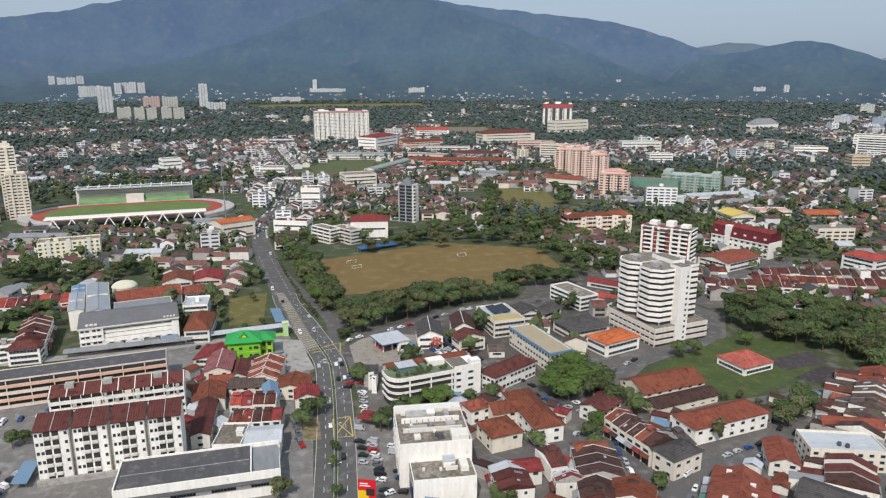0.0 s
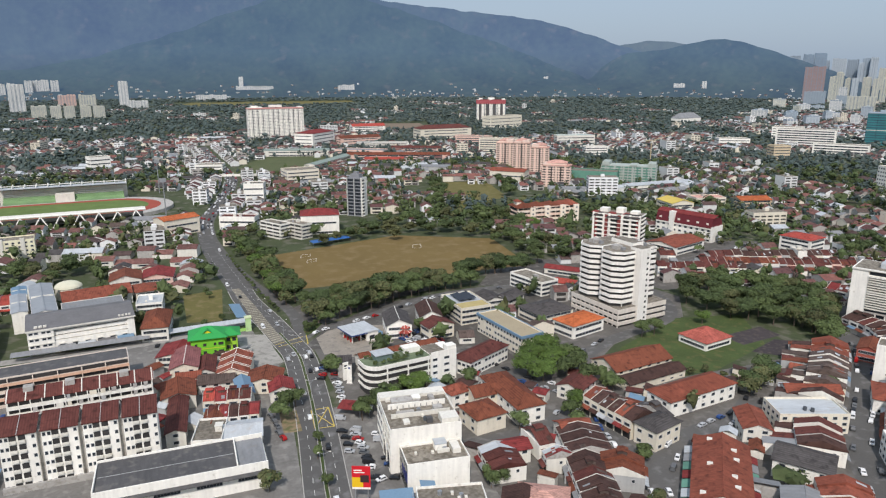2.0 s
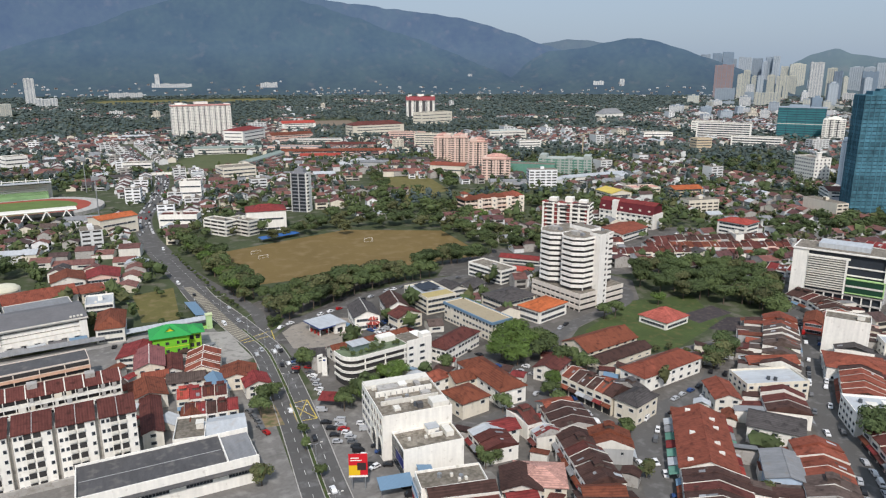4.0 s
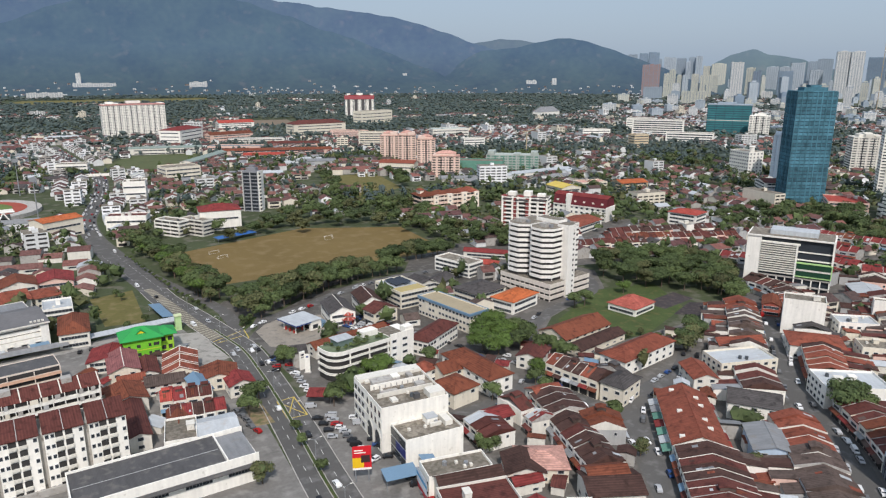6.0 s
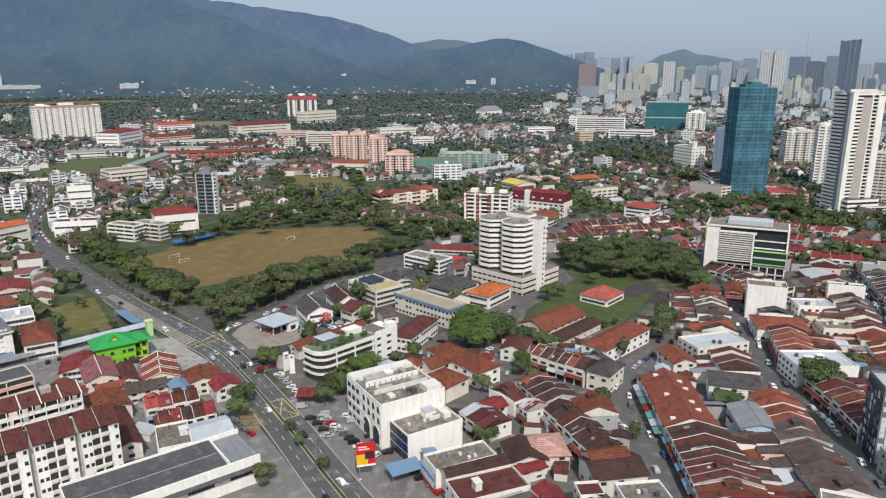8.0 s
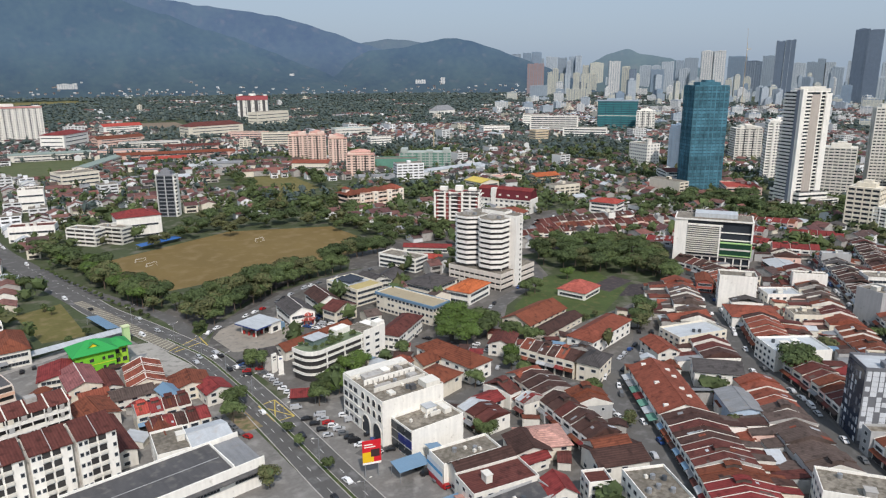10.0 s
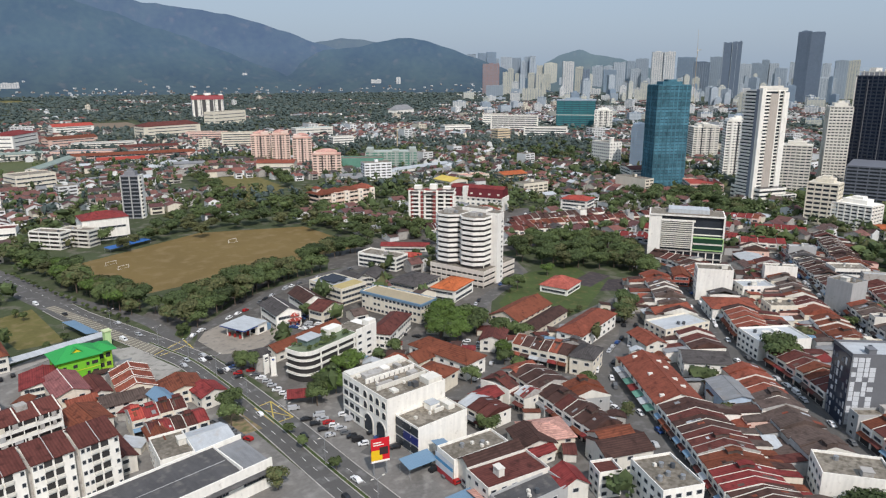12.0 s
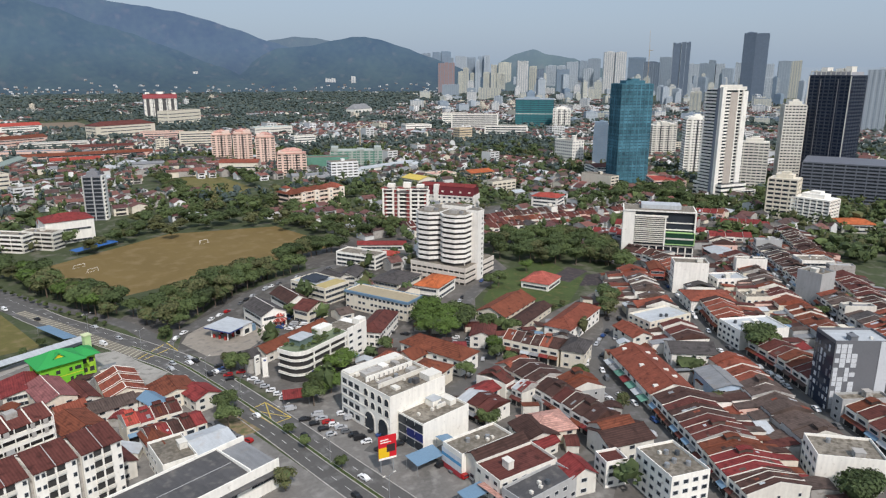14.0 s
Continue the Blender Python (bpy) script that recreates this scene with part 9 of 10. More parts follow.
# second slab of flats: long galleries under a brown pitched roof
def walk_up(x, y, rot, w, d, h, rise, n, ribs):
    root = thing("apartment_block", x, y, rot, "white walk-up flats with long balconies and brown pitched roof", "apartment block")
    claim(x, y, rot, w, d)
    part("wall", gable_wall(w, d, h, rise, "x", Shape().box(-w / 2, -d / 2, 0, w / 2, d / 2, h)), WHITE, root)
    roof = part("roof", gable_roof(w, d, h, rise, 0.5), ROOF["maroon"], root)
    for k in range(ribs):
        px = -w / 2 + w * k / (ribs - 1)
        part("roof_rib", Shape().slab((px - 0.2, -d / 2 - 0.6, h - 0.05), (px + 0.2, -d / 2 - 0.6, h - 0.05), (px + 0.2, 0, h + rise + 0.2), (px - 0.2, 0, h + rise + 0.2), 0.25), OFFWHITE, roof)
    for px in (-w * 0.36, -w * 0.08, w * 0.30):
        part("roof_hut", Shape().box(px - 1.7, -2.6, h + 0.4, px + 1.7, 0.6, h + rise + 0.9), CONCRETE, roof)
    sh = h / n
    rnd = random.Random(4)
    for k in range(n):
        z = k * sh
        # shade of the gallery, painted as a dark strip on the wall
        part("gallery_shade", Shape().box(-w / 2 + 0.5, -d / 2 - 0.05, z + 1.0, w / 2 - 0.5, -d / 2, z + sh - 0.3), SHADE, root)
        part("gallery_parapet", Shape().box(-w / 2, -d / 2 - 1.3, z - 0.15, w / 2, -d / 2, z).box(-w / 2, -d / 2 - 1.3, z, w / 2, -d / 2 - 1.15, z + 1.05), WHITE, root)
        for i in range(13):
            px = -w / 2 + w * (i + 0.5) / 13
            if rnd.random() < 0.5:
                part("balcony_screen", Shape().box(px - 1.3, -d / 2 - 1.25, z + 1.05, px + rnd.uniform(-0.2, 1.3), -d / 2 - 1.18, z + sh - 0.2), rnd.choice((OFFWHITE, CONCRETE, GREY, CREAM)), root)
    for i in range(14):
        px = -w / 2 + 0.2 + (w - 0.4) * i / 13
        part("gallery_post", Shape().box(px - 0.14, -d / 2 - 1.3, 0, px + 0.14, -d / 2 - 1.0, h), WHITE, root)


walk_up(-54.5, 295.3, 2.0, 51.0, 12.5, 15.2, 2.4, 5, 9)

# ---- high towers of the north-east ----
def corner_tower(x, y, rot, w, d, h, n):
    """Tall flats seen on the corner: banded balconies on one face, framed bays on the other, grey stripes between."""
    root = thing("apartment_tower", x, y, rot, "tall white apartment tower with grey stripes and balconies", "tower")
    claim(x, y, rot, w + 12, d + 12)
    sh = h / n
    grey, beige = paint(0.26, 0.28, 0.32), paint(0.46, 0.41, 0.36)
    part("core", Shape().box(-w / 2 + 1.2, -d / 2 + 1.2, 0, w / 2 - 0.8, d / 2 - 0.5, h), GLASS, root)
    bal = Shape().box(-w / 2, -d / 2, 0, w * 0.2, -d / 2 + 3, sh * 0.58).mesh("balcony_band", WHITE)
    bay = Shape().box(w / 2 - 3, -d * 0.36, 0, w / 2, -d * 0.17, sh * 0.5).mesh("bay_band", WHITE)
    frame_ = Shape().box(w / 2 - 3, d * 0.1, 0, w / 2 + 0.5, d * 0.34, sh * 0.32).box(w / 2 - 3, d * 0.1, sh * 0.32, w / 2 + 0.5, d * 0.14, sh).box(w / 2 - 3, d * 0.3, sh * 0.32, w / 2 + 0.5, d * 0.34, sh).mesh("framed_bay", WHITE)
    side = Shape().box(-w / 2, -d / 2 + 3, 0, -w / 2 + 2, d / 2, sh * 0.6).mesh("side_band", WHITE)
    for k in range(n):
        z = k * sh
        piece("balcony_band", bal, root, 0, 0, z)
        piece("bay_band", bay, root, 0, 0, z)
        piece("framed_bay", frame_, root, 0, 0, z)
        piece("side_band", side, root, 0, 0, z)
    part("grey_stripe", Shape().box(w * 0.2, -d / 2 - 0.5, 0, w * 0.36, -d / 2 + 3, h + 2), grey, root, "grey full-height stripe")
    part("white_pier", Shape().box(w * 0.36, -d / 2 - 0.3, 0, w / 2 + 0.3, -d * 0.36, h + 3), WHITE, root)
    part("beige_panel", Shape().box(w / 2 - 3, -d * 0.17, 0, w / 2 + 0.1, d * 0.1, h - 2), beige, root, "beige full-height panel")
    part("white_pier", Shape().box(w / 2 - 4, d * 0.34, 0, w / 2 + 0.4, d / 2, h - 1), WHITE, root)
    part("roof", Shape().box(-w / 2 + 4, -d / 2 + 3, h, w / 2, d / 2 - 2, h + 1.2), WHITE, root)
    part("roof_frame", Shape().box(w / 2 - 7, -d / 2 + 2, h + 1.2, w / 2 - 6, d / 2 - 2, h + 5).box(w / 2 - 1, -d / 2 + 2, h + 1.2, w / 2, d / 2 - 2, h + 3.4).box(-2, -4, h + 1.2, 4, 6, h + 4.5), OFFWHITE, root)
    for k in range(4):
        part("podium_band", Shape().box(-w / 2 - 7, -d / 2 + 2, k * 4.2, w / 2 + 8, d / 2 + 2, k * 4.2 + 2.2), WHITE, root)
    part("podium_core", Shape().box(-w / 2 - 6.3, -d / 2 + 2.7, 0, w / 2 + 7.3, d / 2 + 1.3, 15.2), GLASS, root)


corner_tower(612.0, 284.0, -117, 23, 33, 106.0, 33)
_dh = tower(739.4, 210.2, -105.2, 43.1, 34.5, 119.0, 33, DARK_CLAD, "dark glass hotel tower with pale crown", glass=DARK_GLASS, fins=8, fin_mat=DARK_CLAD, crown=False, solid=0.45)
for _x in (-21.4, 21.4):
    part("edge_strip", Shape().box(_x - 0.5, -18.0, 18, _x + 0.5, -17.2, 119), OFFWHITE, _dh, "white edge strip")
for _x in (-9, 9):
    part("glass_rib", Shape().box(_x - 0.3, -18.1, 30, _x + 0.3, -17.2, 116), PANEL_GREY, _dh)
part("crown_wall", Shape().box(-19, -14, 119, 19, 14, 123.5), paint(0.40, 0.40, 0.42), _dh, "pale grey crown")
for _k in range(9):
    part("crown_frame", Shape().box(-20 + _k * 5 - 0.4, -17, 119, -20 + _k * 5 + 0.4, -16.2, 124.5 + (_k % 3)), OFFWHITE, _dh)
part("crown_rail", Shape().box(-20.4, -17, 123.4, 20.4, -16.4, 124.2), OFFWHITE, _dh)
for _x, _h2 in ((-12, 128), (4, 127), (12, 129)):
    part("plant_room", Shape().box(_x - 3, -6, 123.5, _x + 3, 6, _h2), OFFWHITE, _dh)

# ---- rows along the streets ----
BROWNS = ("brown", "maroon", "brown", "greybrown", "brown", "rust", "terracotta", "dark")
REDS = ("coral", "terracotta", "maroon", "rust", "brown", "rust", "maroon", "brown", "maroon")
street_row(STREETS["market"], 7.2, 16, BROWNS, 21, start=6, tall=0.0)
street_row(STREETS["market"], -7.2, 16, BROWNS + REDS, 22, start=2, tall=0.10)
street_row(STREETS["east"], 5.5, 16, REDS + BROWNS, 23, tall=0.06)
street_row(STREETS["east"], -5.5, 16, BROWNS, 24, tall=0.06)
street_row(STREETS["curve"], 6.5, 15, BROWNS, 25, start=4, tall=0.0)
street_row(STREETS["back"], -6.0, 14, REDS, 26, start=34, tall=0.0)
street_row([(215, 70), (262, 104), (310, 128), (380, 165), (460, 205)], -12, 15, REDS, 27, tall=0.08)
for _k, (_p, _d) in enumerate((([(352, 292), (358, 270), (362, 222)], 13), ([(390, 292), (395, 268), (398, 226)], 13), ([(428, 296), (431, 270), (436, 240)], 13), ([(470, 300), (474, 268), (480, 232)], 13), ([(447, 228), (452, 212), (462, 190)], 12), ([(393, 218), (398, 208), (408, 190)], 12))):
    street_row(_p, 5, _d, ("red", "rust", "red", "maroon", "red"), 28 + _k, tall=0.0, gap=0.02)
street_row([(334, 386), (410, 350), (505, 300)], -6, 13, ("maroon", "rust", "maroon"), 40, tall=0.02, gap=0.02)
street_row([(282, 428), (350, 400), (440, 362)], -6, 13, ("maroon", "brown"), 41, tall=0.02)
street_row([(276, 408), (340, 378), (420, 334)], 6, 13, ("maroon", "brown", "rust"), 42, tall=0.0)
street_row([(268, 376), (305, 358), (345, 340)], 6, 12, ("maroon", "brown", "maroon"), 43, tall=0.0)

# ---- cars ----
cars_along(47, 205, 50, 240, 8, turn=70, seed=1, where="in the car park")
cars_along(41, 208, 43, 246, 11, turn=60, fill=0.95, seed=2, where="in the car park")
cars_along(46, 170, 47, 200, 6, turn=75, seed=3, where="in the car park")
for _nm, _o, _n in (("market", 3.2, 34), ("market", -3.2, 34), ("curve", 3.0, 18), ("curve", -3.0, 16), ("lane", 3.0, 14), ("lane", -3.0, 10), ("back", 3.0, 9), ("back", -3.0, 9), ("east", 3.0, 12), ("east", -3.0, 12), ("field", -3.0, 22), ("tower", 3.0, 12)):
    _l = offsets(smooth(STREETS[_nm], 2), _o)
    for _a, _b in zip(_l, _l[1:]):
        cars_along(*_a, *_b, max(1, int(math.hypot(_b[0] - _a[0], _b[1] - _a[1]) / 5.6)), fill=0.5, seed=5)
for _o, _f in ((2.4, 0.10), (5.4, 0.08), (-2.4, 0.08), (-5.4, 0.12)):
    _l = offsets(MAIN, _o)
    for _a, _b in zip(_l[4:75], _l[5:76]):
        cars_along(*_a, *_b, max(1, int(math.hypot(_b[0] - _a[0], _b[1] - _a[1]) / 7)), fill=_f, seed=round(_o * 10), where="driving on the main road")
cars_along(44, 262, 48, 300, 8, turn=60, fill=0.8, seed=8, where="on the forecourt")
cars_along(100, 302, 112, 310, 5, turn=80, fill=0.95, seed=9, where="in the yard")
for _k in range(4):
    cars_along(97 - _k * 2.5, 311 + _k * 5.2, 113 - _k * 2.5, 321 + _k * 5.2, 6, turn=80, fill=0.95, seed=10 + _k, where="in the yard")
cars_along(16, 246, 14, 276, 6, turn=10, fill=0.8, seed=12)
for _k, (_x, _y, _xx, _yy, _n) in enumerate(((-92, 262, -104, 236, 9), (-84, 258, -92, 238, 6), (-110, 300, -84, 306, 8), (-30, 366, 6, 372, 7), (40, 290, 46, 312, 6), (8, 300, 14, 336, 7), (36, 222, 40, 258, 7))):
    cars_along(_x, _y, _xx, _yy, _n, turn=70, fill=0.75, seed=30 + _k, where="parked in the yard")

# ---- trees ----
trees_along([(43, 404), (42, 450), (40, 490), (36, 540), (32, 590)], 6.5, (0, 1, 3, 6, 4, 1), (1.0, 1.4), 2.0)
trees_along([(50, 408), (49, 440), (46, 480), (43, 530)], 7, (0, 1, 6, 3), (1.0, 1.35), 2.0)
trees_along([(53, 369), (72, 374), (92, 381), (116, 392), (142, 399), (166, 400)], 6.5, (0, 1, 6, 1), (0.95, 1.3), 1.6)
trees_along([(48, 381), (66, 386), (90, 394), (118, 402), (146, 407)], 7.5, (0, 6, 4, 1), (1.0, 1.3), 2.2)
trees_along([(50, 398), (70, 399), (92, 404), (118, 409), (140, 413)], 7, (0, 0, 1, 6), (1.0, 1.3), 2.2)
trees_along([(160, 414), (176, 420), (196, 420), (216, 416)], 5, (0, 6, 0), (1.0, 1.25), 3.0)
trees_along([(240, 440), (246, 470), (248, 510), (234, 540)], 7, (0, 1, 4), (1.0, 1.3), 5)
trees_along([(112, 552), (150, 572), (200, 562), (240, 545)], 7, (0, 1, 4, 4), (1.0, 1.3), 4)
trees_along([(170, 590), (215, 600), (262, 600), (285, 560), (262, 520)], 8, (0, 1, 4, 6), (1.0, 1.3), 6)
trees_along([(255, 480), (275, 455), (300, 430), (275, 420), (250, 425)], 8, (0, 1, 6), (1.0, 1.3), 6)
trees_along([(255, 640), (250, 680), (280, 740), (300, 820)], 9, (0, 1, 6), (1.0, 1.3), 6)
trees_along([(345, 690), (372, 740), (385, 810)], 9, (0, 1, 6), (1.0, 1.3), 6)

trees_along([(448, 350), (505, 362), (550, 355), (602, 324)], 8, (0, 1, 6), (1.0, 1.35), 4)
trees_along([(602, 324), (561, 314), (520, 265), (498, 262), (509, 301)], 8, (0, 1, 6), (1.0, 1.35), 4)
trees_along([(530, 345), (560, 330), (535, 300)], 8, (0, 1, 6), (1.0, 1.35), 5)
trees_along([(296, 330), (322, 326), (336, 300), (338, 277), (315, 258)], 9, (0, 6, 1), (1.0, 1.3), 3)

for _k in range(2):
    trees_along([(-160, 524 + _k * 15), (-118, 520 + _k * 13), (-76, 521 + _k * 11)], 10, (0, 6, 1, 4), (1.05, 1.45), 3)
claim(-118, 528, 2, 100, 34)
tree(304.2, 272.6, 1, 1.05)
tree(300.2, 260.8, 4, 1.05)
tree(299.2, 252.0, 0, 1.05)
tree(296.4, 241.9, 1, 1.05)
tree(315.7, 258.6, 6, 1.05)
tree(6.0, 216.0, 4, 1.0)
tree(17.5, 262.0, 1, 0.95)
trees_along([(-70, 216), (-96, 240), (-104, 262)], 9, (1, 2, 4), (0.6, 0.9), 3.0)

# red brick hall and white flats beside the field
house(296.0, 219.0, -60, 9, 17, 6.5, 1.8, "rust", paint(0.40, 0.11, 0.08), "low red-walled hall with rust roof beside the office", along="y")
block(69.0, 594.0, -60, 26, 11, 13, 4, WHITE, "white four-storey flats with grey stained roof", style="gallery", clutter=2)
block(86.0, 586.0, -62, 26, 11, 13, 4, OFFWHITE, "white four-storey flats with dark window bands", style="gallery", clutter=2)

# planted strip between the carriageway and the service road, island at the junction
trees_along([(38.5, 392), (33.5, 430), (28, 480), (23.5, 540)], 7.5, (5,), (0.45, 0.8), 0.8, "bushes on the planted strip")
_is = pad("traffic_island", [(46, 352), (52, 358), (58, 368), (52, 370), (46, 362)], 0.03, GRASS, "planted island beside the junction")
trees_along([(47.5, 356), (54, 367)], 3.2, (5, 2), (0.4, 0.7), 0.6)

canopy(106.0, 551.5, 14, 34, 7, 3.0, mat("blue_tarpaulin", (0.04, 0.13, 0.36), 0.6, 0.25), "bright blue tarpaulin roofs beside the field")

# dark glazed front with blue sign panels on the lower shop block
_gf = thing("glazed_facade", 59.6, 202.0, -97.5, "dark glazed shop facade with blue sign panels", "facade")
for _k in range(3):
    for _j in range(3):
        part("glass_panel", Shape().box(-6.4 + 0.4 + _j * 4.27, -10.95, 0.5 + _k * 3.4, -6.4 + 0.1 + (_j + 1) * 4.2, -10.77, 3.3 + _k * 3.4), GLASS if _k != 1 or _j == 0 else mat("sign_blue", (0.02, 0.03, 0.16), 0.5), _gf)
claim(149.8, 605.4, -20, 70, 90)
tree(205.8, 133.0, 0, 1.3)

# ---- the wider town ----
# wall and tile colours cooled and muted, haze painted into them
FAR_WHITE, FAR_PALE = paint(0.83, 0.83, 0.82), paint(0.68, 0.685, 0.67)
FAR_ROOFS = [tiles("hazed_maroon", (0.118, 0.058, 0.056)), tiles("hazed_rust", (0.158, 0.078, 0.068)), tiles("hazed_terracotta", (0.205, 0.10, 0.083)), tiles("hazed_brown", (0.098, 0.064, 0.058)), ROOF["dark"], tiles("hazed_coral", (0.23, 0.10, 0.083)), ROOF["greybrown"], METAL_ROOF, LIGHT_METAL]


def far_house(s, x, y, a, u, d, h, rise, slot, wall_slot):
    """One small pitched-roof house in a joined mesh: walls, roof, dark openings."""
    c, n = math.cos(a), math.sin(a)
    P = lambda px, py, pz: (x + px * c - py * n, y + px * n + py * c, pz)
    hu, hd = u / 2, d / 2
    for p, q in (((-hu, -hd), (hu, -hd)), ((hu, -hd), (hu, hd)), ((hu, hd), (-hu, hd)), ((-hu, hd), (-hu, -hd))):
        s.poly([P(*p, 0), P(*q, 0), P(*q, h), P(*p, h)], wall_slot)
    s.poly([P(-hu, hd, h), P(-hu, -hd, h), P(-hu, 0, h + rise)], wall_slot)
    s.poly([P(hu, -hd, h), P(hu, hd, h), P(hu, 0, h + rise)], wall_slot)
    e, o = 0.5, 0.25
    s.poly([P(-hu - o, -hd - e, h - 0.2), P(hu + o, -hd - e, h - 0.2), P(hu + o, 0, h + rise + 0.1), P(-hu - o, 0, h + rise + 0.1)], slot)
    s.poly([P(hu + o, hd + e, h - 0.2), P(-hu - o, hd + e, h - 0.2), P(-hu - o, 0, h + rise + 0.1), P(hu + o, 0, h + rise + 0.1)], slot)
    for z in (0.5, h * 0.58):
        s.poly([P(-hu * 0.7, -hd - 0.04, z), P(hu * 0.7, -hd - 0.04, z), P(hu * 0.7, -hd - 0.04, z + h * 0.28), P(-hu * 0.7, -hd - 0.04, z + h * 0.28)], len(FAR_ROOFS) + 3)


def far_block(s, x, y, a, w, d, h, wall_slot):
    c, n = math.cos(a), math.sin(a)
    P = lambda px, py, pz: (x + px * c - py * n, y + px * n + py * c, pz)
    hu, hd = w / 2, d / 2
    sides = (((-hu, -hd), (hu, -hd)), ((hu, -hd), (hu, hd)), ((hu, hd), (-hu, hd)), ((-hu, hd), (-hu, -hd)))
    for p, q in sides:
        s.poly([P(*p, 0), P(*q, 0), P(*q, h), P(*p, h)], wall_slot)
    s.poly([P(-hu, -hd, h), P(hu, -hd, h), P(hu, hd, h), P(-hu, hd, h)], len(FAR_ROOFS) + 4)
    s.poly([P(-2, -2, h + 2.5), P(2, -2, h + 2.5), P(2, 2, h + 2.5), P(-2, 2, h + 2.5)], wall_slot)
    for p, q in (((-2, -2), (2, -2)), ((2, -2), (2, 2)), ((-2, 2), (-2, -2))):
        s.poly([P(*p, h), P(*q, h), P(*q, h + 2.5), P(*p, h + 2.5)], wall_slot)
    k = 0
    while k * 3.3 + 2.6 < h:
        z = k * 3.3 + 1.0
        for (px, py), (qx, qy) in (sides[0], sides[1], sides[3]):
            ln = math.hypot(qx - px, qy - py)
            ox, oy = (qy - py) / ln * 0.06, -(qx - px) / ln * 0.06
            m = max(1, int(ln / 6))
            for i in range(m):
                f0, f1 = (i + 0.14) / m, (i + 0.86) / m
                s.poly([P(px + (qx - px) * f0 + ox, py + (qy - py) * f0 + oy, z), P(px + (qx - px) * f1 + ox, py + (qy - py) * f1 + oy, z), P(px + (qx - px) * f1 + ox, py + (qy - py) * f1 + oy, z + 1.4), P(px + (qx - px) * f0 + ox, py + (qy - py) * f0 + oy, z + 1.4)], len(FAR_ROOFS) + 3)
        k += 1


def far_tree(s, x, y, r, h, slot, rnd, fine):
    """A far tree: clumps at uneven heights; nearer ones carry leaf cards too."""
    for _ in range(3 if fine == 2 else 1):
        n0 = len(s.f)
        ico(s, (x + rnd.uniform(-0.5, 0.5) * r, y + rnd.uniform(-0.5, 0.5) * r, h * rnd.uniform(0.5, 0.8)), r * rnd.uniform(0.5, 0.8), h * rnd.uniform(0.2, 0.34), 0, 0.5, rnd)
        s.m[n0:] = [slot] * (len(s.f) - n0)
    if fine:
        big = 1.0 if fine == 2 else 1.5
        for _ in range(26 if fine == 2 else 13):
            u = Vector((rnd.gauss(0, 1), rnd.gauss(0, 1), rnd.gauss(0.3, 0.8))).normalized()
            p = Vector((x + u.x * r * 0.95, y + u.y * r * 0.95, h * 0.66 + u.z * h * 0.34))
            a = Vector((rnd.uniform(-1, 1), rnd.uniform(-1, 1), rnd.uniform(-0.5, 0.5))).normalized() * rnd.uniform(0.65, 1.3) * big
            b = a.cross(u).normalized() * rnd.uniform(0.5, 0.9) * big
            s.poly([p - a, p - b, p + a, p + b], slot)


def quiet_yard(x, y):
    return x > 76 and y < 335 and y < 250 + 0.25 * x and math.hypot(x, y) < 400 and not (150 < x < 290 and 228 < y < 345)


def quiet(x, y):
    """Share of the small planting that a spot keeps: paved yards have little."""
    if -150 < x < 28 and 190 < y < 392:
        return 0.0
    if x > 30 and y < 335 and y < 250 + 0.25 * x and math.hypot(x, y) < 430:
        return 0.22
    return 1.0


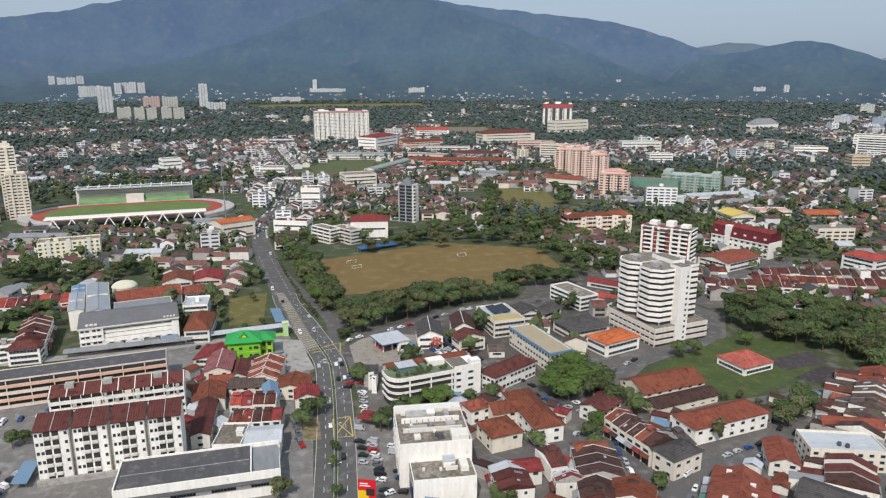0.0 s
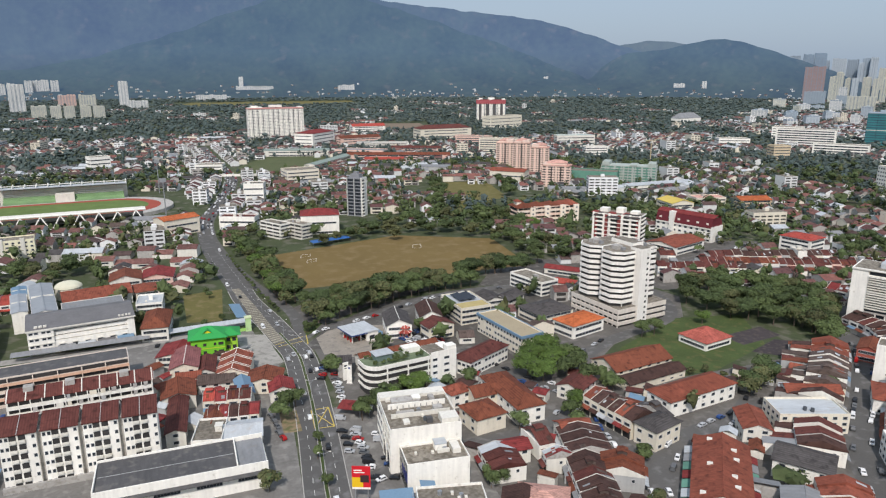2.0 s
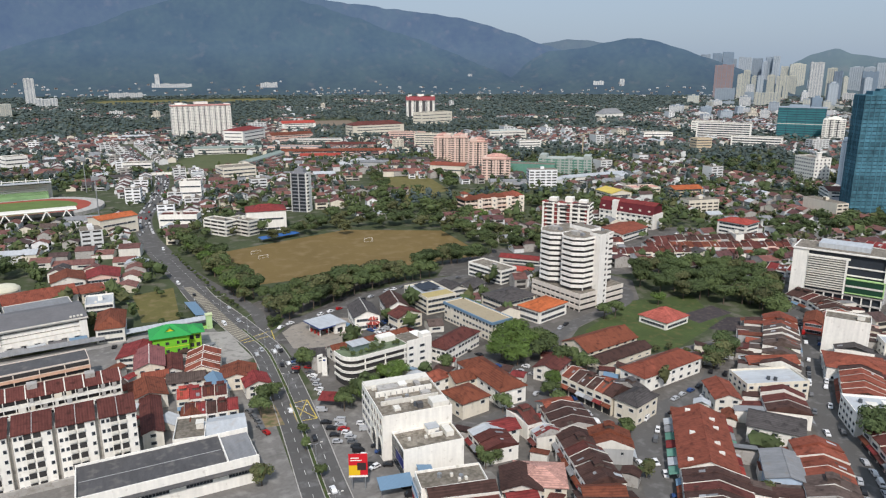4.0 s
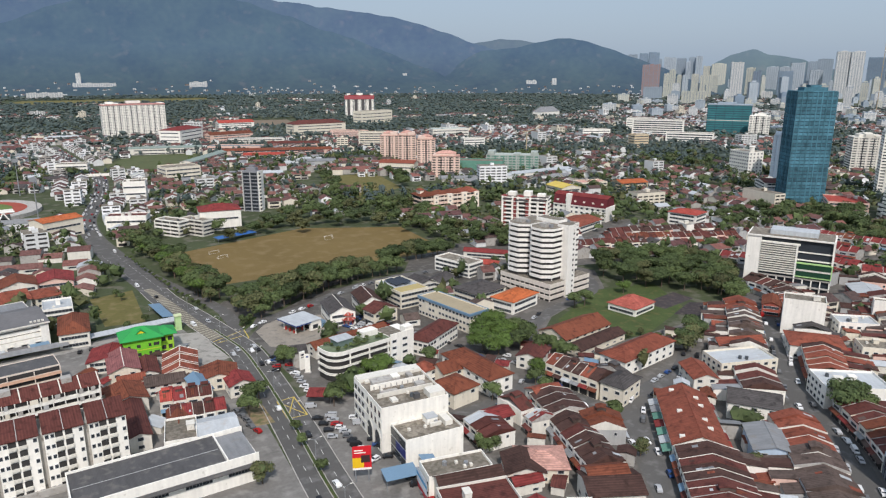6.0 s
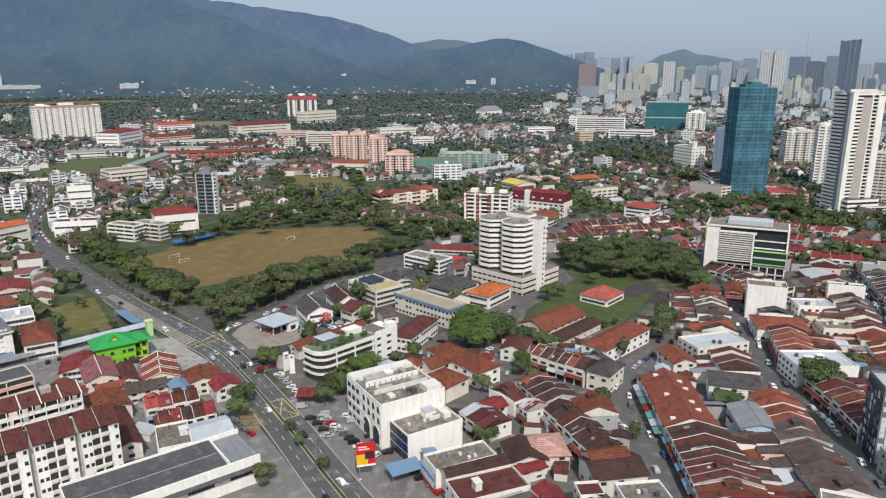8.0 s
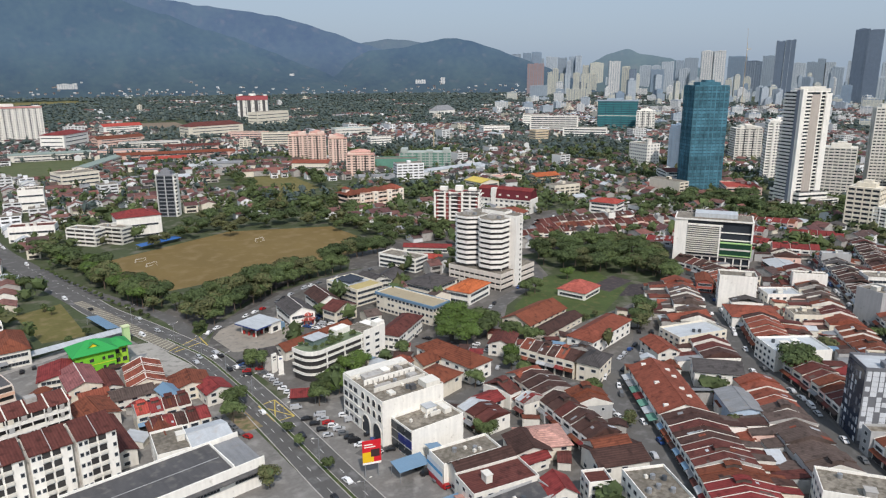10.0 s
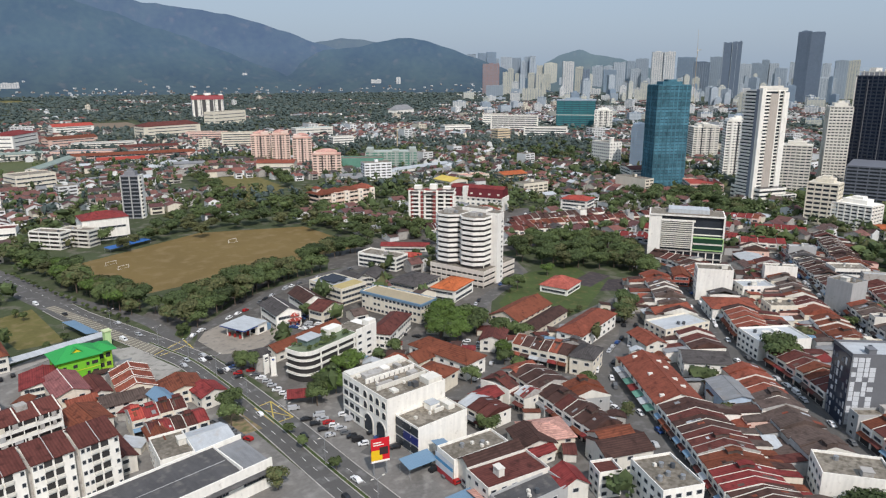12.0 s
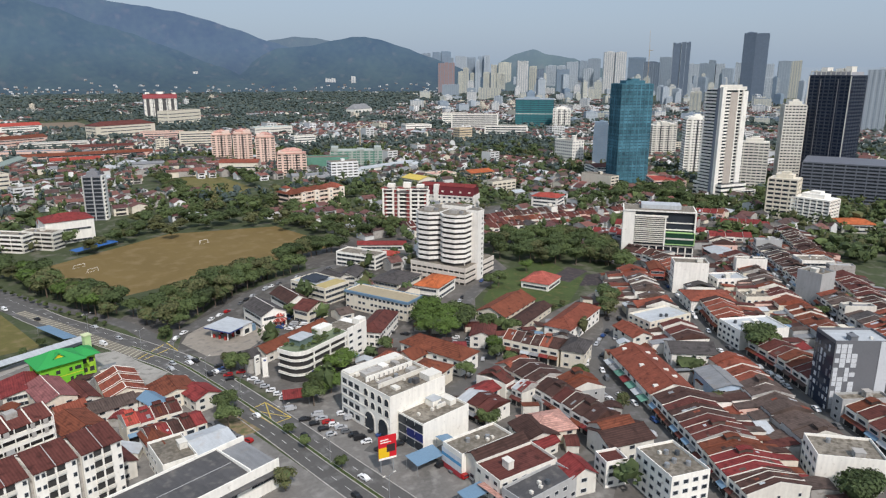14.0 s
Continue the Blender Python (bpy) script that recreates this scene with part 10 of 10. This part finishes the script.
def wider_town():
    rnd = random.Random(77)
    houses, woods = Shape(), Shape()
    W = len(FAR_ROOFS)
    near_count = 0
    # close-set shops along the northern main road
    for side in (1, -1):
        for row in range(2):
            line = offsets(MAIN, side * (20 + row * 21))
            for (ax, ay), (bx, by) in zip(line, line[1:]):
                ln = math.hypot(bx - ax, by - ay)
                if ay < (575 if side > 0 else 600) or ay > 1380 or ln < 1:
                    continue
                n = max(1, int(ln / 8.5))
                for i in range(n):
                    f = (i + 0.5) / n
                    x, y = ax + (bx - ax) * f, ay + (by - ay) * f
                    if not free(x, y, 5) or rnd.random() < 0.22 + 0.16 * row:
                        continue
                    turn = math.atan2(by - ay, bx - ax) + (0 if side > 0 else math.pi)
                    if rnd.random() < 0.15:
                        far_block(houses, x, y, turn, rnd.uniform(8, 14), 15, rnd.choice((7, 10, 10, 13, 16)), W + rnd.choice((0, 0, 1, 5)))
                    else:
                        far_house(houses, x, y, turn, 7.4, rnd.uniform(12, 15), rnd.choice((4, 5.5, 6)), rnd.uniform(2.2, 3.2), rnd.choice((0, 0, 0, 1, 1, 3, 3, 2, 6, 7, 8)), W + rnd.choice((0, 1, 1, 5)))
                    claim(x, y, math.degrees(turn), 9, 15)
    grid = radians(-14)
    cg, sg = math.cos(grid), math.sin(grid)
    CX, CY = 46.0, 58.0
    for i in range(-60, 92):
        for j in range(-6, 74):
            gx, gy = i * CX, j * CY
            x0, y0 = gx * cg - gy * sg, gx * sg + gy * cg
            r = math.hypot(x0, y0)
            az = math.degrees(math.atan2(x0, y0))
            if r > 4120 or (r > 3000 and ((i + j) % 2 or az > 60)) or az < (-24 if r > 500 else -34) or az > 86 or y0 < -140 or (r < 150 and x0 < 90):
                continue
            den = noise.noise((x0 / 260, y0 / 260, 2.0)) * 0.5 + 0.5
            east = az > 44
            built = (0.63 if az < 22 or east else 0.54) if r < 1000 else ((0.58 if east else 0.52) if r < 1700 else ((0.5 if east else 0.30) if r < 2600 else 0.2))
            if az > 44 and 600 < r < 2300:
                built = 0.55 if az < 60 else 0.47
            elif az > 47 and r > 1500:
                built += 0.2
            if az < 12 and 650 < r:
                built = 0.62 if r < 1100 else 0.55 if r < 1700 else built
            is_built = den + rnd.uniform(-0.16, 0.16) < built
            turn = grid + (math.pi / 2 if noise.noise((x0 / 500, y0 / 500, 7.0)) > 0 else 0) + (rnd.uniform(-0.25, 0.25) if r > 700 else 0)
            c, n = math.cos(turn), math.sin(turn)
            calm = quiet(x0, y0)
            if is_built and calm > 0:
                roof = rnd.randrange(W)
                mid = rnd.random() < (0.10 if az < 45 else 0.2)
                if mid and r > 420:
                    w, d, h = rnd.uniform(16, 42), rnd.uniform(12, 20), rnd.choice((9, 12, 14, 17, 21))
                    if free(x0, y0, max(w, d) * 0.55):
                        far_block(houses, x0, y0, turn, w, d, h, W + rnd.choice((0, 1, 1, 2)))
                        claim(x0, y0, math.degrees(turn), w, d)
                for row in (-1, 1):
                    u = rnd.uniform(6, 8.5) if r < 480 else rnd.uniform(7.5, 15)
                    detached = rnd.random() < (0.4 if r < 480 else 0.7)
                    k = -24.0
                    while k < 24:
                        px, py = k + u / 2, row * (13 + rnd.uniform(-1, 1))
                        k += u + (rnd.uniform(2, 6) if detached else 0)
                        x, y = x0 + px * c - py * n, y0 + px * n + py * c
                        if rnd.random() < 0.12 or not free(x, y, 5.5) or quiet(x, y) == 0:
                            continue
                        if rnd.random() < 0.25 or detached:
                            roof = rnd.choice((0, 0, 1, 1, 1, 2, 2, 3, 3, 4, 6, 5, 7, 8))
                        if calm < 1 and roof in (2, 5, 7, 8):
                            roof = rnd.choice((0, 3, 1, 6))
                        hh = rnd.choice((3.6, 6.2, 6.6, 7.0))
                        if near_count < 45 and r < 560:
                            near_count += 1
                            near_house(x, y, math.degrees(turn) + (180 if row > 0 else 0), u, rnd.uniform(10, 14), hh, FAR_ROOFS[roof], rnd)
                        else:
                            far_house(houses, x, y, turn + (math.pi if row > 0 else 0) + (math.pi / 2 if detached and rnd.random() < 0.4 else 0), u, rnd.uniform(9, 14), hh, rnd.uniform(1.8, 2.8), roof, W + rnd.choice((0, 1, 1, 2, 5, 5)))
            cnt = rnd.randint(13, 18) if is_built else rnd.randint(25, 32)
            if r > 1300:
                cnt = int(cnt * (0.55 if r < 2200 else 0.36 if r < 3000 else 0.5))
            for _ in range(cnt):
                px, py = rnd.uniform(-25, 25), rnd.uniform(-30, 30)
                x, y = x0 + px, y0 + py
                rr = rnd.triangular(1.8, 5.8, 3.4) * (1.0 if is_built else 1.25)
                if rnd.random() < quiet(x, y) and free(x, y, rr * 0.7):
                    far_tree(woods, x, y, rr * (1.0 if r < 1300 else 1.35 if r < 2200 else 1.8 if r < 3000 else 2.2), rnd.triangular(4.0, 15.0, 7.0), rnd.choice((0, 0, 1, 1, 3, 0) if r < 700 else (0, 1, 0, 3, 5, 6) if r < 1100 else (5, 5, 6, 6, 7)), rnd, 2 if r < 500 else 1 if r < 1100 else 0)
    for gx, gy, k, sc in GROVE:
        me, a = TREES[k][1], rnd.uniform(0, 6.28)
        c, n, n0 = math.cos(a) * sc, math.sin(a) * sc, len(woods.v)
        sl = {0: 0, 1: 1, 2: 1, 3: 2, 4: 3, 5: 1, 6: 1}[k]
        woods.v += [(gx + v.co.x * c - v.co.y * n, gy + v.co.x * n + v.co.y * c, v.co.z * sc) for v in me.vertices]
        kept = [f for p, f in enumerate(me.polygons) if p // 2 % 2 == 0 or f.material_index]
        woods.f += [tuple(n0 + q for q in f.vertices) for f in kept]
        woods.m += [sl] * len(kept)
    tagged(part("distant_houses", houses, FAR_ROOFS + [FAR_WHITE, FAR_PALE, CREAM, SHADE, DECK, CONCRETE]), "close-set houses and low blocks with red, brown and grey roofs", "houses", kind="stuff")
    tagged(part("distant_trees", woods, LEAF + HAZE_LEAF), "dense green trees between the houses", "trees", kind="stuff")


def near_house(x, y, rot, u, d, h, roof, rnd):
    root = thing("house", x, y, rot, "small town house with pitched tiled roof", "house", "houses round the town centre")
    claim(x, y, rot, u, d)
    rise = rnd.uniform(1.8, 2.6)
    wl = rnd.choice((WHITE, OFFWHITE, OFFWHITE, CREAM, CONCRETE))
    part("wall", gable_wall(u, d, h, rise, "x", Shape().box(-u / 2, -d / 2, 0, u / 2, d / 2, h)), wl, root)
    part("roof", gable_roof(u, d, h, rise, 0.25), roof, root)
    piece("window", WINDOW, root, 0, -d / 2, h - 2.2, 0, u * 0.6, 1, 1.3)


# low lean-to roofs filling the yards between the houses
def lean_to(x, y, rot, w, d, h, roof, wall, rnd):
    s = Shape().box(-w / 2, -d / 2, 0, w / 2, d / 2, h)
    r = rnd.uniform(0.6, 1.6)
    if rnd.random() < 0.5:
        s.slab((-w / 2 - 0.3, -d / 2 - 0.4, h), (w / 2 + 0.3, -d / 2 - 0.4, h), (w / 2 + 0.3, d / 2 + 0.1, h + r), (-w / 2 - 0.3, d / 2 + 0.1, h + r), 0.14, 1)
    else:
        s.slab((-w / 2 - 0.3, -d / 2 - 0.4, h), (w / 2 + 0.3, -d / 2 - 0.4, h), (w / 2 + 0.3, 0, h + r), (-w / 2 - 0.3, 0, h + r), 0.14, 1)
        s.slab((w / 2 + 0.3, d / 2 + 0.4, h), (-w / 2 - 0.3, d / 2 + 0.4, h), (-w / 2 - 0.3, 0, h + r), (w / 2 + 0.3, 0, h + r), 0.14, 1)
    ob = tagged(part("lean_to", s, [wall, roof]), "low lean-to shed with patched sheet roof between houses", "shed", "lean-to sheds in the yards")
    ob.matrix_basis = pose(x, y, 0, 0, 0, rot)
    claim(x, y, rot, w, d)


def near_street(x, y, gap):
    for pts, half in [(MAIN, 9.0)] + [(smooth(q, 3), 5.0) for q in STREETS.values()]:
        for (ax, ay), (bx, by) in zip(pts, pts[1:]):
            ll = (bx - ax) ** 2 + (by - ay) ** 2
            f = max(0.0, min(1.0, ((x - ax) * (bx - ax) + (y - ay) * (by - ay)) / ll)) if ll else 0.0
            if math.hypot(x - ax - f * (bx - ax), y - ay - f * (by - ay)) < half + gap:
                return True
    return False


_lr = random.Random(61)
_n = 0
for _i in range(1500):
    _right = _lr.random() < 0.82
    _x, _y = (_lr.uniform(78, 330), _lr.uniform(70, 330)) if _right else (_lr.uniform(-30, 14), _lr.uniform(262, 345))
    _w, _d = _lr.uniform(4, 8.5), _lr.uniform(3.5, 7.5)
    if _n < 300 and (quiet_yard(_x, _y) or not _right) and free(_x, _y, max(_w, _d) * 0.42) and not near_street(_x, _y, 3.5):
        _n += 1
        lean_to(_x, _y, -50 + _lr.choice((0, 90, 180, 270)) + _lr.uniform(-8, 8), _w, _d, _lr.uniform(2.4, 5.2), _lr.choice((ROOF["maroon"], ROOF["brown"], ROOF["rust"], ROOF["greybrown"], ROOF["brown"], METAL_ROOF, LIGHT_METAL, ROOF["red"], ROOF["terracotta"], BLUE_METAL, ROOF["maroon"])), _lr.choice((OFFWHITE, CONCRETE, GREY, CREAM)), _lr)

# queues of cars on the far main road and in the market car park
_cr, _cs = random.Random(8), Shape()
for _o in (-5.2, -2.2, 2.2, 5.2, 8.4):
    _l = offsets(MAIN, _o)
    for (_ax, _ay), (_bx, _by) in zip(_l, _l[1:]):
        if 600 < _ay < 1350:
            _m = max(1, int(math.hypot(_bx - _ax, _by - _ay) / 7.0))
            for _i in range(_m):
                if _cr.random() < 0.55:
                    _f, _a = (_i + _cr.random() * 0.5) / _m, math.atan2(_by - _ay, _bx - _ax)
                    _x, _y, _n0, _sl = _ax + (_bx - _ax) * _f, _ay + (_by - _ay) * _f, len(_cs.v), _cr.choice((0, 0, 1, 2, 3, 4))
                    _cs.box(-2.1, -0.85, 0.35, 2.1, 0.85, 0.95, _sl).box(-1.2, -0.75, 0.95, 0.9, 0.75, 1.2, 5).box(-1.0, -0.7, 1.2, 0.7, 0.7, 1.45, _sl).box(-2.0, -0.8, 0.05, 2.0, 0.8, 0.35, 5)
                    _cs.v[_n0:] = [(_x + p * math.cos(_a) - q * math.sin(_a), _y + p * math.sin(_a) + q * math.cos(_a), z) for p, q, z in _cs.v[_n0:]]
tagged(part("distant_traffic", _cs, [mat("car_paint_" + c, CAR_COLOURS[c]) for c in ("white", "silver", "black", "red", "grey")] + [GLASS]), "queues of small cars on the far main road", "cars", kind="stuff")

# playing fields at the foot of the hills
pad("grass", [(58, 3240), (150, 3560), (950, 3560), (829, 3230), (340, 3090)], 0.05, GREENFIELD, "pale worn grass field below the hills")
claim(480, 3350, -3, 820, 380)
pad("grass", [(478, 1680), (520, 1890), (668, 1850), (622, 1650)], 0.05, mat("bare_field", (0.20, 0.155, 0.11), 0.95, 0.2, 0.4, 0.03), "brown playing field beside the hospital")
claim(572, 1750, -17, 150, 260)
wider_town()


def skyline():
    """More pale towers before the haze band, haze mixed into their colours."""
    rnd = random.Random(5)
    many = Shape()
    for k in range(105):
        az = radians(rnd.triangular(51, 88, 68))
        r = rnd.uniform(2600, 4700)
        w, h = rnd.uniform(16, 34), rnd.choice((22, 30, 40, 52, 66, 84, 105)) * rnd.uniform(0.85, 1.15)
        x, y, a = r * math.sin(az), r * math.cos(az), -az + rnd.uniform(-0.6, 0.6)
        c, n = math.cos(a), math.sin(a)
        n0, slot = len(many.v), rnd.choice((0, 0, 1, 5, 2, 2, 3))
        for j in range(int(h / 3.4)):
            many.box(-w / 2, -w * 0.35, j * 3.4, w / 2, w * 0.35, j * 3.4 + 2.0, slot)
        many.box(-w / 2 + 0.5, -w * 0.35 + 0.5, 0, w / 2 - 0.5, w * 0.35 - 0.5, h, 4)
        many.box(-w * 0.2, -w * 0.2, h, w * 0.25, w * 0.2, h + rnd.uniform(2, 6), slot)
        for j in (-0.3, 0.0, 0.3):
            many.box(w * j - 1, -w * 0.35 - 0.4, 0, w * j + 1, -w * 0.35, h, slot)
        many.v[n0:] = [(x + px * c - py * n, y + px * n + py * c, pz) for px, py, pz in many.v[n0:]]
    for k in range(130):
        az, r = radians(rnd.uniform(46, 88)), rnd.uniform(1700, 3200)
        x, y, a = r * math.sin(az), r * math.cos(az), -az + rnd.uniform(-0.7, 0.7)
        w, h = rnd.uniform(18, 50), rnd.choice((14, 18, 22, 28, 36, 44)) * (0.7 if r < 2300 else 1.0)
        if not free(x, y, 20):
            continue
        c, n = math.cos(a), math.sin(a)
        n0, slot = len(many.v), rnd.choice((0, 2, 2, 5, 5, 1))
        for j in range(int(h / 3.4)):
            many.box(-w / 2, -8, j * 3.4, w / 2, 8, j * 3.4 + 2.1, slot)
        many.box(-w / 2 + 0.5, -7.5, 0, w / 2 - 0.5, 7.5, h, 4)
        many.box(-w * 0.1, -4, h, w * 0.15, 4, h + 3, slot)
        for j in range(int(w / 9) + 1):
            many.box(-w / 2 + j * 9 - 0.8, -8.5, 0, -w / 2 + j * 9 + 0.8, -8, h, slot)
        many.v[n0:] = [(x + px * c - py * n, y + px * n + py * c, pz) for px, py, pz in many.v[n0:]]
    tagged(part("distant_towers", many, [HAZE_WHITE, HAZE_GREY, HAZE_CREAM, HAZE_BLUE, HAZE_GLASS, PALE_FLATS]), "crowd of pale hazy apartment towers below the horizon", "towers", kind="stuff")


skyline()


def hillside(az, el, h, w, wall, label):
    """A block standing on the hill slope where the slope reaches the given elevation."""
    r = 3900.0
    while r < 4800:
        z = max(f(az, r) for f in HILLS)
        if math.degrees(math.atan2(z - 138, r)) >= el:
            break
        r += 20
    else:
        return
    tower(r * math.sin(radians(az)), r * math.cos(radians(az)), -az, w, min(w, 16), h + 3, max(1, round(h / 3.4)), wall, label, crown=False, z=z - 3)


_r = random.Random(9)
for _az, _el, _h, _w in ((-12.4, -0.65, 40, 30), (-11.8, -0.62, 30, 40), (-11.2, -0.62, 32, 44), (-10.6, -0.6, 38, 34), (-10.5, -1.5, 50, 40), (-9.9, -1.5, 50, 42), (-8.2, -1.35, 52, 34), (-7.7, -1.3, 50, 36), (-7.2, -1.3, 50, 34), (-6.6, -1.3, 50, 36), (6.2, -1.2, 52, 22), (7.2, -1.3, 14, 200), (14.3, -1.27, 20, 90), (30.3, -0.45, 8, 26), (40.5, -1.1, 16, 60), (42.3, -1.2, 30, 26)):
    hillside(_az, _el, _h, _w, PALE_FLATS, "pale flats on the wooded hillside")
_hs = Shape()
for _k in range(260):
    _az, _el = _r.uniform(-14, 50), -1.95 + abs(_r.gauss(0, 0.36))
    _rr = 3900.0
    while _rr < 4700 and math.degrees(math.atan2(max(f(_az, _rr) for f in HILLS) - 138, _rr)) < _el:
        _rr += 25
    if _rr < 4700:
        _n0 = len(_hs.v)
        far_house(_hs, _rr * math.sin(radians(_az)), _rr * math.cos(radians(_az)), -radians(_az) + _r.uniform(-0.6, 0.6), _r.uniform(8, 15), 9, 5.5, 2.5, _r.choice((6, 3, 7, 8)), len(FAR_ROOFS) + _r.choice((0, 1, 5)))
        _n = max(f(_az, _rr) for f in HILLS) - 2
        _hs.v[_n0:] = [(a, b, c + _n) for a, b, c in _hs.v[_n0:]]
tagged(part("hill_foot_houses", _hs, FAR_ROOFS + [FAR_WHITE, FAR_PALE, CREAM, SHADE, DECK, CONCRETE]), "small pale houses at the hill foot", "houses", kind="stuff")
